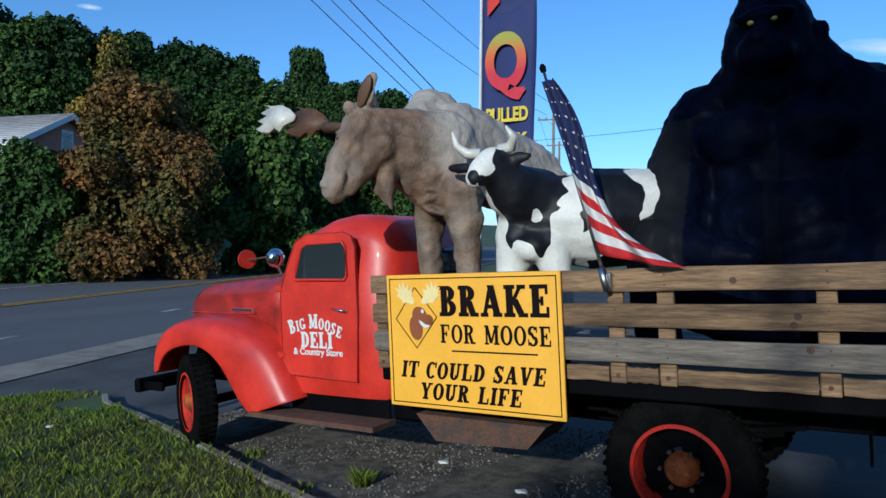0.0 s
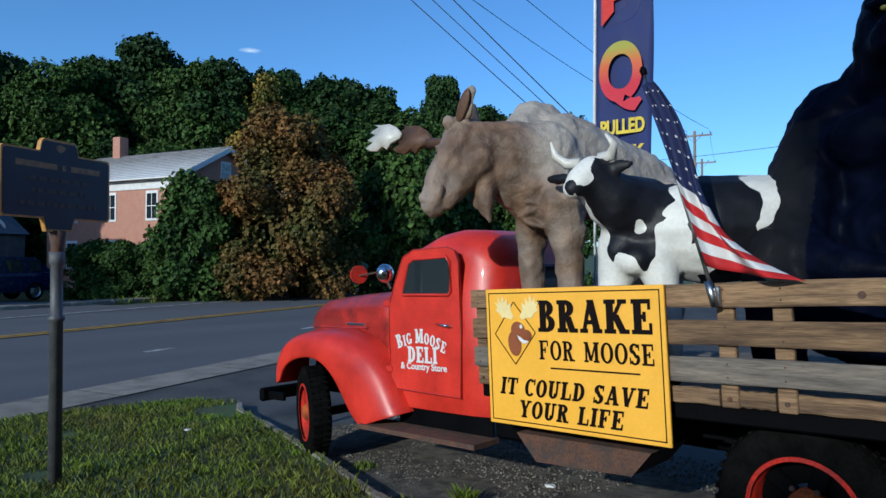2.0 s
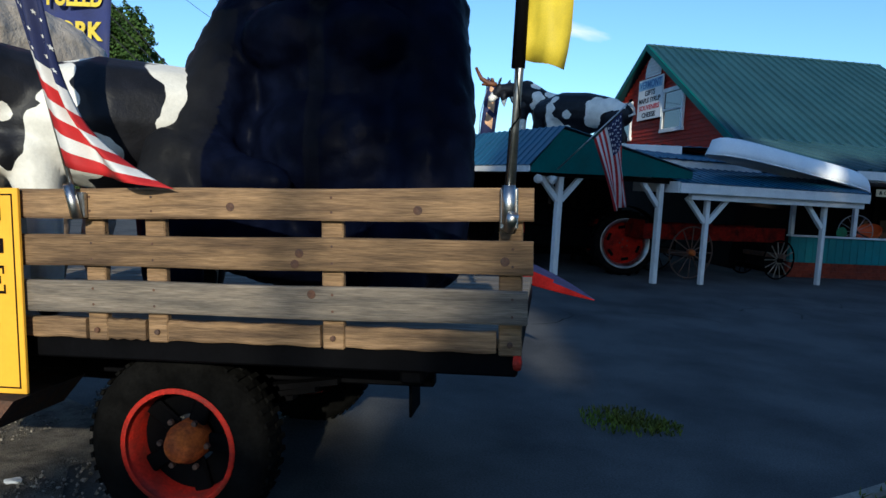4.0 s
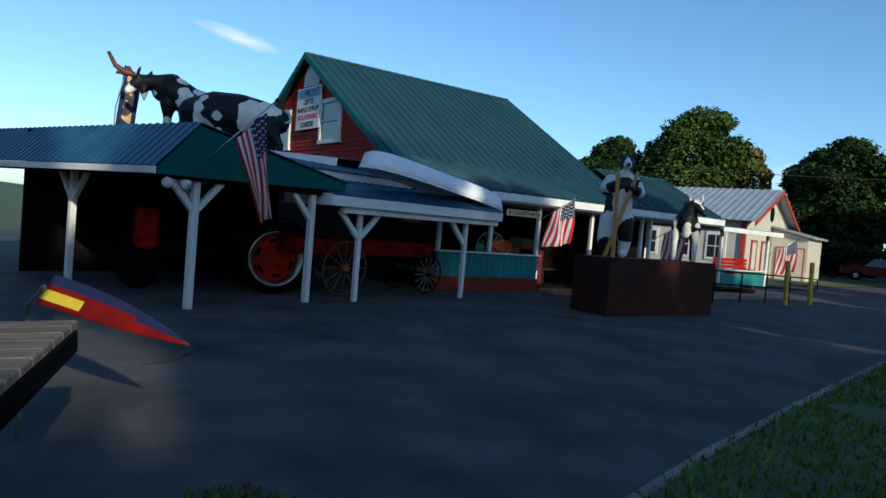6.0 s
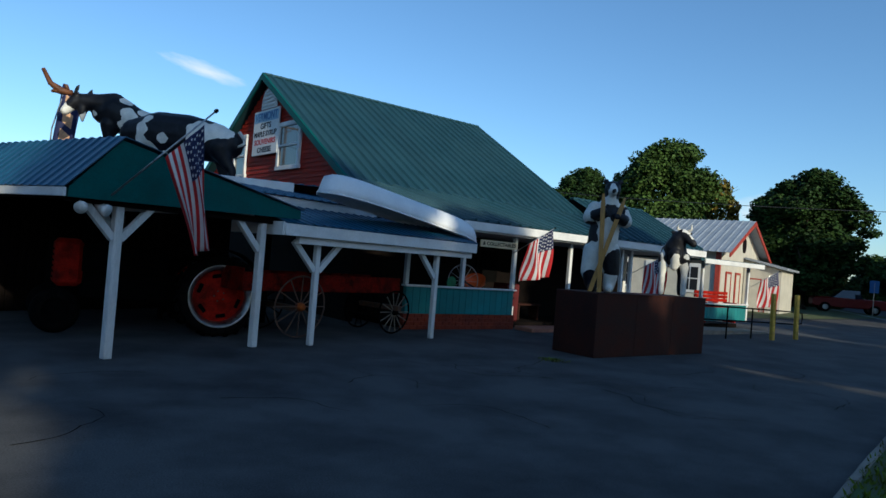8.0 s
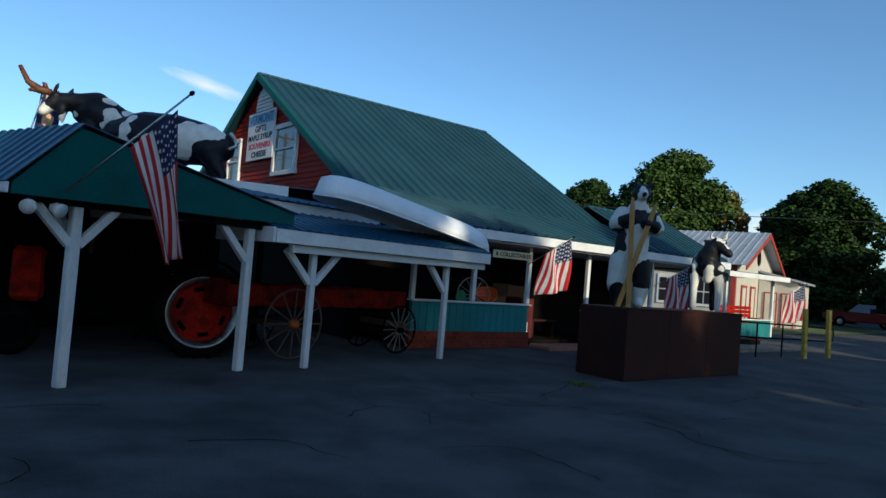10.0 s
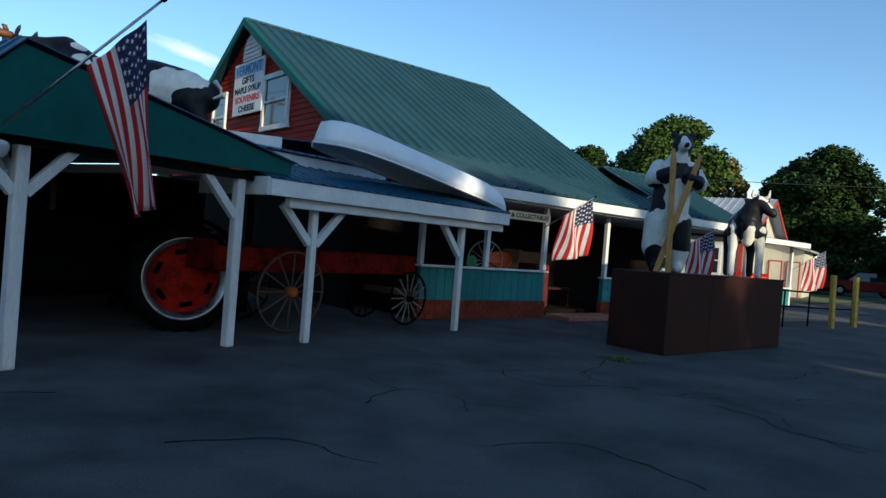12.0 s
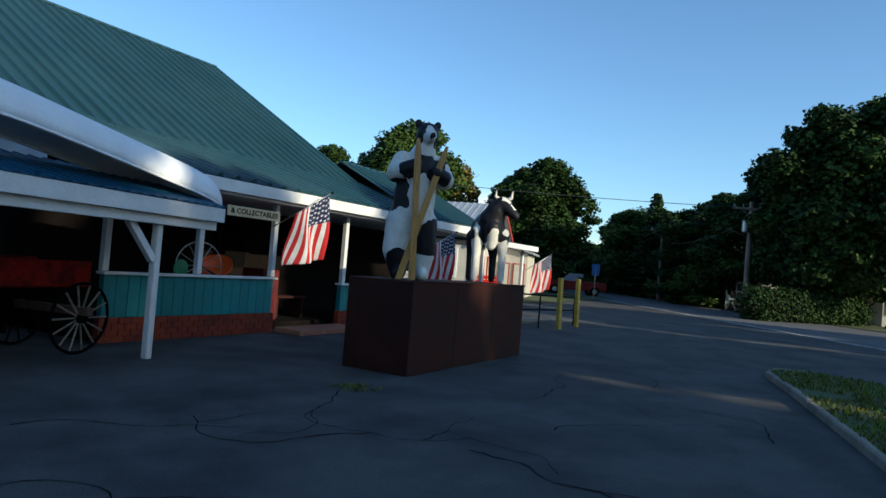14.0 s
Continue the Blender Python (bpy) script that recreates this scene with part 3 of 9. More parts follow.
# wheels
def wheel(x, y, sgn, red):
    """A tyre on a steel disc wheel; sgn 1 shows its face to the near side."""
    r = 0.45
    ax = (0, -sgn, 0)
    w = thing_part("wheel", (X(x), y, r if red == "front" else r - 0.028))
    bm = lathem([(0.27, -0.09), (0.33, -0.105), (0.40, -0.105), (0.44, -0.085), (0.45, -0.05), (0.45, 0.05), (0.44, 0.085), (0.40, 0.105), (0.33, 0.105), (0.27, 0.09)], (0, 0, 0), ax, 48)
    tyre = part("tyre", bm, M_rubber, w, "black worn rubber tyre", smooth=True)
    bm = bmesh.new()
    for k in range(44):
        a = 2 * math.pi * k / 44
        box(bm, (-0.012, -0.085, 0.444), (0.012, -0.01, 0.458), m=Matrix.Rotation(a, 4, "Y"))
        box(bm, (-0.012, 0.01, 0.444), (0.012, 0.085, 0.458), m=Matrix.Rotation(a + 0.07, 4, "Y"))
    part("tread", bm, M_rubber, tyre)
    dish = 0.075 if red == "front" else -0.06
    bm = lathem([(0.262, 0.10), (0.285, 0.10), (0.288, 0.085), (0.272, 0.07), (0.255, 0.04), (0.25, -0.08)], (0, 0, 0), ax, 48)
    part("rim", bm, M_rim, w, "red painted wheel rim", smooth=True)
    n = 6 if red == "front" else 5
    for k in range(n):
        a = 2 * math.pi * (k + 0.3) / n
        m = Matrix.Rotation(a, 4, "Y") @ Matrix.Translation((0, -sgn * (0.02 if red == "front" else -0.03), 0))
        part("spoke", boxm((-0.045, -0.014, 0.09), (0.045, 0.014, 0.262), bevel=0.01), M_black if red != "front" else M_rust, w, m=m)
    bm = lathem([(0.262, 0.0), (0.12, 0.005)], (0, sgn * 0.055, 0), ax, 40)
    part("drum", bm, M_black, w)
    bm = lathem([(0.10, -0.06), (0.10, 0.03), (0.085, 0.05), (0.075, 0.085), (0.055, 0.105), (0.0, 0.11)], (0, 0, 0), ax, 24)
    part("hub", bm, M_rustorange, w, "rusted orange wheel hub", smooth=True)
    for k in range(6):
        a = 2 * math.pi * k / 6
        bm = lathem([(0.014, 0.03), (0.014, 0.05), (0.0, 0.05)], (0.12 * math.cos(a), 0, 0.12 * math.sin(a)), ax, 6)
        part("wheel_nut", bm, M_rust, w)
    if red == "front":
        w.matrix_basis = w.matrix_basis @ Matrix.Rotation(radians(-24), 4, "Z")
    return w


def thing_part(name, at):
    ob = new(name)
    ob.parent = truck
    ob.matrix_basis = Matrix.Translation(at)
    ob.empty_display_size = 0.1
    return ob

wheel(-2.68, 0.33, 1, "front")
wheel(-2.68, 2 * CY - 0.33, -1, "front")
wheel(1.925, 0.26, 1, "rear")
wheel(1.925, 2 * CY - 0.26, -1, "rear")
part("rear_axle", tubem([(X(1.96), 0.35, 0.45), (X(1.96), 0.9, 0.45), (X(1.96), 1.1, 0.45), (X(1.96), 1.3, 0.45), (X(1.96), 1.85, 0.45)], [0.06, 0.07, 0.17, 0.07, 0.06], 14), M_black, truck, smooth=True)
part("front_axle", boxm((X(-2.72), 0.4, 0.38), (X(-2.64), 1.8, 0.46), bevel=0.01), M_black, truck)
for y in (CY - 0.5, CY + 0.42):
    bm = bmesh.new()
    for k in range(4):
        side(bm, [(X(1.96 - 0.6 + 0.12 * k), 0.66 - 0.045 * k), (X(1.96), 0.58 - 0.045 * k), (X(1.96 + 0.6 - 0.12 * k), 0.66 - 0.045 * k), (X(1.96 + 0.6 - 0.12 * k), 0.63 - 0.045 * k), (X(1.96), 0.55 - 0.045 * k), (X(1.96 - 0.6 + 0.12 * k), 0.63 - 0.045 * k)], y, y + 0.07)
    part("leaf_spring", bm, M_black, truck)
# lamp ball and mirror at the cowl
bm = bmesh.new()
bmesh.ops.create_uvsphere(bm, u_segments=24, v_segments=14, radius=0.085)
for v in bm.verts:
    v.co = Vector((v.co.x * 0.9, v.co.y, v.co.z)) + Vector((X(-1.55), 0.37, 1.80))
ball = part("headlamp_shell", bm, M_chrome, truck, "polished chrome lamp shell", smooth=True)
part("bracket", tubem([(X(-1.56), CY - 0.66, 1.66), (X(-1.57), 0.42, 1.70), (X(-1.55), 0.37, 1.74)], 0.012, 8), M_steel, ball)
mir = part("mirror", lathem([(0.0, -0.012), (0.085, -0.012), (0.085, 0.012), (0.0, 0.012)], (X(-1.84), 0.30, 1.80), (1, -0.25, 0), 24), M_rim, truck, "round red reflector on a rusty arm", smooth=False)
part("arm", tubem([(X(-1.46), CY - 0.72, 1.83), (X(-1.84), 0.30, 1.79)], 0.009, 6), M_rust, mir)

# flat bed with stake sides
bed = part("bed_frame", boxm((X(-0.15), 0.06, 0.86), (X(3.50), 2.18, 0.97), bevel=0.01), M_black, truck, "black steel bed frame")
for k in range(13):
    y = 0.07 + k * 0.162
    part("floor_plank", boxm((X(-0.16), y, 0.975), (X(3.50), y + 0.155, 1.015), bevel=0.006), M_woodgrey, truck)
rb = random.Random(3)
def board(name, x0, x1, z0, z1, y0, y1, material):
    bm = bmesh.new()
    n = 14
    rings = []
    ph = rb.uniform(0, 9)
    for i in range(n + 1):
        x = x0 + (x1 - x0) * i / n
        e = [0.003 * math.sin(ph + i * 1.3 + q) for q in range(4)]
        rings.append([Vector((X(x), y0 + 0.004, z0 + e[0])), Vector((X(x), y0, z0 + 0.008 + e[0])), Vector((X(x), y0, z1 - 0.008 + e[1])), Vector((X(x), y0 + 0.006, z1 + e[1])), Vector((X(x), y1, z1 + e[1])), Vector((X(x), y1, z0 + e[0]))])
    loft(bm, rings)
    return part(name, bm, material, truck)
board("slat", -0.175, 3.56, 1.497, 1.628, 0.0, 0.035, M_wood)
board("slat", -0.165, 3.56, 1.288, 1.423, 0.0, 0.035, M_wood)
board("slat", -0.16, 3.54, 1.085, 1.222, 0.0, 0.035, M_woodgrey)
STAKES = (-0.115, 0.9, 1.64, 1.93, 2.73, 3.47)
for a, b in zip(STAKES, STAKES[1:]):
    board("rub_rail", a + 0.055, b - 0.055, 0.962, 1.05, 0.03, 0.06, M_wood)
for x in STAKES:
    part("stake", boxm((X(x - 0.047), 0.037, 0.952), (X(x + 0.047), 0.075, 1.60), bevel=0.006), M_wood, truck)
    part("bolt", lathem([(0.012, 0), (0.012, 0.012), (0, 0.014)], (X(x), 0.037, 1.0), (0, -1, 0), 8), M_rust, truck)
    for z in (1.53, 1.59, 1.32, 1.39, 1.12, 1.19):
        part("nail", lathem([(0.006, 0), (0.006, 0.003), (0, 0.003)], (X(x + 0.01), 0.001, z), (0, -1, 0), 6), M_rust, truck)
for x, z in ((2.6, 1.36), (2.58, 1.315), (1.2, 1.56), (3.1, 1.54), (2.3, 1.55), (2.65, 1.19), (3.45, 1.34)):
    bm = lathem([(0.0, 0.0), (0.017, 0.0), (0.019, -0.001)], (X(x), -0.002, z), (0, -1, 0), 12)
    part("knot", bm, M_rust, truck)
part("lamp", lathem([(0.0, -0.02), (0.03, -0.015), (0.035, 0), (0.03, 0.015), (0, 0.02)], (X(3.5), 0.05, 0.925), (1, 0, 0), 12), M_rim, truck, "small red marker lamp")
part("mud_flap", boxm((X(2.86), 0.95, 0.36), (X(2.875), 1.2, 0.62), m=None), M_black, truck, "hanging rear plate with plain bars")
part("rear_sill", boxm((X(3.0), 0.1, 0.80), (X(3.1), 2.1, 0.90), bevel=0.01), M_black, truck)

# ---- yellow sign hung on the truck's side ----
sign = thing("sign", TRUCK @ frame_xy((X(0.0), -0.03, 0.71), (1, 0, 0), (0, 0, 1)), "yellow brake for moose sign hung on slats", "sign")
SW, SH = 1.33, 0.918
part("panel", boxm((0, 0, -0.012), (SW, SH, 0.006), bevel=0.003), M_sign, sign, "bright yellow sign panel")
bm = bmesh.new()
for a, b in (((0.025, 0.025), (SW - 0.025, 0.032)), ((0.025, SH - 0.032), (SW - 0.025, SH - 0.025)), ((0.025, 0.032), (0.032, SH - 0.032)), ((SW - 0.032, 0.032), (SW - 0.025, SH - 0.032))):
    box(bm, (*a, 0.0065), (*b, 0.008))
part("border", bm, M_ink, sign, "thin dark border line")
T = lambda x, y: Matrix.Translation((x, y, 0.0075))
def glyph(ch, S, t):
    """Slab serif capitals: four-cornered strokes in a box one high, and the width."""
    out = []
    q = 0.085
    def bar(x0, y0, x1, y1):
        out.append(((x0, y0), (x1, y0), (x1, y1), (x0, y1)))
    def stem(x, y0=0.0, y1=1.0, w=S, foot=True, head=True):
        bar(x - w / 2, y0, x + w / 2, y1)
        if foot:
            bar(x - w / 2 - q, y0, x + w / 2 + q, y0 + t)
        if head:
            bar(x - w / 2 - q, y1 - t, x + w / 2 + q, y1)
    def slant(x0, y0, x1, y1, w):
        out.append(((x0 - w / 2, y0), (x0 + w / 2, y0), (x1 + w / 2, y1), (x1 - w / 2, y1)))
    def arc(cx, cy, rx, ry, a0, a1, n=14):
        for k in range(n):
            u, v = [radians(a0 + (a1 - a0) * (k + d) / n) for d in (0, 1)]
            f = lambda a, g: (cx + (rx - g * S) * math.cos(a), cy + (ry - g * t * 1.05) * math.sin(a))
            out.append((f(u, 0), f(v, 0), f(v, 1), f(u, 1)))
    m = S / 2 + q
    if ch == "I":
        stem(m)
        return out, 2 * m
    if ch in "BRDEFLK":
        stem(m)
    if ch == "B":
        arc(m + 0.16, 0.75, 0.34, 0.25, -90, 90); arc(m + 0.18, 0.27, 0.38, 0.27, -90, 90)
        bar(m, 1 - t, m + 0.17, 1); bar(m, 0.5 - t / 2, m + 0.17, 0.5 + t / 2); bar(m, 0, m + 0.19, t)
        return out, m + 0.58
    if ch == "R":
        arc(m + 0.16, 0.74, 0.36, 0.26, -90, 90)
        bar(m, 1 - t, m + 0.17, 1); bar(m, 0.48, m + 0.17, 0.48 + t)
        slant(m + 0.46, 0, m + 0.24, 0.5, S); bar(m + 0.3, 0, m + 0.68, t)
        return out, m + 0.68
    if ch == "D":
        arc(m + 0.12, 0.5, 0.48, 0.5, -90, 90); bar(m, 1 - t, m + 0.13, 1); bar(m, 0, m + 0.13, t)
        return out, m + 0.62
    if ch in "EF":
        bar(m, 1 - t, m + 0.5, 1); bar(m + 0.5 - t * 0.9, 0.7, m + 0.5, 1); bar(m, 0.5 - t / 2, m + 0.32, 0.5 + t / 2); bar(m + 0.32 - t, 0.36, m + 0.32, 0.64)
        if ch == "E":
            bar(m, 0, m + 0.54, t); bar(m + 0.54 - t * 0.9, 0, m + 0.54, 0.32)
        return out, m + 0.56
    if ch == "L":
        bar(m, 0, m + 0.54, t); bar(m + 0.54 - t * 0.9, 0, m + 0.54, 0.36)
        return out, m + 0.56
    if ch == "K":
        slant(m + 0.1, 0.42, m + 0.5, 1, t * 1.3); slant(m + 0.54, 0, m + 0.2, 0.56, S); bar(m + 0.36, 0, m + 0.76, t); bar(m + 0.32, 1 - t, m + 0.68, 1)
        return out, m + 0.76
    if ch == "A":
        slant(0.16, 0, 0.46, 1, t * 1.3); slant(0.74, 0, 0.46, 1, S); bar(0.26, 0.26, 0.66, 0.26 + t); bar(0, 0, 0.34, t); bar(0.54, 0, 0.94, t)
        return out, 0.94
    if ch == "V":
        slant(0.44, 0, 0.18, 1, S); slant(0.44, 0, 0.72, 1, t * 1.3); bar(0, 1 - t, 0.38, 1); bar(0.56, 1 - t, 0.9, 1)
        return out, 0.9
    if ch == "Y":
        stem(0.44, 0, 0.45, head=False); slant(0.44, 0.4, 0.17, 1, S); slant(0.44, 0.4, 0.72, 1, t * 1.3); bar(0, 1 - t, 0.36, 1); bar(0.56, 1 - t, 0.9, 1)
        return out, 0.9
    if ch == "M":
        stem(0.18, w=t * 1.3); stem(0.88, w=S); slant(0.5, 0.08, 0.2, 1, S * 0.95); slant(0.5, 0.08, 0.86, 1, t * 1.3)
        return out, 1.08
    if ch == "T":
        stem(0.42, head=False); bar(0, 1 - t, 0.84, 1); bar(0, 0.68, t * 0.9, 1); bar(0.84 - t * 0.9, 0.68, 0.84, 1)
        return out, 0.84
    if ch == "U":
        bar(m - S / 2, 0.3, m + S / 2, 1); bar(0, 1 - t, 2 * m, 1); arc(0.42, 0.32, 0.42 - q, 0.32, 180, 360); bar(0.84 - q - t * 1.3, 0.3, 0.84 - q, 1); bar(0.56, 1 - t, 0.9, 1)
        return out, 0.9
    if ch == "O":
        arc(0.42, 0.5, 0.42, 0.51, 0, 360, 28)
        return out, 0.84
    if ch == "C":
        arc(0.42, 0.5, 0.42, 0.51, 48, 318, 24); bar(0.68, 0.66, 0.68 + t * 0.9, 1)
        return out, 0.8
    if ch == "G":
        arc(0.42, 0.5, 0.42, 0.51, 48, 335, 24); bar(0.62, 0.06, 0.62 + S, 0.44); bar(0.5, 0.44 - t, 0.94, 0.44); bar(0.68, 0.66, 0.68 + t * 0.9, 1)
        return out, 0.94
    if ch == "S":
        arc(0.34, 0.74, 0.32, 0.27, 20, 235, 14); arc(0.34, 0.27, 0.34, 0.28, -160, 55, 14); slant(0.47, 0.32, 0.2, 0.7, S * 1.0)
        bar(0.56, 0.68, 0.56 + t * 0.8, 0.98); bar(0.02, 0.02, 0.02 + t * 0.8, 0.34)
        return out, 0.7
    return out, 0.45
def letter(ch, place, h, k, S, t, lean, material, parent):
    """One capital as a part of its own, its foot corner at the origin of place."""
    bm = bmesh.new()
    g, w = glyph(ch, S, t)
    for n, poly in enumerate(g):
        bm.faces.new([bm.verts.new(((px + lean * py) * k, py * h, 0.00004 * (n % 25))) for px, py in poly])
    bm.normal_update()
    for f in bm.faces:
        if f.normal.z < 0:
            f.normal_flip()
    part("letter", bm, material, parent, m=place)
def slab(words, h, x0, x1, y, S=0.25, t=0.12, lean=0.0):
    k = (x1 - x0) / (sum(glyph(ch, S, t)[1] + 0.09 for ch in words) - 0.09 + lean)
    x = x0
    for ch in words:
        if ch != " ":
            letter(ch, Matrix.Translation((x, y - h / 2, 0.0082)), h, k, S, t, lean, M_ink, sign)
        x += (glyph(ch, S, t)[1] + 0.09) * k
slab("BRAKE", 0.205, 0.445, 1.255, 0.735, 0.30, 0.13)
slab("FOR MOOSE", 0.125, 0.445, 1.255, 0.515, 0.22, 0.10)
slab("IT COULD SAVE", 0.115, 0.10, 1.22, 0.262, 0.27, 0.12, 0.22)
slab("YOUR LIFE", 0.115, 0.25, 1.05, 0.118, 0.27, 0.12, 0.22)
part("rule", boxm((0.53, 0.395, 0.0065), (1.16, 0.405, 0.0085)), M_ink, sign)
bm = bmesh.new()
dia = [(0.245, 0.83), (0.42, 0.625), (0.245, 0.41), (0.075, 0.61)]
for (x0, y0), (x1, y1) in zip(dia, dia[1:] + dia[:1]):
    d = Vector((x1 - x0, y1 - y0)).normalized()
    n = Vector((-d.y, d.x)) * 0.0035
    vs = [bm.verts.new((px + s * n.x, py + s * n.y, 0.008)) for px, py, s in ((x0, y0, 1), (x0, y0, -1), (x1, y1, -1), (x1, y1, 1))]
    bm.faces.new(vs)
part("diamond", bm, M_ink, sign, "thin dark diamond outline")
def blob(name, pts, z, material, label=""):
    bm = bmesh.new()
    prism(bm, pts, Matrix.Translation((0, 0, z)), 0.001)
    return part(name, bm, material, sign, label)
def oval(cx, cy, rx, ry, rot=0, n=20):
    c, s = math.cos(radians(rot)), math.sin(radians(rot))
    return [(cx + rx * math.cos(2 * math.pi * k / n) * c - ry * math.sin(2 * math.pi * k / n) * s, cy + rx * math.cos(2 * math.pi * k / n) * s + ry * math.sin(2 * math.pi * k / n) * c) for k in range(n)]
M_moosebrown = mat("printed_brown", (0.26, 0.075, 0.02), rough=0.5, var=0.1, bump=0)
M_moosepale = mat("printed_pale_yellow", (0.85, 0.68, 0.3), rough=0.5, var=0.05, bump=0)
blob("printed_neck", oval(0.245, 0.55, 0.055, 0.085, 8), 0.0095, M_moosebrown, "brown printed moose head shape")
blob("printed_head", oval(0.28, 0.63, 0.06, 0.07, 30), 0.0098, M_moosebrown)
blob("printed_nose", oval(0.345, 0.605, 0.045, 0.04, 0), 0.0100, M_moosebrown)
blob("printed_smile", [(0.27, 0.605), (0.285, 0.575), (0.32, 0.55), (0.355, 0.558), (0.36, 0.57), (0.325, 0.575), (0.295, 0.595)], 0.0112, M_trim)
blob("printed_eye", oval(0.305, 0.665, 0.012, 0.014), 0.0112, M_trim)
for s, cx in ((-1, 0.175), (1, 0.365)):
    tips = [(0.0, -0.045)] + [(s * 0.03 * 0 + s * a, b) for a, b in ((0.03, -0.05), (0.055, -0.015), (0.085, 0.0), (0.07, 0.025), (0.095, 0.06), (0.062, 0.045), (0.065, 0.1), (0.04, 0.055), (0.025, 0.11), (0.01, 0.055), (-0.02, 0.09), (-0.015, 0.035), (-0.05, 0.055), (-0.045, 0.005), (-0.07, -0.04), (-0.05, -0.06))]
    blob("printed_antler", [(cx + x, 0.77 + y) for x, y in tips], 0.0095, M_moosepale, "pale yellow printed antler")

# serif lettering of the cab door
def door_word(words, sizes, x0, x1, z, bow, tilt):
    S, t = 0.28, 0.13
    wide = [(glyph(ch, S, t)[1] + 0.07) * q for ch, q in zip(words, sizes)]
    k = (x1 - x0) / sum(wide)
    x = x0
    for ch, w, q in zip(words, wide, sizes):
        m_ = (x + w * k / 2 - (x0 + x1) / 2) / ((x1 - x0) / 2)
        if ch != " ":
            letter(ch, FACE(x, z - bow * m_ * m_ + (tilt * bow * 0.5 * -m_ * 0), yd) @ pose(0, 0, 0, 0, 0, -m_ * tilt), 0.105 * q, k * q, S, t, 0.0, M_trim, door)
        x += w * k
door_word("BIG MOOSE", [1.15, 0.9, 0.9, 0.7, 1.15, 0.9, 0.9, 0.9, 0.9], -1.36, -0.78, 1.185, 0.075, 20)
door_word("DELI", [1.3, 1.3, 1.3, 1.3], -1.24, -0.87, 1.02, 0.0, 0)

# ---- the store ----
RD = Vector((0.956, 0.295, 0)).normalized()     # along its ridge
RN = Vector((0.295, -0.956, 0)).normalized()    # out of its front
SP = Vector((12.51, 15.66, 0))                  # front corner of the porch parapet
S = lambda u, v, z=0.0: SP + RD * u - RN * v + Vector((0, 0, z))   # u along the front, v back from it
STORE = frame_xy(SP, RD, -RN)                   # local x along, y back, z up
store = thing("store", STORE, "red country store with green metal roof", "store")
UG = -4.06
VR = 6.9 + 0.04                                 # ridge line


def corrugated(name, a, b, c, d, n, parent, material, rib=0.055, wide=0.3, label=""):
    """Ribbed metal sheets between a-b (top edge) and d-c (lower edge): one sheet an object."""
    a, b, c, d = map(Vector, (a, b, c, d))
    for k in range(n):
        t0, t1 = k / n, (k + 1) / n
        p0, p1, q0, q1 = a.lerp(b, t0), a.lerp(b, t1), d.lerp(c, t0), d.lerp(c, t1)
        nor = (p1 - p0).cross(q0 - p0).normalized()
        if nor.z < 0:
            nor = -nor
        bm = bmesh.new()
        top, low = [], []
        m = max(1, round((q1 - q0).length / wide))
        for i in range(m):
            for f, h in ((0.0, 0.0), (0.62, 0.0), (0.72, rib), (0.88, rib)):
                t = (i + f) / m
                top.append(p0.lerp(p1, t) + nor * h)
                low.append(q0.lerp(q1, t) + nor * h)
        top.append(p1)
        low.append(q1)
        under = [x - nor * 0.012 for x in (p1, p0)]
        under_l = [x - nor * 0.012 for x in (q1, q0)]
        loft(bm, [top + under, low + under_l])
        part(name, bm, material, parent, label if k == 0 else "")


# gable wall with lap siding
half = 6.4
def roof_z(v):
    return 6.74 - 0.61 * abs(v - VR)
def wall_z(v):
    return roof_z(v) - 0.12
gable = thing("gable_wall", Matrix(), "red lap siding gable wall of the store", "wall", kind="structure")
gable.matrix_basis = STORE
# core left near-black below the siding, painting in the canopy's shade
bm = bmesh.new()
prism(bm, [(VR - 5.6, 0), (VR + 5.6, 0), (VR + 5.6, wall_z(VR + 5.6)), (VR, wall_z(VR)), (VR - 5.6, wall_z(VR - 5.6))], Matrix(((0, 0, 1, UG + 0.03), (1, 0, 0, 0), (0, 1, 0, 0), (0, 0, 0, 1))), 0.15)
part("wall_core", bm, M_shadewood, gable)
z = 2.9
while z < 6.6:
    hw = min(5.55, (6.74 - 0.12 - (z + 0.13)) / 0.61)
    if hw > 0.05:
        bm = bmesh.new()
        loft(bm, [[Vector((UG + o, VR + s * hw2, z + h)) for o, h in ((0.03, 0), (-0.012, 0.0), (0.008, 0.128), (0.03, 0.128))] for s, hw2 in ((-1, hw), (1, hw))])
        part("clapboard", bm, M_siding, gable)
    z += 0.128
# body, its walls under the porch coloured near-black for shade
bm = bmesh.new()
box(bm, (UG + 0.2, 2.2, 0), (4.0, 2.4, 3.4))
part("wall", bm, M_shadewood, store, "front wall darkened for the porch's shade")
part("back_wall", boxm((UG + 0.2, 12.4, 0), (4.0, 12.55, 3.2)), M_siding, store)
bm = bmesh.new()
prism(bm, [(VR - 4.5, 0), (VR + 5.6, 0), (VR + 5.6, wall_z(VR + 5.6)), (VR, wall_z(VR)), (VR - 4.5, wall_z(VR - 4.5))], Matrix(((0, 0, 1, 3.95), (1, 0, 0, 0), (0, 1, 0, 0), (0, 0, 0, 1))), 0.15)
part("end_wall", bm, M_siding, store)
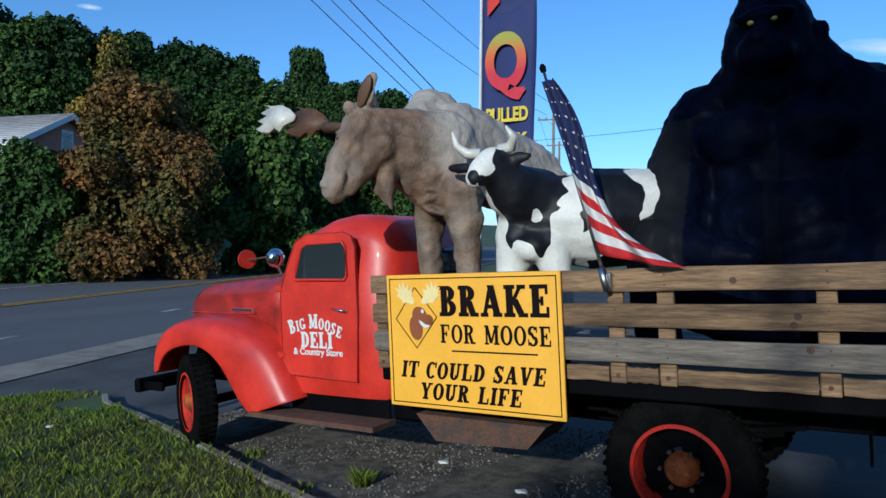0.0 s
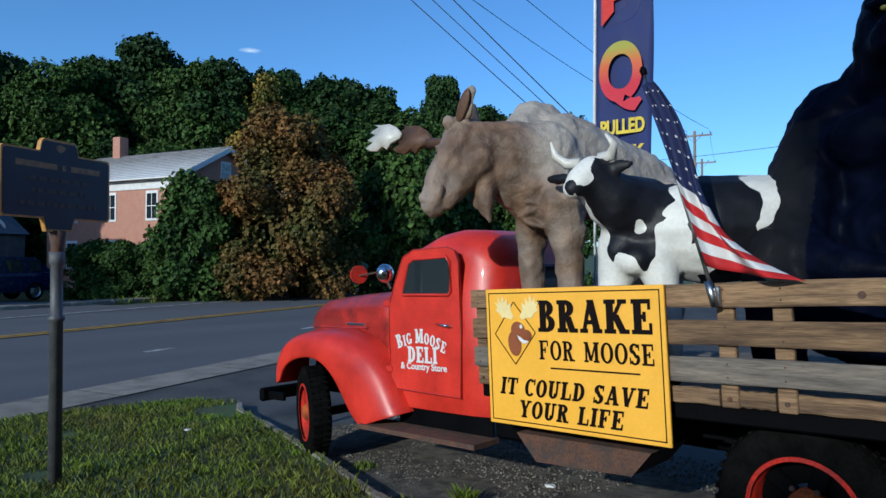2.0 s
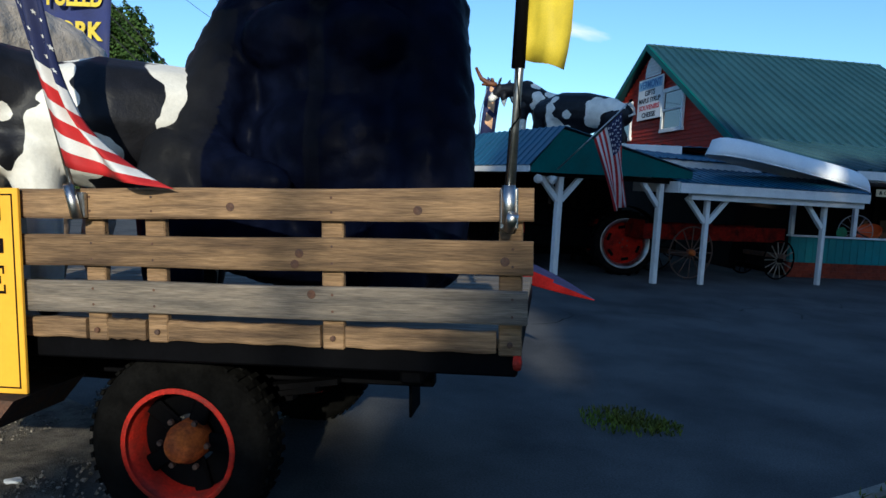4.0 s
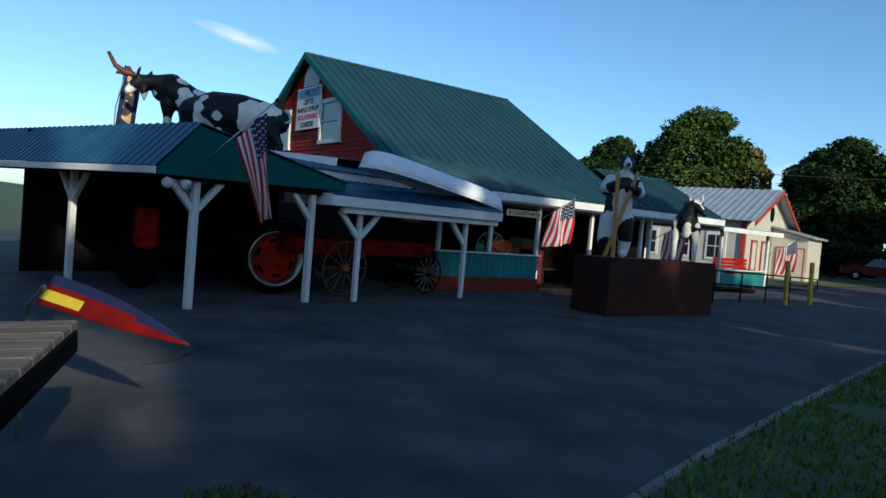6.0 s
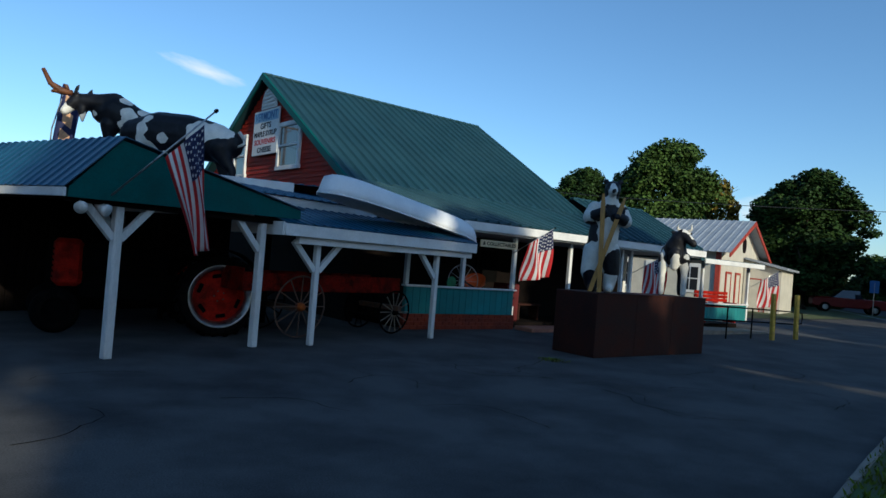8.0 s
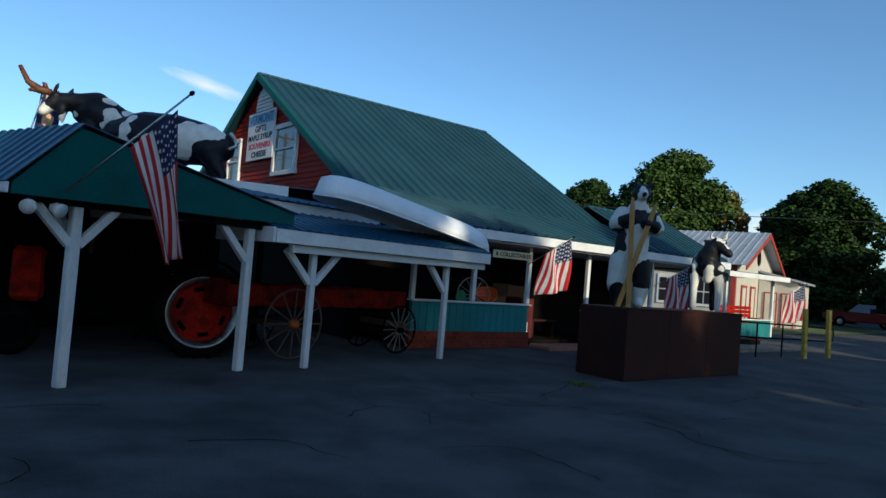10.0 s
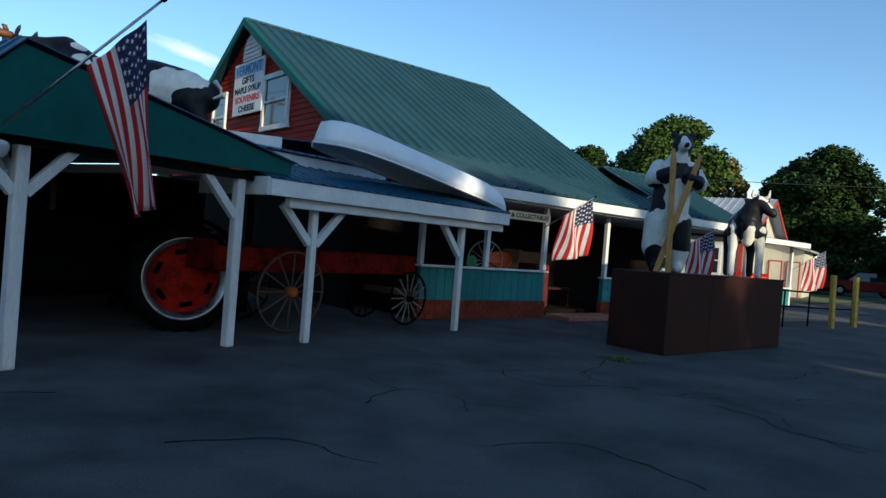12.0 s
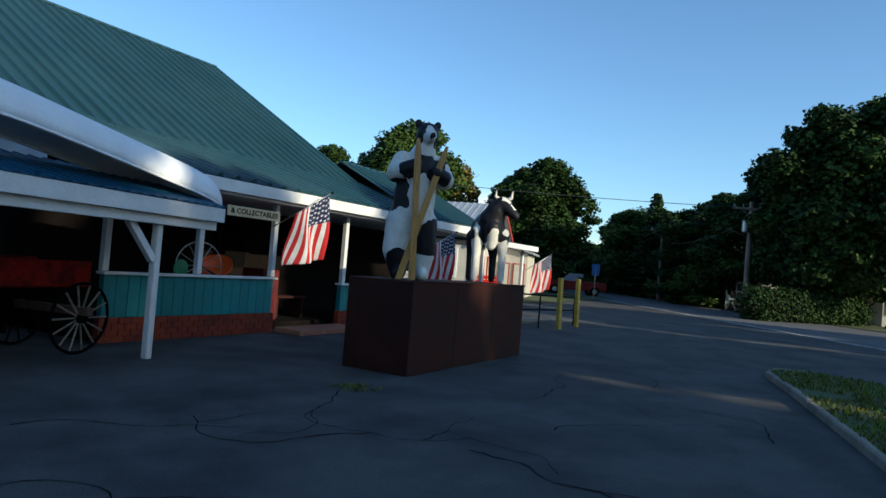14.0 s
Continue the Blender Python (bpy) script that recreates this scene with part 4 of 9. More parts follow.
# main roof
U0, U1 = UG - 0.25, 4.3
roof = part("roof", boxm((U0, VR - 0.12, 6.72), (U1, VR + 0.12, 6.79), bevel=0.02), M_roofgreen, store, "green ribbed metal roof")
VK = 1.35                                        # where the roof flattens
corrugated("roof_sheet", (U0, VR, 6.77), (U1, VR, 6.77), (U1, VK, roof_z(VK)), (U0, VK, roof_z(VK)), 9, roof, M_roofgreen)
corrugated("roof_sheet", (U0, VR, 6.77), (U1, VR, 6.77), (U1, VR + 7.3, roof_z(VR + 7.3)), (U0, VR + 7.3, roof_z(VR + 7.3)), 9, roof, M_roofgreen)
corrugated("roof_sheet", (U0, VK + 0.05, roof_z(VK) + 0.03), (4.4, VK + 0.05, roof_z(VK) + 0.03), (4.4, -0.55, 2.62), (-2.2, -0.55, 2.62), 9, roof, M_roofgreen)
for s in (-1, 1):
    bm = bmesh.new()
    vv = VR + s * (VR - VK if s < 0 else 7.3)
    d = Vector((0, vv - VR, roof_z(vv) - 6.75))
    for uu in (U0 - 0.02,):
        loft(bm, [[Vector((uu + o, VR, 6.79 + h)) for o, h in ((0, 0), (0.05, 0.02), (0.05, -0.2), (0, -0.2))], [Vector((uu + o, VR, 6.79 + h)) + d for o, h in ((0, 0), (0.05, 0.02), (0.05, -0.2), (0, -0.2))]])
    part("rake_board", bm, M_teal, store, "dark teal rake board")
# porch fascia and roof
part("fascia", boxm((-2.2, -0.56, 2.40), (8.2, -0.50, 2.60), bevel=0.006), M_trim, store, "white porch fascia board")
part("fascia", boxm((8.2, -0.55, 2.22), (12.2, -0.50, 2.38), bevel=0.006), M_trim, store, "white porch fascia board")
part("porch_roof", boxm((8.0, -0.5, 2.3), (12.2, 3.0, 2.40)), M_roofgreen, store, "flat porch roof")
part("porch_ceiling", boxm((-2.2, -0.45, 2.36), (8.0, 2.2, 2.40)), M_trim, store, "white porch ceiling boards")
part("porch_floor", boxm((-3.4, 0.25, 0.0), (12.0, 2.2, 0.14), bevel=0.01), M_shadewood, store, "dark wooden porch floor")
# lower wing
wing = part("wing_roof", boxm((4.32, 1.9, 3.9), (8.05, 2.1, 3.97), bevel=0.02), M_roofgreen, store, "lower green metal roof wing")
corrugated("roof_sheet", (4.32, 2.0, 3.95), (8.0, 2.0, 3.95), (8.0, -0.55, 2.63), (4.42, -0.55, 2.63), 6, wing, M_roofgreen)
corrugated("roof_sheet", (4.32, 2.0, 3.95), (8.0, 2.0, 3.95), (8.0, 4.8, 2.5), (4.32, 4.8, 2.5), 6, wing, M_roofgreen)
bm = bmesh.new()
prism(bm, [(-0.4, 2.42), (4.6, 2.42), (2.0, 3.86)], Matrix(((0, 0, 1, 7.8), (1, 0, 0, 0), (0, 1, 0, 0), (0, 0, 0, 1))), 0.1)
part("wing_gable", bm, M_trim, store, "white wing gable")
# wing wall carries the same porch shade in its colour
part("wing_wall", boxm((4.0, 2.2, 0), (7.6, 2.4, 2.6)), M_shadewood, store)
part("wing_wall", boxm((7.6, 2.2, 0), (7.75, 4.6, 2.5)), M_trim, store, "white end wall")
# posts and parapets
def porch_post(u, z0, z1=2.40, w=0.05):
    part("porch_post", boxm((u - w, -0.05 - w, z0), (u + w, -0.05 + w, z1), bevel=0.008), M_trim, store, "white square porch post")
for u, z0 in ((-3.4, 1.03), (-1.75, 1.03), (-0.05, 1.03), (2.1, 0.92), (4.42, 0.9), (4.86, 0.9), (8.9, 0.4), (12.0, 0.3)):
    porch_post(u, z0)
def parapet(u0, u1, top, base, brick=True):
    n = round((u1 - u0) / 0.2)
    for k in range(n):
        a, b = u0 + (u1 - u0) * k / n, u0 + (u1 - u0) * (k + 1) / n
        part("parapet_board", boxm((a + 0.003, -0.08, base), (b - 0.003, 0.03, top), bevel=0.006), M_tealwall, store)
    part("sill", boxm((u0 - 0.04, -0.14, top), (u1 + 0.06, 0.06, top + 0.04), bevel=0.008), M_trim, store, "white sill board")
    if brick:
        rows = 4
        h = base / rows
        for r in range(rows):
            x = u0 - 0.04 - (0.1 if r % 2 else 0)
            while x < u1 + 0.02:
                e = min(x + 0.2, u1 + 0.05)
                if e - x > 0.03:
                    part("brick", boxm((max(x, u0 - 0.04) + 0.002, -0.11, r * h + 0.002), (e - 0.002, 0.02, (r + 1) * h - 0.002), bevel=0.003), M_basered, store)
                x += 0.208
parapet(-3.4, 0.0, 0.98, 0.36)
parapet(2.05, 4.9, 0.90, 0.36)
parapet(8.9, 12.0, 0.85, 0.28, brick=False)
# steps at the entrance
part("step", boxm((0.1, -0.75, 0.0), (2.0, -0.1, 0.10), bevel=0.01), M_brick, store, "low brick entrance step")
part("entrance_door", boxm((0.6, 2.12, 0.14), (1.55, 2.19, 2.15), bevel=0.01), M_shadewood, store, "dark wooden entrance door")
part("door_pane", boxm((0.75, 2.10, 1.1), (1.4, 2.115, 2.0)), M_dark, store)
# collectables sign
cs = thing("hanging_sign", STORE @ frame_xy((-0.9, -0.36, 2.12), (1, 0, 0), (0, 0, 1)), "cream collectables sign under the porch eave", "sign")
part("panel", boxm((-0.62, -0.085, -0.01), (0.62, 0.085, 0.012), bevel=0.005), mat("cream_paint", (0.68, 0.55, 0.33), rough=0.6, var=0.1), cs)
text("& COLLECTABLES", 0.12, Matrix.Translation((0.0, 0, 0.013)), M_ink, cs, width=1.1, bold=0.003)

# gable window, vent and sign
GM = lambda v, z: STORE @ frame_xy((UG - 0.03, v, z), (0, -1, 0), (0, 0, 1))
win = thing("window_1", GM(VR - 1.80, 4.5), "white framed sash window in the gable", "window", kind="structure")
for a, b in (((-0.72, -0.62), (-0.6, 0.62)), ((0.6, -0.62), (0.72, 0.62)), ((-0.72, 0.55), (0.72, 0.68)), ((-0.76, -0.7), (0.76, -0.58)), ((-0.6, -0.03), (0.6, 0.03))):
    part("window_frame", boxm((*a, -0.02), (*b, 0.06), bevel=0.008), M_trim, win)
part("pane", boxm((-0.6, 0.03, 0.0), (0.6, 0.55, 0.012)), M_glass, win)
part("pane", boxm((-0.6, -0.58, 0.0), (0.6, -0.03, 0.012)), M_glass, win)
win2 = thing("window_2", GM(VR + 1.75, 4.4), "white framed sash window in the gable", "window", kind="structure")
for a, b in (((-0.5, -0.62), (-0.4, 0.62)), ((0.4, -0.62), (0.5, 0.62)), ((-0.5, 0.55), (0.5, 0.68)), ((-0.55, -0.7), (0.55, -0.58)), ((-0.4, -0.03), (0.4, 0.03))):
    part("window_frame", boxm((*a, -0.02), (*b, 0.06), bevel=0.008), M_trim, win2)
part("pane", boxm((-0.4, -0.58, 0.0), (0.4, 0.55, 0.012)), M_glass, win2)
vent = thing("gable_vent", GM(VR - 0.22, 5.85), "white half round louvred gable vent", "vent")
bm = bmesh.new()
arc_o = [(0.55 * math.cos(radians(a)), 0.55 * math.sin(radians(a))) for a in range(0, 181, 12)]
prism(bm, [(-0.55, -0.12), (0.55, -0.12)] + arc_o, Matrix.Translation((0, 0, 0.0)), 0.03)
part("backing", bm, M_trim, vent)
for k in range(5):
    zz = -0.05 + k * 0.11
    hw = 0.47 * math.sqrt(max(0.05, 1 - (max(0, zz) / 0.55) ** 2))
    part("louvre", boxm((-hw, zz, 0.02), (hw, zz + 0.05, 0.055), bevel=0.004), M_white, vent)
board_sign = thing("store_sign", GM(VR - 0.22, 5.02) @ Matrix.Translation((0, 0, 0.03)), "white lettered store sign on the gable", "sign")
part("panel", boxm((-0.9, -0.7, 0), (0.9, 0.66, 0.05), bevel=0.01), M_trim, board_sign)
M_bluepaint = mat("blue_letter_paint", (0.03, 0.12, 0.3), rough=0.6, var=0.1, bump=0)
M_bandblue = mat("pale_blue_band", (0.25, 0.42, 0.6), rough=0.6, var=0.1, bump=0)
part("band", boxm((-0.86, 0.3, 0.05), (0.86, 0.6, 0.056)), M_bandblue, board_sign)
text("VERMONT", 0.33, Matrix.Translation((0, 0.45, 0.058)), M_bluepaint, board_sign, width=1.6, bold=0.006)
text("GIFTS", 0.24, Matrix.Translation((0, 0.17, 0.052)), M_ink, board_sign, width=0.75, bold=0.006)
text("MAPLE SYRUP", 0.22, Matrix.Translation((0, -0.07, 0.052)), M_ink, board_sign, width=1.6, bold=0.006)
text("SOUVENIRS", 0.22, Matrix.Translation((0, -0.31, 0.052)), M_cloth_red, board_sign, width=1.5, bold=0.006)
text("CHEESE", 0.22, Matrix.Translation((0, -0.55, 0.052)), M_ink, board_sign, width=1.0, bold=0.006)

# ---- the canopy over the tractor ----
CD = Vector((2, 1.41, 0)).normalized()
CB = Vector((-CD.y, CD.x, 0))
CP = Vector((3.78, 9.75, 0))
CAN = frame_xy(CP, CD, CB)                # x along the front, y back
canopy = thing("canopy", CAN, "open canopy with blue green metal roof on white posts", "canopy")
DEP = 9.5
bm = bmesh.new()
prism(bm, [(-0.76, 2.05), (3.08, 2.13), (3.08, 2.27), (-0.13, 2.85), (-0.76, 2.17)], Matrix(((1, 0, 0, 0), (0, 0, -1, 0.04), (0, 1, 0, 0), (0, 0, 0, 1))), 0.05)
part("gable_panel", bm, M_teal, canopy, "dark teal gable panel")
corrugated("roof_sheet", (-0.13, -0.06, 2.90), (-0.13, DEP, 2.90), (-0.85, DEP, 2.17), (-0.85, -0.06, 2.17), 9, canopy, M_roofblue, rib=0.018, wide=0.2)
corrugated("roof_sheet", (-0.13, -0.06, 2.90), (-0.13, DEP, 2.90), (3.15, DEP, 2.29), (3.15, -0.06, 2.29), 9, canopy, M_roofblue, rib=0.018, wide=0.2)
part("fascia", boxm((-0.84, -0.04, 2.05), (-0.80, DEP, 2.16), bevel=0.005), M_trim, canopy, "white fascia board")
part("fascia", boxm((3.1, 1.2, 2.12), (3.14, DEP, 2.26), bevel=0.005), M_trim, canopy, "white fascia board")
def post_with_braces(parent, x, y, top, dirs, w=0.058):
    part("post", boxm((x - w, y - w, 0), (x + w, y + w, top), bevel=0.012), M_white, parent, "white painted timber post")
    for dx, dy in dirs:
        bm = bmesh.new()
        a = Vector((x + dx * 0.05, y + dy * 0.05, top - 0.5))
        b = Vector((x + dx * 0.5, y + dy * 0.5, top - 0.02))
        s = Vector((-dy, dx, 0)) * 0.04
        t = (b - a).normalized().cross(s.normalized()) * 0.045
        loft(bm, [[p + s * i + t * j for i, j in ((1, 1), (1, -1), (-1, -1), (-1, 1))] for p in (a, b)])
        part("brace", bm, M_white, parent, "white diagonal brace")
post_with_braces(canopy, 0.0, 0.18, 2.08, ((-1, 0), (1, 0), (0, 1)))
post_with_braces(canopy, 2.44, 0.18, 2.06, ((-1, 0),))
post_with_braces(canopy, -0.13, 3.85, 2.08, ((0, 1), (0, -1)))
post_with_braces(canopy, -0.4, 8.2, 2.08, ((0, -1),))
post_with_braces(canopy, 2.9, 8.2, 2.08, ((0, -1),))
part("beam", boxm((-0.7, 0.1, 2.0), (3.0, 0.2, 2.1)), M_shadewood, canopy, "dark timber beam")
part("beam", boxm((-0.75, 0.1, 2.03), (-0.62, DEP, 2.12)), M_shadewood, canopy, "dark timber beam")
# back fence of the canopy, near-black to paint in the shade beneath
fence = thing("plank_wall", CAN, "plank wall behind the tractor, darkened for shade", "wall", kind="structure")
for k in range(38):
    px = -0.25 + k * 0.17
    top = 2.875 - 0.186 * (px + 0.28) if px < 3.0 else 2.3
    part("plank", boxm((px, 5.6, 0), (px + 0.15, 5.64, top), bevel=0.004), M_shadewood, fence)
# solid backing added to shut out light from behind the canopy
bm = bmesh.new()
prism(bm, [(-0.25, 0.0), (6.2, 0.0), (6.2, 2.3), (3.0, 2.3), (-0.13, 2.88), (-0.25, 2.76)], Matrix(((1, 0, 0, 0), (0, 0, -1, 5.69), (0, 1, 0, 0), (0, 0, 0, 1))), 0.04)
part("backing", bm, M_shadewood, fence, "added backing that blocks light behind the planks")

# ---- the awning over the wagon ----
AD = Vector((2.77, 1.5, 0)).normalized()
AB = Vector((-AD.y, AD.x, 0))
AW = frame_xy((6.75, 11.5, 0), AD, AB)
awning = thing("awning", AW, "low white trimmed awning with metal roof", "awning")
corrugated("roof_sheet", (-0.85, 1.5, 2.42), (4.2, 1.5, 2.42), (4.2, -0.05, 2.05), (-0.85, -0.05, 2.05), 5, awning, M_roofblue, rib=0.018, wide=0.22)
part("fascia", boxm((-0.85, -0.04, 1.84), (4.2, 0.0, 2.04), bevel=0.006), M_trim, awning, "white fascia board")
part("fascia", boxm((-0.88, 0.0, 1.84), (-0.84, 1.5, 2.06), bevel=0.006), M_trim, awning, "white fascia board")
part("beam", boxm((-0.5, 0.05, 1.72), (4.15, 0.16, 1.84), bevel=0.006), M_trim, awning, "white beam")
post_with_braces(awning, 0.01, 0.2, 1.78, ((-1, 0), (1, 0)), 0.05)
post_with_braces(awning, 3.16, 0.2, 1.76, ((-1, 0),), 0.05)
part("upper_fascia", boxm((-0.9, 1.5, 2.40), (2.6, 1.54, 2.58), bevel=0.006), M_trim, awning, "white upper fascia board")
corrugated("roof_sheet", (-0.9, 4.8, 3.1), (2.6, 4.8, 3.1), (2.6, 1.45, 2.6), (-0.9, 1.45, 2.6), 4, awning, M_roofblue, rib=0.018, wide=0.22)

# canoe upside down on the roofs
canoe = thing("canoe", frame_xy((8.75, 13.42, 2.43), (4.02, 2.19, -0.62), (-0.478, 0.878, 0)), "pale grey canoe lying upside down on roof", "canoe")
bm = bmesh.new()
rings = []
for i in range(25):
    t = -1 + 2 * i / 24
    w = 0.45 * (1 - abs(t) ** 5) ** 0.5 + 0.012
    sheer = -0.02 - 0.03 * abs(t) ** 3
    keel = 0.42 - 0.16 * abs(t) ** 9
    r = []
    for k in range(13):
        a = math.pi * k / 12
        r.append(Vector((2.35 * t * (1 - 0.03 * math.sin(a)), w * math.cos(a), sheer + (keel - sheer) * math.sin(a))))
    rings.append(r)
loft(bm, rings, caps=False, closed=False)
hull = part("hull", bm, M_canoe, canoe, "pale grey canoe hull", smooth=True)
so = hull.modifiers.new("thick", "SOLIDIFY")
so.thickness = 0.012
for s in (-1, 1):
    part("gunwale", tubem([(2.35 * t, s * (0.45 * (1 - abs(t) ** 5) ** 0.5 + 0.012), -0.02 - 0.03 * abs(t) ** 3) for t in [x / 10 for x in range(-10, 11)]], 0.017, 6), M_canoe, canoe, smooth=True)

# ---- rusty box with the statues ----
BX = frame_xy((11.985, 11.05, 0), RD, -RN)
planter = thing("steel_box", BX, "long rusty brown steel box", "box")
bm = boxm((0, 0, 0), (3.85, 1.06, 1.25), bevel=0.01)
part("body", bm, M_rustbox, planter, "brown rusty steel sheet body")
for u in (1.28, 2.56):
    part("seam", boxm((u - 0.008, -0.004, 0.02), (u + 0.008, 0.002, 1.24)), M_rustbox, planter)
part("top_edge", boxm((-0.01, -0.012, 1.235), (3.86, 0.03, 1.262), bevel=0.004), M_rustbox, planter)

# low flat roof between canopy and gable, where the roof statues stand
shed = thing("shed_roof", Matrix(), "low blue green metal roof behind the canopy", "roof", kind="structure")
corrugated("roof_sheet", (0.6, 20.6, 3.25), (8.1, 20.6, 3.25), (8.1, 14.6, 3.0), (2.0, 14.6, 3.0), 8, shed, M_roofblue, rib=0.018, wide=0.22)
part("fascia", boxm((2.0, 14.55, 2.8), (6.6, 14.6, 3.0), bevel=0.005), M_trim, shed)
for x, y in ((2.2, 14.8), (1.0, 20.2), (4.2, 14.8), (6.2, 14.8)):
    part("post", boxm((x - 0.06, y - 0.06, 0), (x + 0.06, y + 0.06, 3.05), bevel=0.01), M_shadewood, shed)

# ---- painted statues, each one mesh ----
def statue(name, m, label, category, chains, blobs, voxel, paint, material, extras=(), smooth_steps=8, relief=((0.004, 6.0),)):
    """Tapered limbs (chains of x, y, z, radius) and oval blobs, melted into one skin. paint(p) gives a value for each point."""
    bm = bmesh.new()
    for ch in chains:
        for (x0, y0, z0, r0), (x1, y1, z1, r1) in zip(ch, ch[1:]):
            tube(bm, [(x0, y0, z0), (x1, y1, z1)], [r0, r1], 14)
        for x, y, z, r in ch:
            bmesh.ops.create_icosphere(bm, subdivisions=2, radius=r, matrix=Matrix.Translation((x, y, z)))
    for c, r, rot in blobs:
        bmesh.ops.create_icosphere(bm, subdivisions=3, radius=1.0, matrix=Matrix.LocRotScale(c, Euler([radians(a) for a in rot]), r))
    me = bpy.data.meshes.new("tmp_skin")
    bm.to_mesh(me)
    bm.free()
    tmp = new("tmp_skin", me)
    mod = tmp.modifiers.new("melt", "REMESH")
    mod.mode, mod.voxel_size = "VOXEL", voxel
    sm = tmp.modifiers.new("soft", "SMOOTH")
    sm.factor, sm.iterations = 0.5, smooth_steps
    bpy.context.view_layer.update()
    out = bpy.data.meshes.new_from_object(tmp.evaluated_get(bpy.context.evaluated_depsgraph_get()))
    bpy.data.objects.remove(tmp)
    bm = bmesh.new()
    bm.from_mesh(out)
    bm.normal_update()
    moved = [v.co + v.normal * sum(amp * noise.noise(v.co * f) for amp, f in relief) for v in bm.verts]
    for v, co in zip(bm.verts, moved):
        v.co = co
    for mi, build in enumerate(extras, start=1):
        before = set(bm.faces)
        build(bm)
        for f in bm.faces:
            if f not in before:
                f.material_index = mi
    lay = bm.verts.layers.float.new("paint")
    for v in bm.verts:
        v[lay] = paint(v.co)
    for f in bm.faces:
        f.smooth = True
    me = bpy.data.meshes.new(name)
    bm.to_mesh(me)
    bm.free()
    for one in (material if isinstance(material, list) else [material]):
        me.materials.append(one)
    ob = new(name, me)
    ob.matrix_basis = m
    return tagged(ob, label, category)


def two_tone(name, white, black, rough=0.45, edge=0.03, wobble=0.5, bump=0.25, coat=0.15):
    m = mat(name, white, rough=rough, var=0.08, scale=5, fine=45, bump=bump, color2=tuple(c * 0.82 for c in white), coat=coat)
    nt = m.node_tree
    L = nt.links.new
    b = nt.nodes["Principled BSDF"]
    old = b.inputs["Base Color"].links[0].from_socket
    at = nt.nodes.new("ShaderNodeAttribute")
    at.attribute_name = "paint"
    nz = node(nt, "ShaderNodeTexNoise", Scale=9.0, Detail=3.0)
    tc = nt.nodes.new("ShaderNodeTexCoord")
    L(tc.outputs["Object"], nz.inputs[0])
    ma = nt.nodes.new("ShaderNodeMath")
    ma.operation = "MULTIPLY_ADD"
    L(nz.outputs[0], ma.inputs[0])
    ma.inputs[1].default_value = wobble * 0.3
    L(at.outputs["Fac"], ma.inputs[2])
    mr = nt.nodes.new("ShaderNodeMapRange")
    off = wobble * 0.15
    mr.inputs[1].default_value, mr.inputs[2].default_value = off - edge, off + edge
    L(ma.outputs[0], mr.inputs[0])
    mx = nt.nodes.new("ShaderNodeMix")
    mx.data_type = "RGBA"
    L(mr.outputs[0], mx.inputs[0])
    L(old, mx.inputs[6])
    nb = node(nt, "ShaderNodeTexNoise", Scale=7.0, Detail=5.0)
    L(tc.outputs["Object"], nb.inputs[0])
    rb_ = nt.nodes.new("ShaderNodeValToRGB")
    rb_.color_ramp.elements[0].position, rb_.color_ramp.elements[1].position = 0.4, 0.72
    rb_.color_ramp.elements[0].color = (*black, 1)
    rb_.color_ramp.elements[1].color = (*(c * 2.2 + 0.0004 for c in black), 1)
    L(nb.outputs[0], rb_.inputs[0])
    L(rb_.outputs[0], mx.inputs[7])
    L(mx.outputs[2], b.inputs["Base Color"])
    return m


M_cow = two_tone("black_white_statue_paint", (0.76, 0.73, 0.66), (0.006, 0.006, 0.008), rough=0.5, coat=0.0)
M_gorilla = two_tone("black_gorilla_paint", (0.013, 0.0135, 0.016), (0.0016, 0.0024, 0.0075), rough=0.45, edge=0.35, wobble=0.8, bump=0.25, coat=0.0)
M_gorilla.node_tree.nodes["Principled BSDF"].inputs["Specular IOR Level"].default_value = 0.025
M_cow.node_tree.nodes["Principled BSDF"].inputs["Specular IOR Level"].default_value = 0.25
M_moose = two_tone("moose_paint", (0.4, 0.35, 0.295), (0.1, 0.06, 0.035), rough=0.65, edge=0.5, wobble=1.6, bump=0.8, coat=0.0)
M_horn = mat("pale_horn", (0.7, 0.66, 0.58), rough=0.4, var=0.1, bump=0.05)
M_antler = mat("brown_antler", (0.14, 0.07, 0.035), rough=0.6, var=0.25, scale=8, bump=0.3)
M_orangeantler = mat("orange_antler", (0.15, 0.05, 0.014), rough=0.6, var=0.25, scale=8, bump=0.3)
M_eye = glass_mat("dark_eye", (0.01, 0.008, 0.006), 0.1)
M_yelloweye = mat("yellow_eye", (0.5, 0.4, 0.06), rough=0.25, var=0.1, bump=0)


def ball(bm, c, r, seg=2):
    bmesh.ops.create_icosphere(bm, subdivisions=seg, radius=1.0, matrix=Matrix.LocRotScale(c, None, r if not isinstance(r, (int, float)) else (r, r, r)))


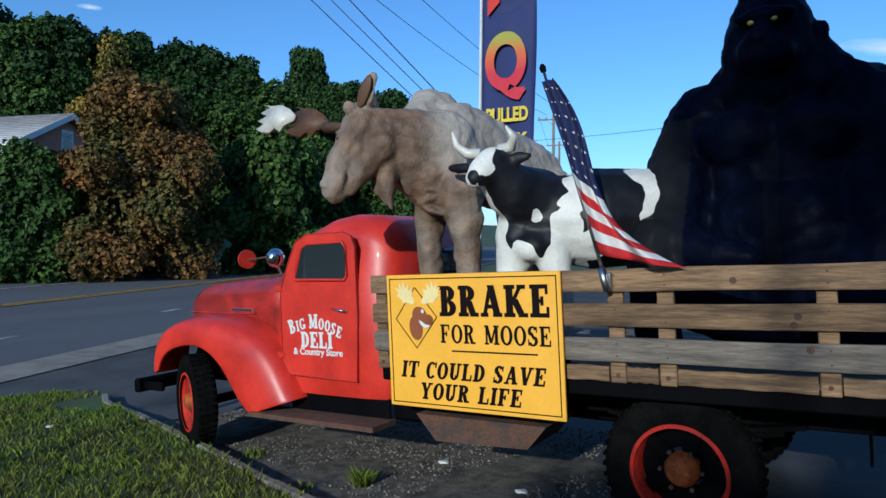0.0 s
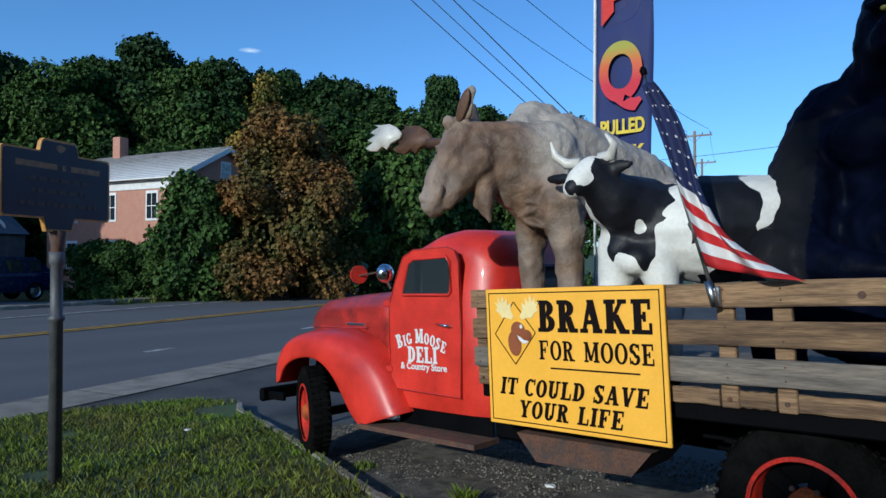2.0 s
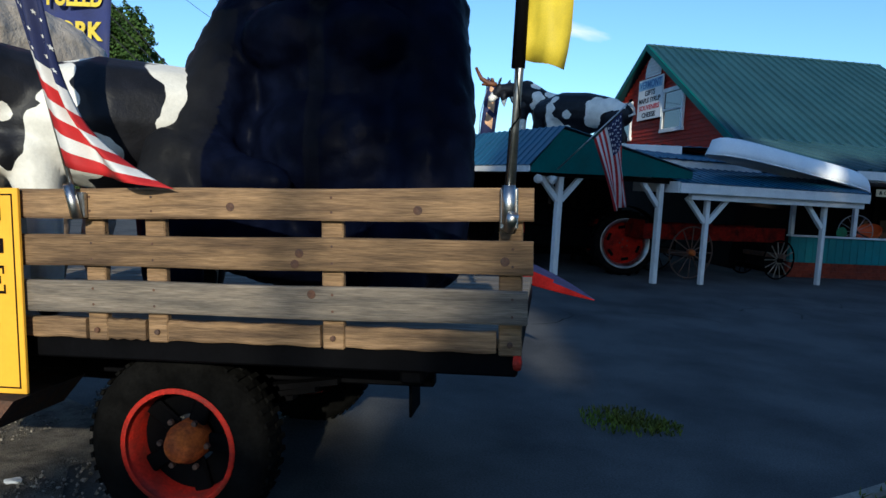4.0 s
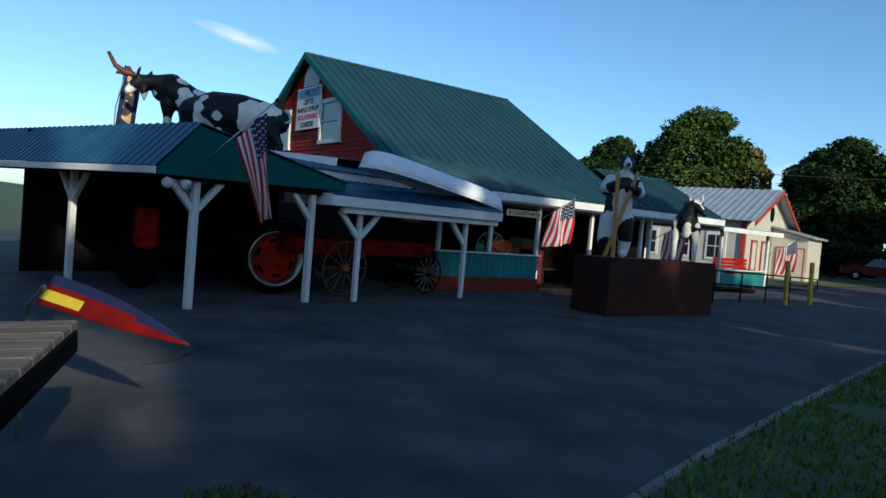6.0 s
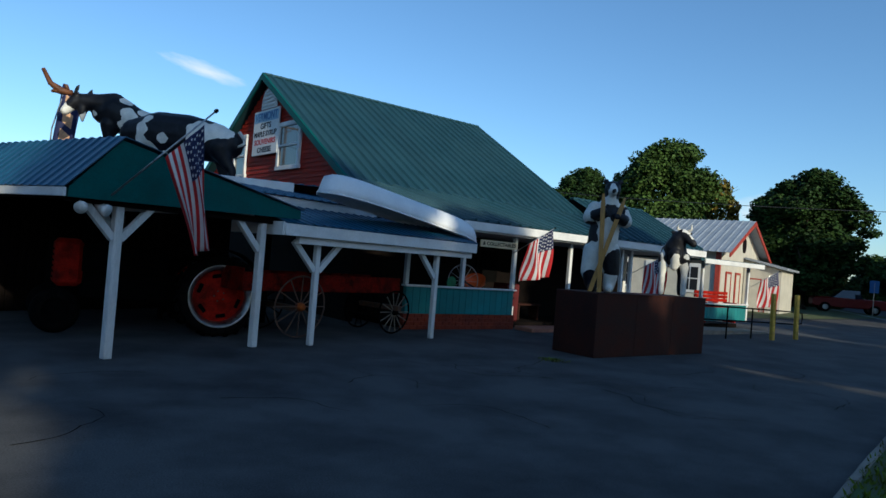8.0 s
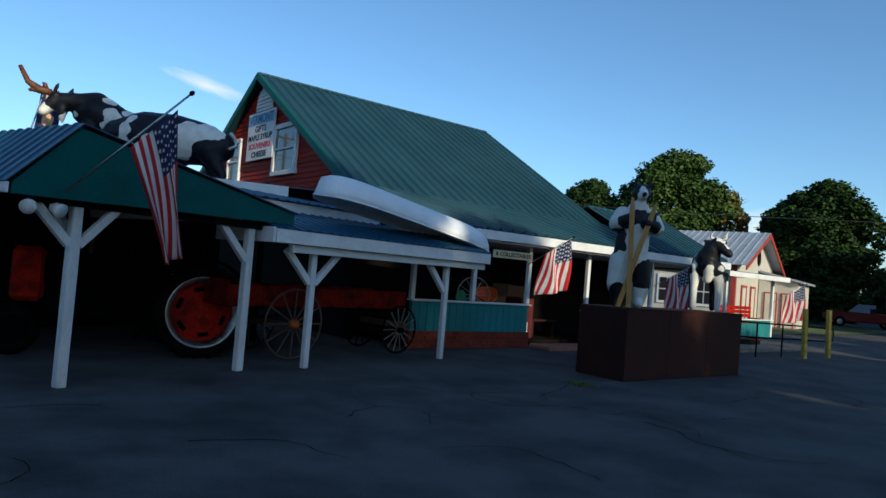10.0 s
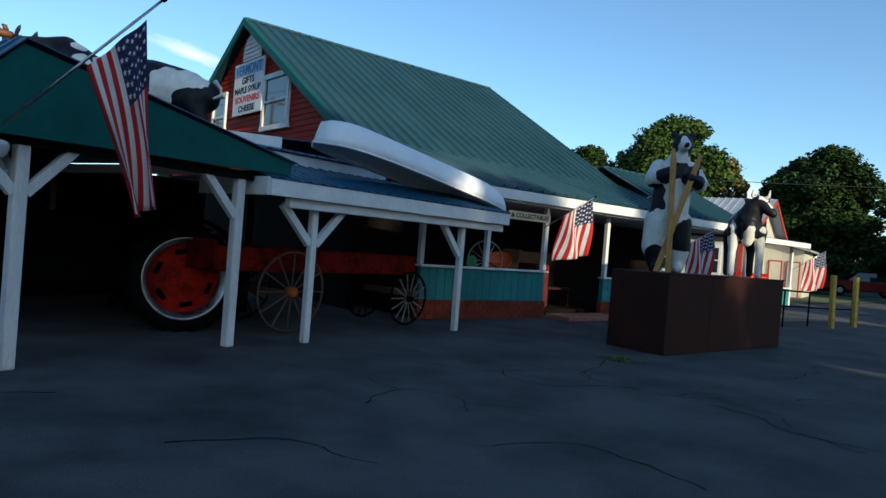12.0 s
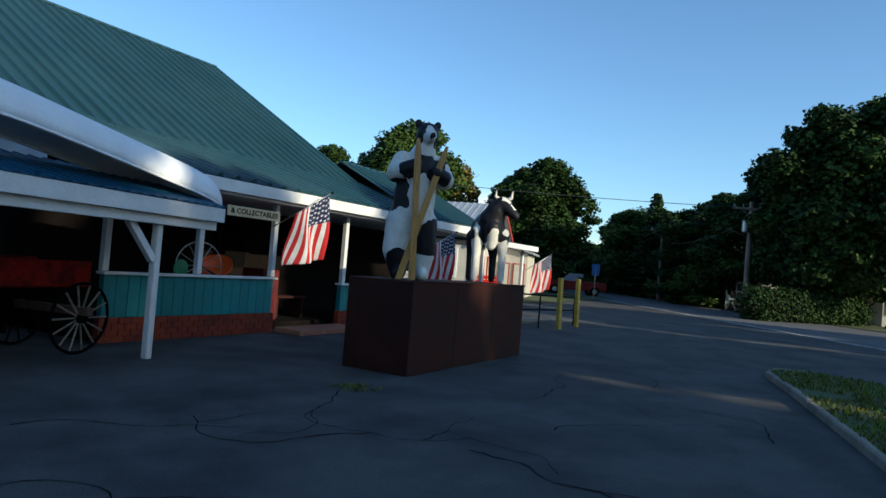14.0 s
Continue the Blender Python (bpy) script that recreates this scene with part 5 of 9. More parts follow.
def palm(bm, base, tip, normal, width, tines, thick=0.03):
    """A broad antler with tines along one edge."""
    base, tip = Vector(base), Vector(tip)
    d = tip - base
    n = Vector(normal).normalized()
    w = n.cross(d.normalized())
    poly = [(0, -0.1), (0.25, -0.32), (0.55, -0.45), (0.85, -0.4)]
    for k in range(tines):
        t = k / max(1, tines - 1)
        poly += [(1.12 - 0.1 * abs(t - 0.4), -0.42 + 0.95 * t), (0.88, -0.34 + 0.95 * t)]
    poly += [(0.62, 0.62), (0.5, 0.42), (0.3, 0.55), (0.25, 0.3), (0, 0.1)]
    prism(bm, poly, Matrix(((d.x, w.x * width, n.x, base.x), (d.y, w.y * width, n.y, base.y), (d.z, w.z * width, n.z, base.z), (0, 0, 0, 1))), thick)


BED = 1.018
TL = lambda x: x - 1.959   # truck frame

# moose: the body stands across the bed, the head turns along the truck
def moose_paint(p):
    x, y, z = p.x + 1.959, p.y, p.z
    pale = smoothstep(-0.02, 0.3, y) * smoothstep(2.2, 2.5, z)        # paler hump and back
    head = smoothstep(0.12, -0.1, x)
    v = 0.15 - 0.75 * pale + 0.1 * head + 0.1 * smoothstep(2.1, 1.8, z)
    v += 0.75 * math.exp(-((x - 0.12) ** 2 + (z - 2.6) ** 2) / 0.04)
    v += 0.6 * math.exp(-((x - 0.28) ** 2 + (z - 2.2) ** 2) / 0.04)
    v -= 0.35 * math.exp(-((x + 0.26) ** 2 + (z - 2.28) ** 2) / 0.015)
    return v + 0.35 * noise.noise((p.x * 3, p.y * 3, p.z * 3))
HL = lambda x: TL(x + 0.055)   # head
def moose_antler(bm):
    tube(bm, [(HL(-0.2), -0.08, 2.78), (HL(-0.46), 0.02, 2.755), (HL(-0.66), 0.06, 2.79)], [0.045, 0.034, 0.045], 8)
    palm(bm, (HL(-0.62), 0.06, 2.80), (HL(-1.02), 0.1, 2.91), (0.2, -0.9, 0.25), 0.24, 4)
def moose_pale(bm):
    palm(bm, (HL(-0.97), 0.055, 2.90), (HL(-1.34), 0.07, 2.97), (0.2, -0.9, 0.3), 0.24, 4, 0.025)
def moose_eye(bm):
    ball(bm, (HL(-0.195), -0.315, 2.595), (0.03, 0.014, 0.012))
    ball(bm, (HL(-0.27), -0.435, 2.27), (0.024, 0.014, 0.012))
def moose_ear_shade(bm):
    bmesh.ops.create_icosphere(bm, subdivisions=2, radius=1.0, matrix=Matrix.LocRotScale((HL(-0.04), -0.213, 2.91), Euler((radians(8), radians(36), 0)), (0.05, 0.014, 0.13)))
X_ = TL
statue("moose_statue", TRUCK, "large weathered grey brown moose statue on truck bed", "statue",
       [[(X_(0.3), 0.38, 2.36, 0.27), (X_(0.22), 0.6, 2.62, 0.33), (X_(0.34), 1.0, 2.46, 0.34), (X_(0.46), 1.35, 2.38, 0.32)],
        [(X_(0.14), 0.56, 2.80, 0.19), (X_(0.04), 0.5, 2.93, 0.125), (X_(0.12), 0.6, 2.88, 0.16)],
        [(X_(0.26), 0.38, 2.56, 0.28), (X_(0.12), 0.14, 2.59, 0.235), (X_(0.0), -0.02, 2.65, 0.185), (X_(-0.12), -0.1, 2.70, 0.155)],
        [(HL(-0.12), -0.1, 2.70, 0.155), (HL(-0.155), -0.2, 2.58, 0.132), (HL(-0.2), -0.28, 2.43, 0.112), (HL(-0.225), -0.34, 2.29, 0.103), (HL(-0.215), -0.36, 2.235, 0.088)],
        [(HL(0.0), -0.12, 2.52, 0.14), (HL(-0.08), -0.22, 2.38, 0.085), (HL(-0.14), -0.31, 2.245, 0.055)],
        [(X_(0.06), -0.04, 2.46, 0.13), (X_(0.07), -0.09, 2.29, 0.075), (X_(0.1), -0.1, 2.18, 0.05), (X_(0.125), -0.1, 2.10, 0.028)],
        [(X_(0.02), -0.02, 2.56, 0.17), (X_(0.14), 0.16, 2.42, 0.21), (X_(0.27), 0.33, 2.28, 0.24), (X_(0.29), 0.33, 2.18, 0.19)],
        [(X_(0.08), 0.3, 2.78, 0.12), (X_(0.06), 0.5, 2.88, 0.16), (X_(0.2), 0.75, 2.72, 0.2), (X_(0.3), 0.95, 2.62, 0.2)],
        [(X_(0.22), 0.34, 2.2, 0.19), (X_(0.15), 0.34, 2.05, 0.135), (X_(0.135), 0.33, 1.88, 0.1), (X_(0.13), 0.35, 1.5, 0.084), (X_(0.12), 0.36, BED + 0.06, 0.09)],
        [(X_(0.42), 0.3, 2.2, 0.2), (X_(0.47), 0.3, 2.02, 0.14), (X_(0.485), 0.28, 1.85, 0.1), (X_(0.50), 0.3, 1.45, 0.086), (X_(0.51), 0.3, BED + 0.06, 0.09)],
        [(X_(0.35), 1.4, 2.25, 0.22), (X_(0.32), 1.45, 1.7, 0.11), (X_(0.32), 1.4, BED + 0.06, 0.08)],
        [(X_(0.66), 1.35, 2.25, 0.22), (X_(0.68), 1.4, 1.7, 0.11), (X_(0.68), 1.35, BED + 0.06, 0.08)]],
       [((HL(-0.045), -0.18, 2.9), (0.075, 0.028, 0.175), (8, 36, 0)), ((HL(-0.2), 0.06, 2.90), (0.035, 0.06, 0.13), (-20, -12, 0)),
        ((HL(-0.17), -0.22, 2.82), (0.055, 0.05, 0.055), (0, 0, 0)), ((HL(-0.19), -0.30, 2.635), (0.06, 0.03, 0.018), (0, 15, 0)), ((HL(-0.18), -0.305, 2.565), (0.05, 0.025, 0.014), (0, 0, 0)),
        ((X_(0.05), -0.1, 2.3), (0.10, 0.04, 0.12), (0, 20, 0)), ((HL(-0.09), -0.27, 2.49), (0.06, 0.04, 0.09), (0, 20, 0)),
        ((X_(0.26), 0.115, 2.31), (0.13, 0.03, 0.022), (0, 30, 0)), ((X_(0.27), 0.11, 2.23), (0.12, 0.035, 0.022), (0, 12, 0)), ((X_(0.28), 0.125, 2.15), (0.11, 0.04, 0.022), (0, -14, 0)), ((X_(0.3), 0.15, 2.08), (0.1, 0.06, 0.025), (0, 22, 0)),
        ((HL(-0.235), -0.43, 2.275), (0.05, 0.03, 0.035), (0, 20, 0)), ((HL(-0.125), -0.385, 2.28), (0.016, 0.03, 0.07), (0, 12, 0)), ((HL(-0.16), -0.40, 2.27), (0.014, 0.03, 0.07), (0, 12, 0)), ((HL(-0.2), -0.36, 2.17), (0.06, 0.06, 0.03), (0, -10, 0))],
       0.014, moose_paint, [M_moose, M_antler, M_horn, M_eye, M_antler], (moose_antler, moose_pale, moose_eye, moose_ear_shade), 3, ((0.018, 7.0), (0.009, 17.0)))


def patches(seed, size, bias, overrides=()):
    def f(p):
        p = p + noise.noise_vector(p * 5.0) * 0.07 + noise.noise_vector(p * 13.0 + Vector((7, 3, 1))) * 0.025
        v = noise.noise(Vector((p.x / size + seed, p.y / size, p.z / size))) * 1.6 + bias
        for c, r, val in overrides:
            d = (Vector(c) - p).length / r
            if d < 1.3:
                k = smoothstep(1.3, 0.8, d)
                v = v * (1 - k) + val * k
        return v
    return f


def cow_eyes(spots):
    def f(bm):
        for c, r in spots:
            ball(bm, c, r)
    return f


def horns(list_of):
    def f(bm):
        for pts, rad in list_of:
            tube(bm, pts, rad, 8)
    return f

# cow on the truck, looking out over the side
statue("cow_statue", TRUCK, "black and white cow statue on truck bed", "statue",
       [[(X_(0.98), 0.42, 1.96, 0.28), (X_(1.3), 0.6, 1.96, 0.35), (X_(1.55), 0.8, 1.96, 0.34), (X_(1.8), 1.05, 2.0, 0.29)],
        [(X_(1.0), 0.38, 2.08, 0.25), (X_(0.93), 0.18, 2.16, 0.19), (X_(0.87), 0.06, 2.28, 0.14)],
        [(X_(0.86), 0.05, 2.33, 0.125), (X_(0.83), -0.04, 2.28, 0.10), (X_(0.805), -0.10, 2.235, 0.068)],
        [(X_(0.92), 0.3, 1.85, 0.19), (X_(0.86), 0.22, 1.62, 0.10), (X_(0.98), 0.24, 1.3, 0.07), (X_(1.0), 0.24, BED + 0.05, 0.07)],
        [(X_(0.9), 0.5, 1.85, 0.17), (X_(0.82), 0.55, 1.5, 0.08), (X_(0.82), 0.55, BED + 0.05, 0.07)],
        [(X_(1.12), 0.3, 1.8, 0.14), (X_(1.2), 0.28, 1.5, 0.08), (X_(1.2), 0.28, BED + 0.05, 0.07)],
        [(X_(1.72), 0.95, 1.85, 0.2), (X_(1.7), 0.9, 1.5, 0.1), (X_(1.68), 0.9, BED + 0.05, 0.07)],
        [(X_(1.6), 1.2, 1.85, 0.2), (X_(1.58), 1.25, 1.5, 0.1), (X_(1.55), 1.25, BED + 0.05, 0.07)]],
       [((X_(0.63), 0.02, 2.335), (0.125, 0.025, 0.042), (0, 6, -8)), ((X_(1.02), 0.06, 2.355), (0.125, 0.025, 0.048), (0, -8, 10)), ((X_(1.04), 0.17, 1.78), (0.12, 0.08, 0.09), (0, 0, 0))],
       0.02, patches(4.3, 0.3, 0.12, (((X_(1.05), 0.06, 2.36), 0.12, 1), ((X_(0.6), 0.02, 2.335), 0.12, 1), ((X_(0.83), -0.08, 2.36), 0.1, -1), ((X_(0.805), -0.13, 2.235), 0.045, 0.8), ((X_(0.765), 0.0, 2.34), 0.045, 1), ((X_(0.94), 0.0, 2.34), 0.075, 1), ((X_(0.8), 0.2, 1.95), 0.12, -1), ((X_(0.87), 0.2, 1.7), 0.2, -1), ((X_(0.9), 0.24, 1.4), 0.35, -1), ((X_(1.2), 0.28, 1.4), 0.3, -1), ((X_(0.98), 0.2, 2.15), 0.2, 1), ((X_(1.08), 0.12, 1.88), 0.17, 1), ((X_(1.02), 0.1, 1.72), 0.1, -1), ((X_(1.13), 0.15, 1.97), 0.055, -1), ((X_(1.27), 0.3, 2.24), 0.1, -1), ((X_(1.29), 0.2, 2.08), 0.11, -1), ((X_(1.27), 0.2, 1.9), 0.1, -1), ((X_(1.3), 0.22, 1.7), 0.16, -1), ((X_(1.5), 0.45, 2.1), 0.17, 1), ((X_(1.5), 0.45, 1.9), 0.14, 1), ((X_(1.68), 0.65, 2.15), 0.11, -1), ((X_(1.68), 0.65, 1.95), 0.1, -1), ((X_(1.85), 0.8, 2.1), 0.12, 1), ((X_(1.45), 0.32, 1.75), 0.12, -1))),
       [M_cow, M_horn, M_eye], (horns([([(X_(0.75), 0.08, 2.42), (X_(0.66), 0.06, 2.43), (X_(0.595), 0.03, 2.49), (X_(0.585), 0.0, 2.58)], [0.04, 0.036, 0.026, 0.008]), ([(X_(0.9), 0.08, 2.43), (X_(0.98), 0.08, 2.44), (X_(1.02), 0.05, 2.5), (X_(0.975), 0.03, 2.57)], [0.042, 0.038, 0.028, 0.008])]), cow_eyes((((X_(0.765), -0.035, 2.335), 0.016), ((X_(0.91), -0.04, 2.335), 0.016)))), 4)

# gorilla seated at the back of the bed
def gorilla_paint(p):
    x, z = p.x + 1.959, p.z
    v = 0.9
    # forward arm painted greyer, putting the sunlight on it into the colour
    if x < 1.95 and 1.55 < z < 2.6:
        v = -0.35 + 2.2 * max(0, x - 1.82)
    if abs(x - 2.43) < 0.05 and 1.6 < z < 2.6:
        v = 0.1
    return v
def gorilla_eyes(bm):
    for x in (2.37, 2.5):
        ball(bm, (X_(x), 0.585, 3.07), (0.02, 0.018, 0.015))
GC = 2.46
statue("gorilla_statue", TRUCK, "huge seated black gorilla statue on truck bed", "statue",
       [[(X_(1.99), 1.12, 2.60, 0.27), (X_(1.86), 1.0, 2.36, 0.23), (X_(1.80), 0.85, 2.05, 0.24), (X_(1.80), 0.66, 1.80, 0.21), (X_(2.02), 0.5, 1.70, 0.13), (X_(2.3), 0.46, 1.66, 0.09)],
        [(X_(2.9), 1.12, 2.58, 0.27), (X_(2.93), 1.05, 2.4, 0.25), (X_(2.98), 0.95, 2.0, 0.25), (X_(2.98), 0.85, 1.65, 0.25), (X_(2.95), 0.8, 1.3, 0.24)],
        [(X_(2.2), 1.1, 1.35, 0.33), (X_(1.9), 0.62, 1.45, 0.22), (X_(1.75), 0.5, 1.79, 0.155)],
        [(X_(2.7), 1.1, 1.35, 0.33), (X_(2.9), 0.7, 1.3, 0.25)],
        [(X_(1.74), 0.46, 1.66, 0.16), (X_(1.78), 0.42, BED + 0.14, 0.14)],
        [(X_(2.9), 0.6, 1.35, 0.2), (X_(2.9), 0.45, BED + 0.14, 0.14)],
        [(X_(GC), 1.05, 2.72, 0.34), (X_(2.42), 0.94, 2.93, 0.295), (X_(2.43), 0.92, 3.1, 0.262), (X_(2.435), 0.95, 3.27, 0.205), (X_(2.44), 0.98, 3.4, 0.13), (X_(2.44), 1.0, 3.46, 0.08)],
        [(X_(2.15), 1.08, 2.72, 0.18), (X_(2.34), 1.0, 2.9, 0.2)], [(X_(2.77), 1.08, 2.72, 0.18), (X_(2.58), 1.0, 2.9, 0.2)]],
       [((X_(GC), 1.2, 1.6), (0.60, 0.5, 0.66), (0, 0, 0)), ((X_(GC), 1.14, 2.2), (0.56, 0.43, 0.6), (0, 0, 0)), ((X_(2.24), 0.80, 2.42), (0.25, 0.14, 0.19), (8, 0, 0)), ((X_(2.66), 0.80, 2.42), (0.25, 0.14, 0.19), (8, 0, 0)), ((X_(GC), 0.84, 1.8), (0.46, 0.22, 0.40), (0, 0, 0)),
        ((X_(2.43), 0.68, 2.90), (0.17, 0.15, 0.14), (0, 0, 0)), ((X_(2.42), 0.58, 2.985), (0.085, 0.06, 0.06), (0, 0, 0)), ((X_(2.44), 0.64, 3.115), (0.19, 0.09, 0.045), (0, 0, 0)), ((X_(2.42), 0.56, 2.85), (0.12, 0.04, 0.025), (0, 0, 0)),
        ((X_(2.18), 0.94, 3.06), (0.03, 0.05, 0.055), (0, 0, 0)), ((X_(2.74), 0.94, 3.06), (0.03, 0.05, 0.055), (0, 0, 0))],
       0.026, gorilla_paint, [M_gorilla, M_yelloweye], (gorilla_eyes,), 6, ((0.014, 9.0), (0.008, 21.0)))

# bear with skis on the steel box
TOP = 1.262
bear_m = BX @ Matrix.Translation((0.72, 0.5, TOP)) @ pose(0, 0, 0, 0, 0, -48) @ Matrix.Diagonal((0.9, 1.0, 1.0, 1.0))
statue("bear_statue", bear_m, "black and white painted standing bear statue holding skis", "statue",
       [[(-0.22, 0, 0.1, 0.14), (-0.3, 0, 0.42, 0.2), (-0.2, 0.03, 0.8, 0.28)], [(0.15, 0, 0.1, 0.13), (0.19, 0, 0.4, 0.18), (0.1, 0.03, 0.8, 0.27)],
        [(-0.24, -0.2, 0.07, 0.08), (-0.22, 0, 0.1, 0.12)], [(0.14, -0.2, 0.07, 0.08), (0.15, 0, 0.1, 0.12)],
        [(-0.06, 0.05, 0.85, 0.34), (-0.04, 0.05, 1.2, 0.34), (0.0, 0.05, 1.5, 0.32), (0.03, 0.03, 1.74, 0.23), (0.07, 0, 1.95, 0.165)],
        [(0.08, -0.02, 2.09, 0.19), (0.08, -0.18, 2.06, 0.115), (0.085, -0.31, 2.03, 0.082)],
        [(-0.28, 0.05, 1.68, 0.17), (-0.4, -0.05, 1.5, 0.145), (-0.31, -0.25, 1.52, 0.115), (-0.12, -0.32, 1.6, 0.105)],
        [(0.3, 0.05, 1.66, 0.17), (0.42, -0.05, 1.46, 0.145), (0.35, -0.25, 1.46, 0.115), (0.19, -0.32, 1.52, 0.105)]],
       [((-0.08, 0.0, 2.25), (0.065, 0.04, 0.07), (0, -20, 0)), ((0.24, 0.0, 2.25), (0.065, 0.04, 0.07), (0, 20, 0))],
       0.024, patches(1.7, 0.6, -0.1, (((0.08, 0.05, 2.15), 0.3, 1), ((0.08, -0.2, 2.18), 0.06, -1), ((0.08, -0.24, 2.1), 0.1, -1), ((0.085, -0.33, 1.99), 0.13, -1), ((0.085, -0.4, 2.03), 0.055, 1), ((0.08, -0.2, 1.88), 0.11, -1), ((0.02, -0.25, 1.68), 0.14, 1),
        ((-0.42, 0.0, 1.62), 0.22, -1), ((0.46, 0.0, 1.5), 0.18, -1), ((-0.2, -0.32, 1.57), 0.16, 1), ((0.27, -0.32, 1.5), 0.16, 1), ((-0.36, -0.1, 1.15), 0.26, 1), ((0.0, -0.32, 1.25), 0.2, -1), ((0.32, -0.1, 1.15), 0.2, -1),
        ((-0.28, -0.15, 0.66), 0.3, -1), ((-0.26, -0.1, 0.2), 0.22, 1), ((0.22, -0.12, 0.62), 0.25, 1), ((0.14, -0.12, 0.15), 0.22, -1))),
       [M_cow, M_eye], (cow_eyes((((0.0, -0.17, 2.13), 0.017), ((0.16, -0.17, 2.13), 0.017))),), 4)
M_ski = mat("yellow_varnished_wood", (0.5, 0.25, 0.045), rough=0.5, var=0.2, scale=6, bump=0.1, stretch=(4, 4, 0.5))
for a, b in (((-0.28, -0.42, 0.0), (0.33, -0.38, 1.9)), ((-0.08, -0.46, 0.0), (-0.14, -0.42, 1.96))):
    a, b = Vector(a), Vector(b)
    ski = thing("wooden_ski", bear_m @ Matrix.Translation(a), "yellow varnished wooden ski held by the bear", "ski", "skis of the bear")
    d = (b - a)
    L_ = d.length
    r = frame_xy((0, 0, 0), Vector((1, 0, -d.x / d.z)), Vector((0, 1, 0))).to_3x3()
    bm = bmesh.new()
    rings = []
    for i in range(11):
        t = i / 10
        p = d * t + Vector((0, 0.06 * max(0, t - 0.88) * 8 * 0.3, 0))
        w = 0.05 * (1 - max(0, t - 0.93) * 8)
        rings.append([p + Vector((w, -0.012, 0)), p + Vector((w, 0.012, 0)), p + Vector((-w, 0.012, 0)), p + Vector((-w, -0.012, 0))])
    loft(bm, rings)
    part("plank", bm, M_ski, ski)

# young cow on the box
statue("cow_statue", BX @ Matrix.Translation((3.12, 0.42, TOP)) @ pose(0, 0, 0, 0, 0, -54) @ Matrix.Diagonal((0.84, 0.8, 0.94, 1.0)), "black and white cow statue standing on the box", "statue",
       [[(0, 0.08, 1.0, 0.33), (0, 0.45, 1.0, 0.35), (0, 0.8, 1.0, 0.31)], [(0, -0.02, 1.14, 0.28), (0.07, -0.1, 1.32, 0.22), (0.14, -0.15, 1.43, 0.17)],
        [(0.16, -0.17, 1.46, 0.15), (0.3, -0.26, 1.36, 0.115), (0.44, -0.32, 1.25, 0.085)], [(0.0, -0.2, 1.0, 0.17), (0.0, -0.1, 0.72, 0.13)],
        [(-0.26, 0.0, 0.9, 0.16), (-0.28, -0.02, 0.5, 0.085), (-0.28, -0.02, 0.06, 0.075)], [(0.26, 0.0, 0.9, 0.16), (0.28, -0.02, 0.5, 0.085), (0.28, -0.02, 0.06, 0.075)],
        [(-0.22, 0.82, 0.85, 0.17), (-0.25, 0.86, 0.5, 0.09), (-0.25, 0.84, 0.06, 0.075)], [(0.22, 0.82, 0.85, 0.17), (0.25, 0.86, 0.5, 0.09), (0.25, 0.84, 0.06, 0.075)]],
       [((-0.04, -0.1, 1.5), (0.12, 0.035, 0.055), (0, 10, 20)), ((0.33, -0.08, 1.5), (0.1, 0.03, 0.05), (0, -10, 20))],
       0.024, patches(7.1, 0.4, 0.6, (((0.02, -0.34, 0.85), 0.15, -1), ((0.02, -0.25, 0.65), 0.17, -1), ((-0.28, -0.05, 0.32), 0.4, -1), ((0.28, -0.05, 0.32), 0.4, -1), ((0.25, -0.2, 1.56), 0.12, -1), ((0.36, -0.32, 1.4), 0.07, -1), ((0.2, -0.34, 1.38), 0.1, 1), ((0.48, -0.38, 1.24), 0.06, 1), ((0.3, -0.2, 0.95), 0.1, -1))),
       [M_cow, M_horn, M_eye], (horns([([(0.1, -0.12, 1.56), (0.02, -0.13, 1.6), (0.03, -0.15, 1.72)], [0.042, 0.036, 0.01]), ([(0.27, -0.1, 1.55), (0.37, -0.1, 1.6), (0.38, -0.13, 1.72)], [0.042, 0.036, 0.01])]), cow_eyes((((0.25, -0.33, 1.44), 0.018),))), 4)

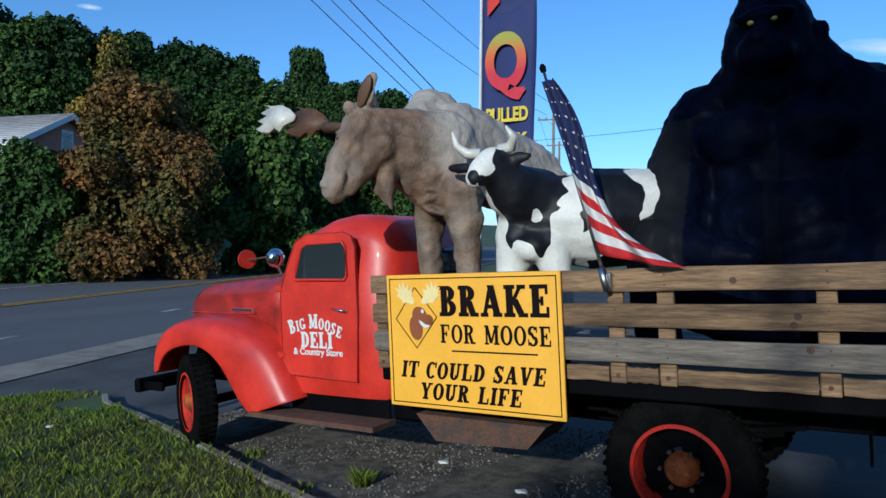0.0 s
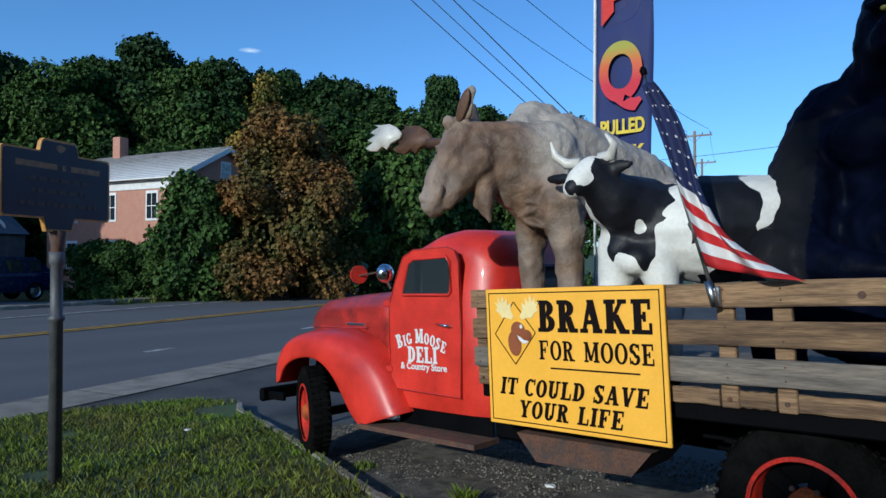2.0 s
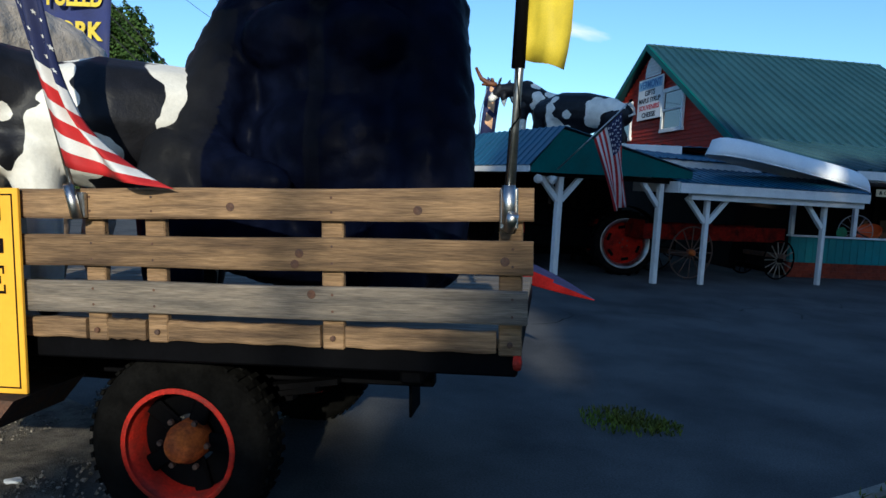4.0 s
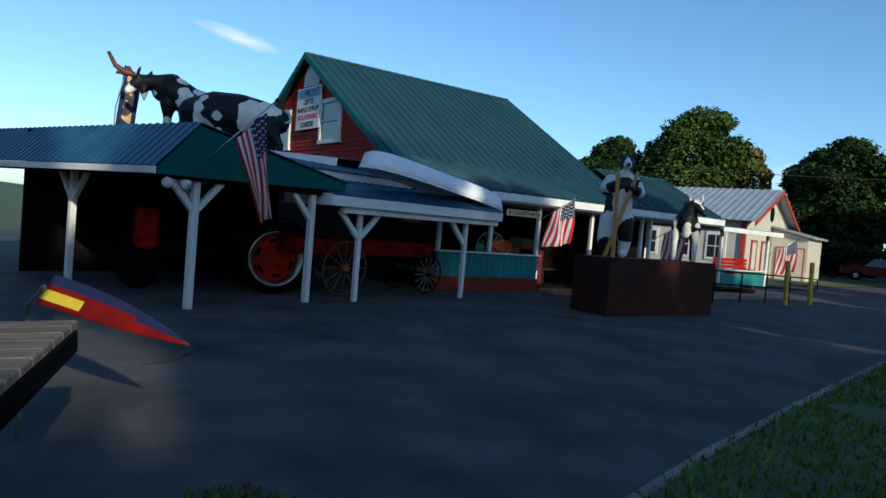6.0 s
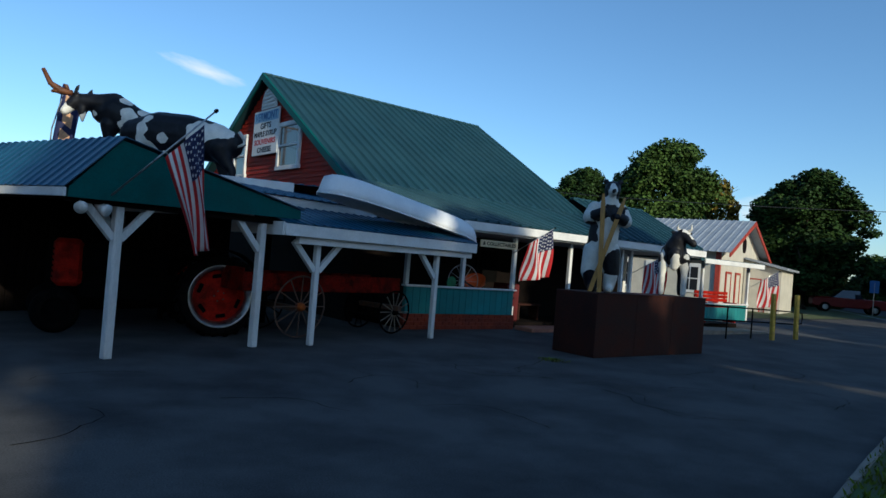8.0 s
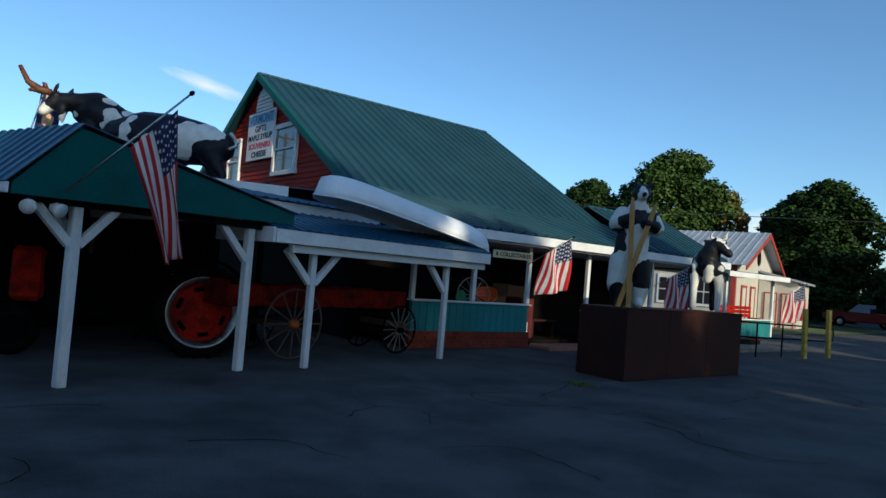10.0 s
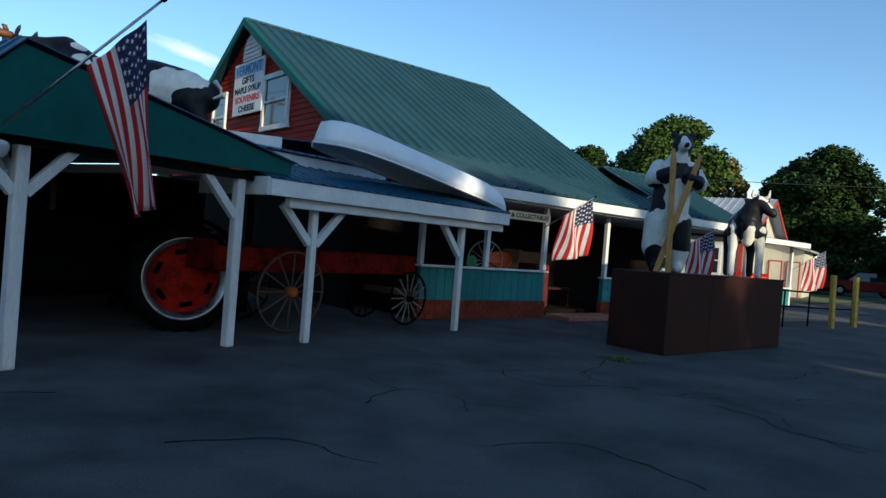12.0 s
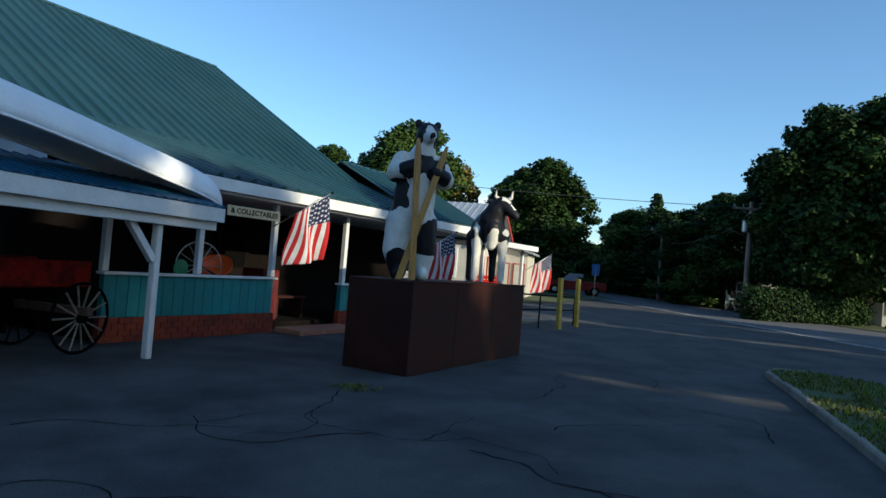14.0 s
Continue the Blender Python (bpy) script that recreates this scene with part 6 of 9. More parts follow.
# roof statues: a moose, and a cow in front of it
RS = frame_xy((1.3, 20.6, 0), (0.875, -0.484, 0), (0.484, 0.875, 0))
statue("roof_moose_statue", RS, "black and white painted moose statue walking on roof", "statue",
       [[(0.95, 0.3, 4.85, 0.34), (1.25, 0.4, 4.88, 0.46), (1.7, 0.5, 4.62, 0.44), (2.3, 0.6, 4.5, 0.4)], [(1.2, 0.35, 5.1, 0.3), (0.9, 0.2, 5.05, 0.27), (0.6, 0.05, 5.06, 0.22), (0.36, -0.05, 5.06, 0.19)],
        [(0.34, -0.08, 5.02, 0.18), (0.22, -0.16, 4.84, 0.14), (0.16, -0.2, 4.74, 0.125)], [(0.55, -0.05, 4.85, 0.14), (0.58, -0.08, 4.66, 0.09), (0.6, -0.08, 4.52, 0.045)],
        [(1.2, 0.2, 4.5, 0.25), (1.2, 0.2, 4.1, 0.13), (1.2, 0.2, 3.0, 0.1)], [(1.5, 0.6, 4.5, 0.25), (1.5, 0.6, 4.0, 0.13), (1.5, 0.6, 3.0, 0.1)], [(2.3, 0.4, 4.3, 0.3), (2.35, 0.4, 3.8, 0.13), (2.35, 0.4, 3.0, 0.1)]],
       [((0.46, -0.22, 5.31), (0.06, 0.05, 0.17), (0, 24, 0)), ((0.6, 0.12, 5.3), (0.06, 0.05, 0.15), (0, 30, 0))],
       0.035, patches(5.9, 0.9, 1.4, (((0.16, -0.2, 4.74), 0.21, -1), ((0.6, -0.1, 4.56), 0.16, -1), ((0.8, -0.05, 4.72), 0.14, -1), ((1.75, 0.1, 4.8), 0.2, -1), ((1.7, 0.1, 4.5), 0.16, -1), ((1.55, 0.3, 5.15), 0.18, -1), ((2.15, 0.3, 4.92), 0.2, -1), ((1.2, 0.1, 3.9), 0.2, -1))), [M_cow, M_orangeantler],
       (horns([([(0.32, -0.18, 5.22), (0.08, -0.28, 5.24), (-0.2, -0.36, 5.42), (-0.4, -0.42, 5.78)], [0.07, 0.1, 0.07, 0.05]), ([(0.08, -0.28, 5.24), (-0.1, -0.32, 5.24), (-0.16, -0.36, 5.2)], [0.09, 0.06, 0.03]), ([(0.2, -0.22, 5.26), (0.18, -0.26, 5.4), (0.14, -0.3, 5.42)], [0.07, 0.05, 0.02]), ([(0.3, 0.0, 5.2), (0.1, 0.3, 5.25), (-0.05, 0.5, 5.4)], [0.07, 0.09, 0.03])]),))
statue("roof_cow_statue", RS, "black and white painted cow statue on the roof edge", "statue",
       [[(2.35, -0.35, 4.2, 0.42), (3.0, -0.35, 4.22, 0.6), (3.8, -0.35, 4.2, 0.58), (4.5, -0.35, 4.12, 0.5), (4.88, -0.35, 4.08, 0.37)],
        [(2.35, -0.35, 4.05, 0.36), (2.2, -0.4, 3.7, 0.25), (2.15, -0.5, 3.45, 0.17)],
        [(4.75, -0.55, 3.95, 0.32), (4.95, -0.58, 3.62, 0.17), (5.14, -0.58, 3.4, 0.1), (5.1, -0.58, 3.05, 0.09)], [(4.6, -0.15, 3.95, 0.3), (4.6, -0.12, 3.6, 0.15), (4.78, -0.12, 3.05, 0.09)],
        [(2.75, -0.6, 3.9, 0.25), (2.75, -0.62, 3.5, 0.12), (2.75, -0.62, 3.05, 0.09)], [(2.6, -0.1, 3.9, 0.25), (2.6, -0.08, 3.5, 0.12), (2.6, -0.08, 3.05, 0.09)]],
       [((3.3, -0.35, 3.75), (0.9, 0.4, 0.3), (0, 0, 0))],
       0.035, patches(2.2, 1.4, 1.5, (((2.02, -0.65, 4.42), 0.12, -1), ((2.88, -0.85, 4.62), 0.16, -1), ((2.8, -0.9, 4.3), 0.17, -1), ((2.76, -0.85, 4.0), 0.17, -1), ((2.95, -0.8, 3.72), 0.24, -1), ((3.4, -0.9, 4.08), 0.13, -1), ((4.3, -0.8, 4.25), 0.34, -1), ((4.2, -0.8, 3.85), 0.24, -1), ((4.8, -0.6, 4.4), 0.32, -1), ((4.68, -0.85, 3.98), 0.2, 1), ((4.85, -0.8, 3.75), 0.16, 1), ((5.12, -0.6, 3.15), 0.15, -1), ((3.3, -0.4, 3.55), 0.4, -1))), [M_cow, M_horn],
       (horns([([(5.15, -0.4, 4.4), (5.3, -0.44, 4.25), (5.34, -0.45, 4.1), (5.18, -0.5, 4.02)], [0.05, 0.035, 0.05, 0.03])]),))

# ---- trees ----
def crown_mesh(name, lobes, count, size, material, seed, core=True):
    """Many small folded leaves clustered on the shells of uneven lobes."""
    rg_ = np.random.RandomState(seed)
    vols = np.array([r[0] * r[1] + r[1] * r[2] + r[0] * r[2] for _, r in lobes])
    pick = rg_.choice(len(lobes), count, p=vols / vols.sum())
    C = np.array([c for c, _ in lobes])[pick]
    R = np.array([r for _, r in lobes])[pick]
    d = rg_.normal(size=(count, 3))
    d /= np.linalg.norm(d, axis=1)[:, None]
    # twigs: clumps of leaves share a direction
    clump = rg_.normal(size=(count // 14 + 1, 3))
    clump /= np.linalg.norm(clump, axis=1)[:, None]
    d = d * 0.5 + clump[rg_.randint(0, len(clump), count)]
    d /= np.linalg.norm(d, axis=1)[:, None]
    rad = rg_.uniform(0.6, 1.0, count) ** 0.5 * (1 + 0.3 * np.sin(d[:, 0] * 9 + pick) * np.cos(d[:, 2] * 8 + d[:, 1] * 7))
    P = C + d * R * rad[:, None]
    n = d + rg_.normal(scale=0.7, size=(count, 3)) + np.array([0, 0, 0.35])
    n /= np.linalg.norm(n, axis=1)[:, None]
    a = np.cross(n, rg_.normal(size=(count, 3)))
    a /= np.linalg.norm(a, axis=1)[:, None]
    b = np.cross(n, a)
    s = size * rg_.uniform(0.6, 1.35, count)[:, None]
    V = np.stack([P - a * s * 0.5, P + b * s * 0.42 + n * s * 0.1, P + a * s * 0.6, P - b * s * 0.42 + n * s * 0.1], axis=1).reshape(-1, 3)
    F = np.arange(count * 4).reshape(-1, 4)
    me = bpy.data.meshes.new(name)
    me.from_pydata(V.tolist(), [], F.tolist())
    me.materials.append(material)
    return me


def trunk_mesh(height, r, limbs, seed):
    rg_ = random.Random(seed)
    bm = bmesh.new()
    pts = [(0, 0, -0.3)]
    for i in range(1, 6):
        pts.append((rg_.uniform(-0.12, 0.12) * i / 3, rg_.uniform(-0.12, 0.12) * i / 3, height * i / 5))
    tube(bm, pts, [r * 1.35, r, r * 0.85, r * 0.65, r * 0.4, r * 0.12], 9)
    for k in range(limbs):
        t = rg_.uniform(0.3, 0.8)
        i = int(t * 5)
        p = Vector(pts[i]).lerp(Vector(pts[min(5, i + 1)]), t * 5 - i)
        a = rg_.uniform(0, 6.28)
        l = height * rg_.uniform(0.2, 0.34)
        q = p + Vector((math.cos(a) * l * 0.55, math.sin(a) * l * 0.55, l * 0.5))
        e = p + Vector((math.cos(a) * l, math.sin(a) * l, l * 0.75))
        tube(bm, [p, q, e], [r * 0.4, r * 0.25, r * 0.06], 6)
    return bm


def round_lobes(h, rx, low, n, seed, taper=0.75):
    rg_ = random.Random(seed)
    out = [((0, 0, low + (h - low) * 0.45), (rx * 0.6, rx * 0.6, (h - low) * 0.4))]
    for k in range(n):
        t = rg_.uniform(0.05, 0.95)
        w = rx * (math.sin(math.pi * (0.12 + 0.8 * t ** taper)) ** 0.7)
        a = rg_.uniform(0, 6.28)
        r = rx * rg_.uniform(0.17, 0.38)
        o = max(0, w - r * 0.8) * rg_.uniform(0.7, 1.2)
        out.append(((math.cos(a) * o, math.sin(a) * o, low + (h - low) * t), (r, r, r * rg_.uniform(0.7, 1.0))))
    return out


def tree(x, y, label, crown, trunk, scale=(1, 1, 1), turn=0.0, group=""):
    ob = thing("tree", Matrix.Translation((x, y, ground_z(x, y) - 0.05)) @ Matrix.Rotation(turn, 4, "Z") @ Matrix.Diagonal((*scale, 1)), label, "tree", group)
    for nm, me in (("trunk", trunk), ("crown", crown)):
        c = new(nm, me)
        c.parent = ob
    return ob


def as_mesh(bm, material, name):
    me = bpy.data.meshes.new(name)
    for f in bm.faces:
        f.smooth = True
    bm.to_mesh(me)
    bm.free()
    me.materials.append(material)
    return me

TRUNK = as_mesh(trunk_mesh(11.5, 0.28, 9, 1), M_bark, "trunk")
TRUNK_THIN = as_mesh(trunk_mesh(12.5, 0.17, 6, 2), M_bark, "trunk")
TRUNK_BUSH = as_mesh(trunk_mesh(3.6, 0.14, 4, 5), M_bark, "trunk")
TRUNK_PINE = as_mesh(trunk_mesh(12.5, 0.13, 0, 3), M_bark, "trunk")
CROWN_A = crown_mesh("crown", round_lobes(14, 4.6, 2.2, 44, 1), 46000, 0.27, M_leafgreen, 1)
CROWN_B = crown_mesh("crown", round_lobes(14, 3.6, 2.5, 40, 5, 0.9), 40000, 0.27, M_leafdark, 2)
CROWN_C = crown_mesh("crown", round_lobes(14, 3.0, 3.0, 34, 9, 1.1), 16000, 0.25, M_leafyellow, 3)
CROWN_BROWN = crown_mesh("crown", round_lobes(11, 4.5, 0.6, 46, 12, 0.62), 52000, 0.25, M_leafbrown, 4)
CROWN_YEL = crown_mesh("crown", round_lobes(12, 4.2, 3.0, 22, 14), 16000, 0.36, M_leafyellow, 5)
CROWN_BUSH = crown_mesh("crown", round_lobes(6, 3.3, 0.0, 26, 21, 0.5), 20000, 0.26, M_leafgreen, 6)
CONE = [((0, 0, 1.5 + 0.8 * k), (2.6 - 0.145 * k * 1.1, 2.6 - 0.145 * k * 1.1, 0.5)) for k in range(15)]
CROWN_PINE = crown_mesh("crown", CONE, 15000, 0.34, M_leafdark, 7)
# wooded slope behind the houses
rt = random.Random(8)
WOODS = ((-65, -10, 16.5), (-71, -7, 18), (-67, -4, 17.5), (-69, 0, 18), (-72.6, 3.7, 19.7), (-66, 6.2, 17.7), (-69, 12.5, 20.7), (-64, 15.3, 19.5), (-67, 20, 21.4), (-63.5, 23.7, 23.2), (-58.6, 25, 20), (-55.5, 26.8, 20), (-56.4, 33, 20.9), (-51.8, 33, 19), (-48.3, 34.5, 18.9), (-47.8, 38.3, 18.7), (-43.4, 37.4, 16), (-43.2, 48.8, 17.5), (-37.7, 48, 15.9), (-36.3, 54, 15.8))
for i, (x, y, top) in enumerate(WOODS):
    h = top - ground_z(x, y)
    k = h / 14.0
    w = rt.uniform(0.85, 1.15)
    tree(x, y, "tall dark green deciduous tree on the slope", (CROWN_B, CROWN_A, CROWN_B)[i % 3], TRUNK, (k * w, k * w, k), rt.uniform(0, 6.28), "wooded slope")
for i in range(16):
    x, y = rt.uniform(-62, -52) , -22 + i * 3.6
    x -= (y - 5) * -0.28 if y > 15 else 0
    k = rt.uniform(0.7, 0.95)
    if y > 8:
        x = -58 + (y - 8) * 0.42
    tree(x - 3, y, "tall dark green deciduous tree on the slope", (CROWN_A, CROWN_B)[i % 2], TRUNK, (k * 1.1, k * 1.1, k), rt.uniform(0, 6.28), "wooded slope")
for i in range(12):
    x, y = -84 + rt.uniform(-6, 6), -45 + i * 11
    k = rt.uniform(1.0, 1.25)
    tree(x, y, "tall dark green deciduous tree on the slope", (CROWN_B, CROWN_A)[i % 2], TRUNK, (k * 1.2, k * 1.2, k), rt.uniform(0, 6.28), "wooded slope")
tree(-52.4, 28.2, "sparse tree with thin yellowing leaves", CROWN_C, TRUNK_THIN, (1.1, 1.1, 1.38), 0.5)
tree(-56, 29.5, "sparse tree with thin yellowing leaves", CROWN_C, TRUNK_THIN, (1.0, 1.0, 1.4), 2.0)
tree(-48.9, 48.9, "tall slender dark green tree", CROWN_B, TRUNK, (0.95, 0.95, 1.6), 1.2)
tree(-31.7, 18.4, "wide chestnut tree with browning autumn leaves", CROWN_BROWN, TRUNK, (0.98, 0.98, 1.0), 0.3)
tree(-34.8, 14.4, "bright green young tree beside the brick house", CROWN_BUSH, TRUNK_BUSH, (1.0, 1.0, 1.15), 1.0)
tree(-30.6, 27.2, "dense round dark green tree", CROWN_BUSH, TRUNK_BUSH, (1.35, 1.35, 1.5), 2.1)
tree(-33.0, 33.5, "dense round dark green tree", CROWN_BUSH, TRUNK_BUSH, (1.4, 1.4, 1.6), 0.1)
tree(-27.5, 37.5, "dense round dark green tree", CROWN_BUSH, TRUNK_BUSH, (1.2, 1.2, 1.1), 0.1)
for x, y, k in ((-40.5, 10.6, 0.62), (-41.5, 12.6, 0.6), (-38.0, 11.6, 0.6), (-36.0, 12.8, 0.5), (-36.5, 22, 0.5)):
    ob = tree(x, y, "dark green shrub by the brick house", CROWN_BUSH, TRUNK_BUSH, (k, k, k * 0.9), x)
# trees beyond the store and along the side street
tree(44.4, 49.5, "broad green tree turning yellow at one side", CROWN_A, TRUNK, (1.18, 1.18, 0.98), 0.4)
tree(38.5, 53.5, "broad dark green tree by the store", CROWN_B, TRUNK, (0.95, 0.95, 0.78), 1.4)
tree(48.6, 48.2, "green tree with yellow autumn leaves", CROWN_YEL, TRUNK_THIN, (0.72, 0.72, 0.85), 2.4)
tree(49.2, 38.3, "dense tall dark green tree", CROWN_B, TRUNK, (1.12, 1.12, 0.76), 0.9)
tree(53.0, 42.5, "dense tall dark green tree", CROWN_B, TRUNK, (1.2, 1.2, 0.72), 2.9)
tree(59.5, 46.5, "green roadside tree with some yellow leaves", CROWN_YEL, TRUNK_THIN, (0.8, 0.8, 0.62), 2.0)
for i, (x, y, k, w, c) in enumerate(((47.5, 17.2, 0.86, 1.0, CROWN_B), (52, 20.5, 0.72, 1.0, CROWN_B), (50, 14, 0.9, 1.1, CROWN_A), (55, 25, 0.6, 1.0, CROWN_B), (60, 29.5, 0.6, 1.1, CROWN_B), (66, 35, 0.6, 1.1, CROWN_B), (70.5, 42, 0.64, 1.0, CROWN_A), (74, 37, 0.6, 1.2, CROWN_B), (62, 22, 0.75, 1.3, CROWN_B), (80, 48, 0.7, 1.3, CROWN_B))):
    tree(x, y, "dark green tree beside the side street", c, TRUNK, (w, w, k), i * 1.7, "side street trees")
tree(68, 38.5, "dark pointed spruce behind the street", CROWN_PINE, TRUNK_PINE, (1.1, 1.1, 0.8), 0.3)
# unseen tall trees added on the far side of the side street to shade the lot
TRUNK_TALL = as_mesh(trunk_mesh(17.5, 0.32, 7, 8), M_bark, "trunk")
CROWN_HIGH = crown_mesh("crown", round_lobes(21, 4.2, 11.2, 40, 41), 36000, 0.34, M_leafgreen, 41)
for i, (x, y, k, w) in enumerate(((7.2, -24.5, 0.7, 0.85), (8.2, -26.5, 0.78, 0.42), (11.5, -23.5, 0.78, 0.9), (9.3, -25.0, 0.74, 0.5), (10.7, -27.5, 0.93, 0.5), (14.5, -21.5, 0.9, 0.62), (18.2, -19.0, 0.6, 0.8), (22.8, -18.0, 1.14, 0.9), (28.5, -15.5, 0.9, 0.8), (26.5, -22, 1.15, 1.0), (34, -9, 0.9, 0.9), (39, -3, 0.85, 0.9))):
    tree(x, y, "unseen tall tree added to shade the lot", (CROWN_A, CROWN_B)[i % 2], TRUNK, (w, w, k), i * 2.1, "roadside trees")
for i, (x, y, w) in enumerate(((11.2, -24.0, 0.9), (13.2, -27.0, 0.8))):
    tree(x, y, "unseen high crowned tree added to shade the lot", CROWN_HIGH, TRUNK_TALL, (w, w, 1.0), i * 1.9, "roadside trees")
tree(18.4, -26.8, "unseen high crowned tree added to shade the lot", CROWN_HIGH, TRUNK_TALL, (0.68, 0.68, 0.85), 0.5, "roadside trees")
# unseen slim crown, squeezed narrow to keep sun off the gorilla statue
tree(6.75, -24.6, "unseen slim tree added to shade the gorilla", CROWN_HIGH, TRUNK_TALL, (0.21, 0.21, 1.0), 1.5, "roadside trees")
# unseen trees added out of view to throw shade on the porch house
for i, (x, y, k) in enumerate(((-39, -15, 1.0), (-45, -13, 1.1), (-51, -15, 1.1), (-57, -16, 1.2), (-34, -19, 0.9), (-48, -21, 1.2))):
    tree(x, y, "unseen tall tree added to shade the porch house", (CROWN_A, CROWN_B)[i % 2], TRUNK, (1.1, 1.1, k), i * 1.3, "trees across the road")
for i, (x, y, k) in enumerate(((58, 46, 0.75), (63, 50, 0.8), (68, 53, 0.9), (56, 50, 0.7), (74, 50, 0.9), (57, 28, 0.5), (62, 31, 0.85), (66, 33, 0.8), (70, 38, 0.9), (75, 43, 0.9), (62, 26, 0.9), (80, 50, 1.0), (86, 56, 1.0))):
    tree(x, y, "dark green bush under the street trees", CROWN_BUSH, TRUNK_BUSH, (1.15, 1.15, k), i * 1.1, "street bushes")
# clipped hedge
hd = thing("hedge", Matrix.Translation((46.2, 17.2, 0)) @ pose(0, 0, 0, 0, 0, -20), "dark green clipped hedge by the street", "hedge")
me = crown_mesh("foliage", [((0.5 * k, 0, 0.8), (0.75, 1.0, 0.95)) for k in range(-8, 9)], 30000, 0.13, M_leafdark, 31)
o = new("foliage", me)
o.parent = hd
# rough verge at the far side of the main road
verts, faces = [], []
verge = strip(-16, -9.4, -30, 60)
blades(26000, -52, -26, -20, 45, 0.15, 0.5, strip(-13, -10.4, 14, 60), -0.06, 0.03)
me = bpy.data.meshes.new("tall_grass")
me.from_pydata(verts, [], faces)
me.materials.append(M_blade)
tagged(new("tall_grass", me), "long rough roadside grass", "grass", kind="stuff")

# ---- across the main road ----
A_ROAD = math.degrees(math.atan2(U_ROAD.y, U_ROAD.x)) - 90     # turn of the road from north
def window(parent, m, w, h, panes=2):
    ob = part("window", boxm((-w / 2 - 0.1, -0.06, -h / 2 - 0.12), (w / 2 + 0.1, 0.02, h / 2 + 0.16), bevel=0.01), M_trim, parent, "white sash window", m=m)
    for k in range(2):
        z0 = -h / 2 + k * h / 2
        for j in range(panes):
            x0 = -w / 2 + j * w / panes
            part("pane", boxm((x0 + 0.03, -0.075, z0 + 0.03), (x0 + w / panes - 0.03, -0.058, z0 + h / 2 - 0.03)), M_glass, ob)
    return ob


def face(x, y, z, turn):
    return pose(x, y, z, 0, 0, turn)

# brick house: local x along the gable front, y back from the road
BH = frame_xy((-40.5, 15.7, 0.25), U_ROAD, -N_ROAD)
house = thing("brick_house", BH, "two storey brick house with slate roof", "house")
W_, D_, EV, RG = 9.0, 13.0, 7.1, 9.7
part("wall", boxm((0, 0, -0.6), (0.3, D_, EV)), M_brickfar, house, "pale red brick side wall")
part("wall", boxm((W_ - 0.3, 0, -0.6), (W_, D_, EV)), M_brickfar, house)
bm = bmesh.new()
prism(bm, [(0.3, -0.6), (W_ - 0.3, -0.6), (W_ - 0.3, EV), (W_ / 2, RG - 0.2), (0.3, EV)], Matrix(((1, 0, 0, 0), (0, 0, 1, 0.0), (0, 1, 0, 0), (0, 0, 0, 1))), 0.3)
part("gable", bm, M_brickfar, house, "red brick gable front")
bm = bmesh.new()
prism(bm, [(0.3, -0.6), (W_ - 0.3, -0.6), (W_ - 0.3, EV), (W_ / 2, RG - 0.2), (0.3, EV)], Matrix(((1, 0, 0, 0), (0, 0, 1, D_ - 0.3), (0, 1, 0, 0), (0, 0, 0, 1))), 0.3)
part("gable", bm, M_brickfar, house)
for s in (0, 1):
    bm = bmesh.new()
    x0 = -0.55 if s == 0 else W_ + 0.55
    z0 = EV - 0.1
    rows = 16
    for r in range(rows):
        t0, t1 = r / rows, (r + 1) / rows
        p0 = Vector((x0 + (W_ / 2 - x0) * t0, 0, z0 + (RG - z0) * t0))
        p1 = Vector((x0 + (W_ / 2 - x0) * t1, 0, z0 + (RG - z0) * t1 + 0.0))
        y = -0.5 - 0.3 * (r % 2)
        while y < D_ + 0.5:
            a, b = max(y, -0.5), min(y + 0.6, D_ + 0.5)
            if b - a > 0.05:
                vs = [bm.verts.new(q) for q in ((p0.x, a + 0.01, p0.z + 0.06), (p0.x, b - 0.01, p0.z + 0.06), (p1.x, b - 0.01, p1.z + 0.02), (p1.x, a + 0.01, p1.z + 0.02))]
                bm.faces.new(vs if s else vs[::-1])
            y += 0.6
    sl = part("roof", bm, M_slate, house, "grey slate roof slope")
    bm = bmesh.new()
    loft(bm, [[Vector((x0, y, z0 - 0.05)), Vector((x0, y, z0 + 0.05)), Vector((W_ / 2, y, RG + 0.01)), Vector((W_ / 2, y, RG - 0.1))] for y in (-0.5, D_ + 0.5)])
    part("roof_deck", bm, M_trim, house, "white painted eaves and deck")
    bm = bmesh.new()
    loft(bm, [[Vector((x0, y, z0 - 0.35)), Vector((x0, y, z0 + 0.03)), Vector((W_ / 2, y, RG)), Vector((W_ / 2, y, RG - 0.38))] for y in (-0.56, -0.5)])
    part("rake_board", bm, M_trim, house, "white rake board")
part("frieze", boxm((-0.06, 0, EV - 0.75), (0.0, D_, EV - 0.1)), M_trim, house, "white frieze board")
part("chimney", boxm((W_ / 2 - 0.4, D_ - 2.6, RG - 0.6), (W_ / 2 + 0.4, D_ - 1.8, RG + 1.5), bevel=0.02), M_brickfar, house, "brick chimney")
for y in (2.2, 6.2, 10.2):
    for z in (5.2, 1.9):
        window(house, face(0.0, y, z, -90), 0.95, 1.75)
for x in (2.2, 6.8):
    for z in (5.2, 1.9):
        window(house, face(x, 0.0, z, 0), 0.95, 1.75)
window(house, face(W_ / 2, 0.0, 7.9, 0), 0.8, 1.1)

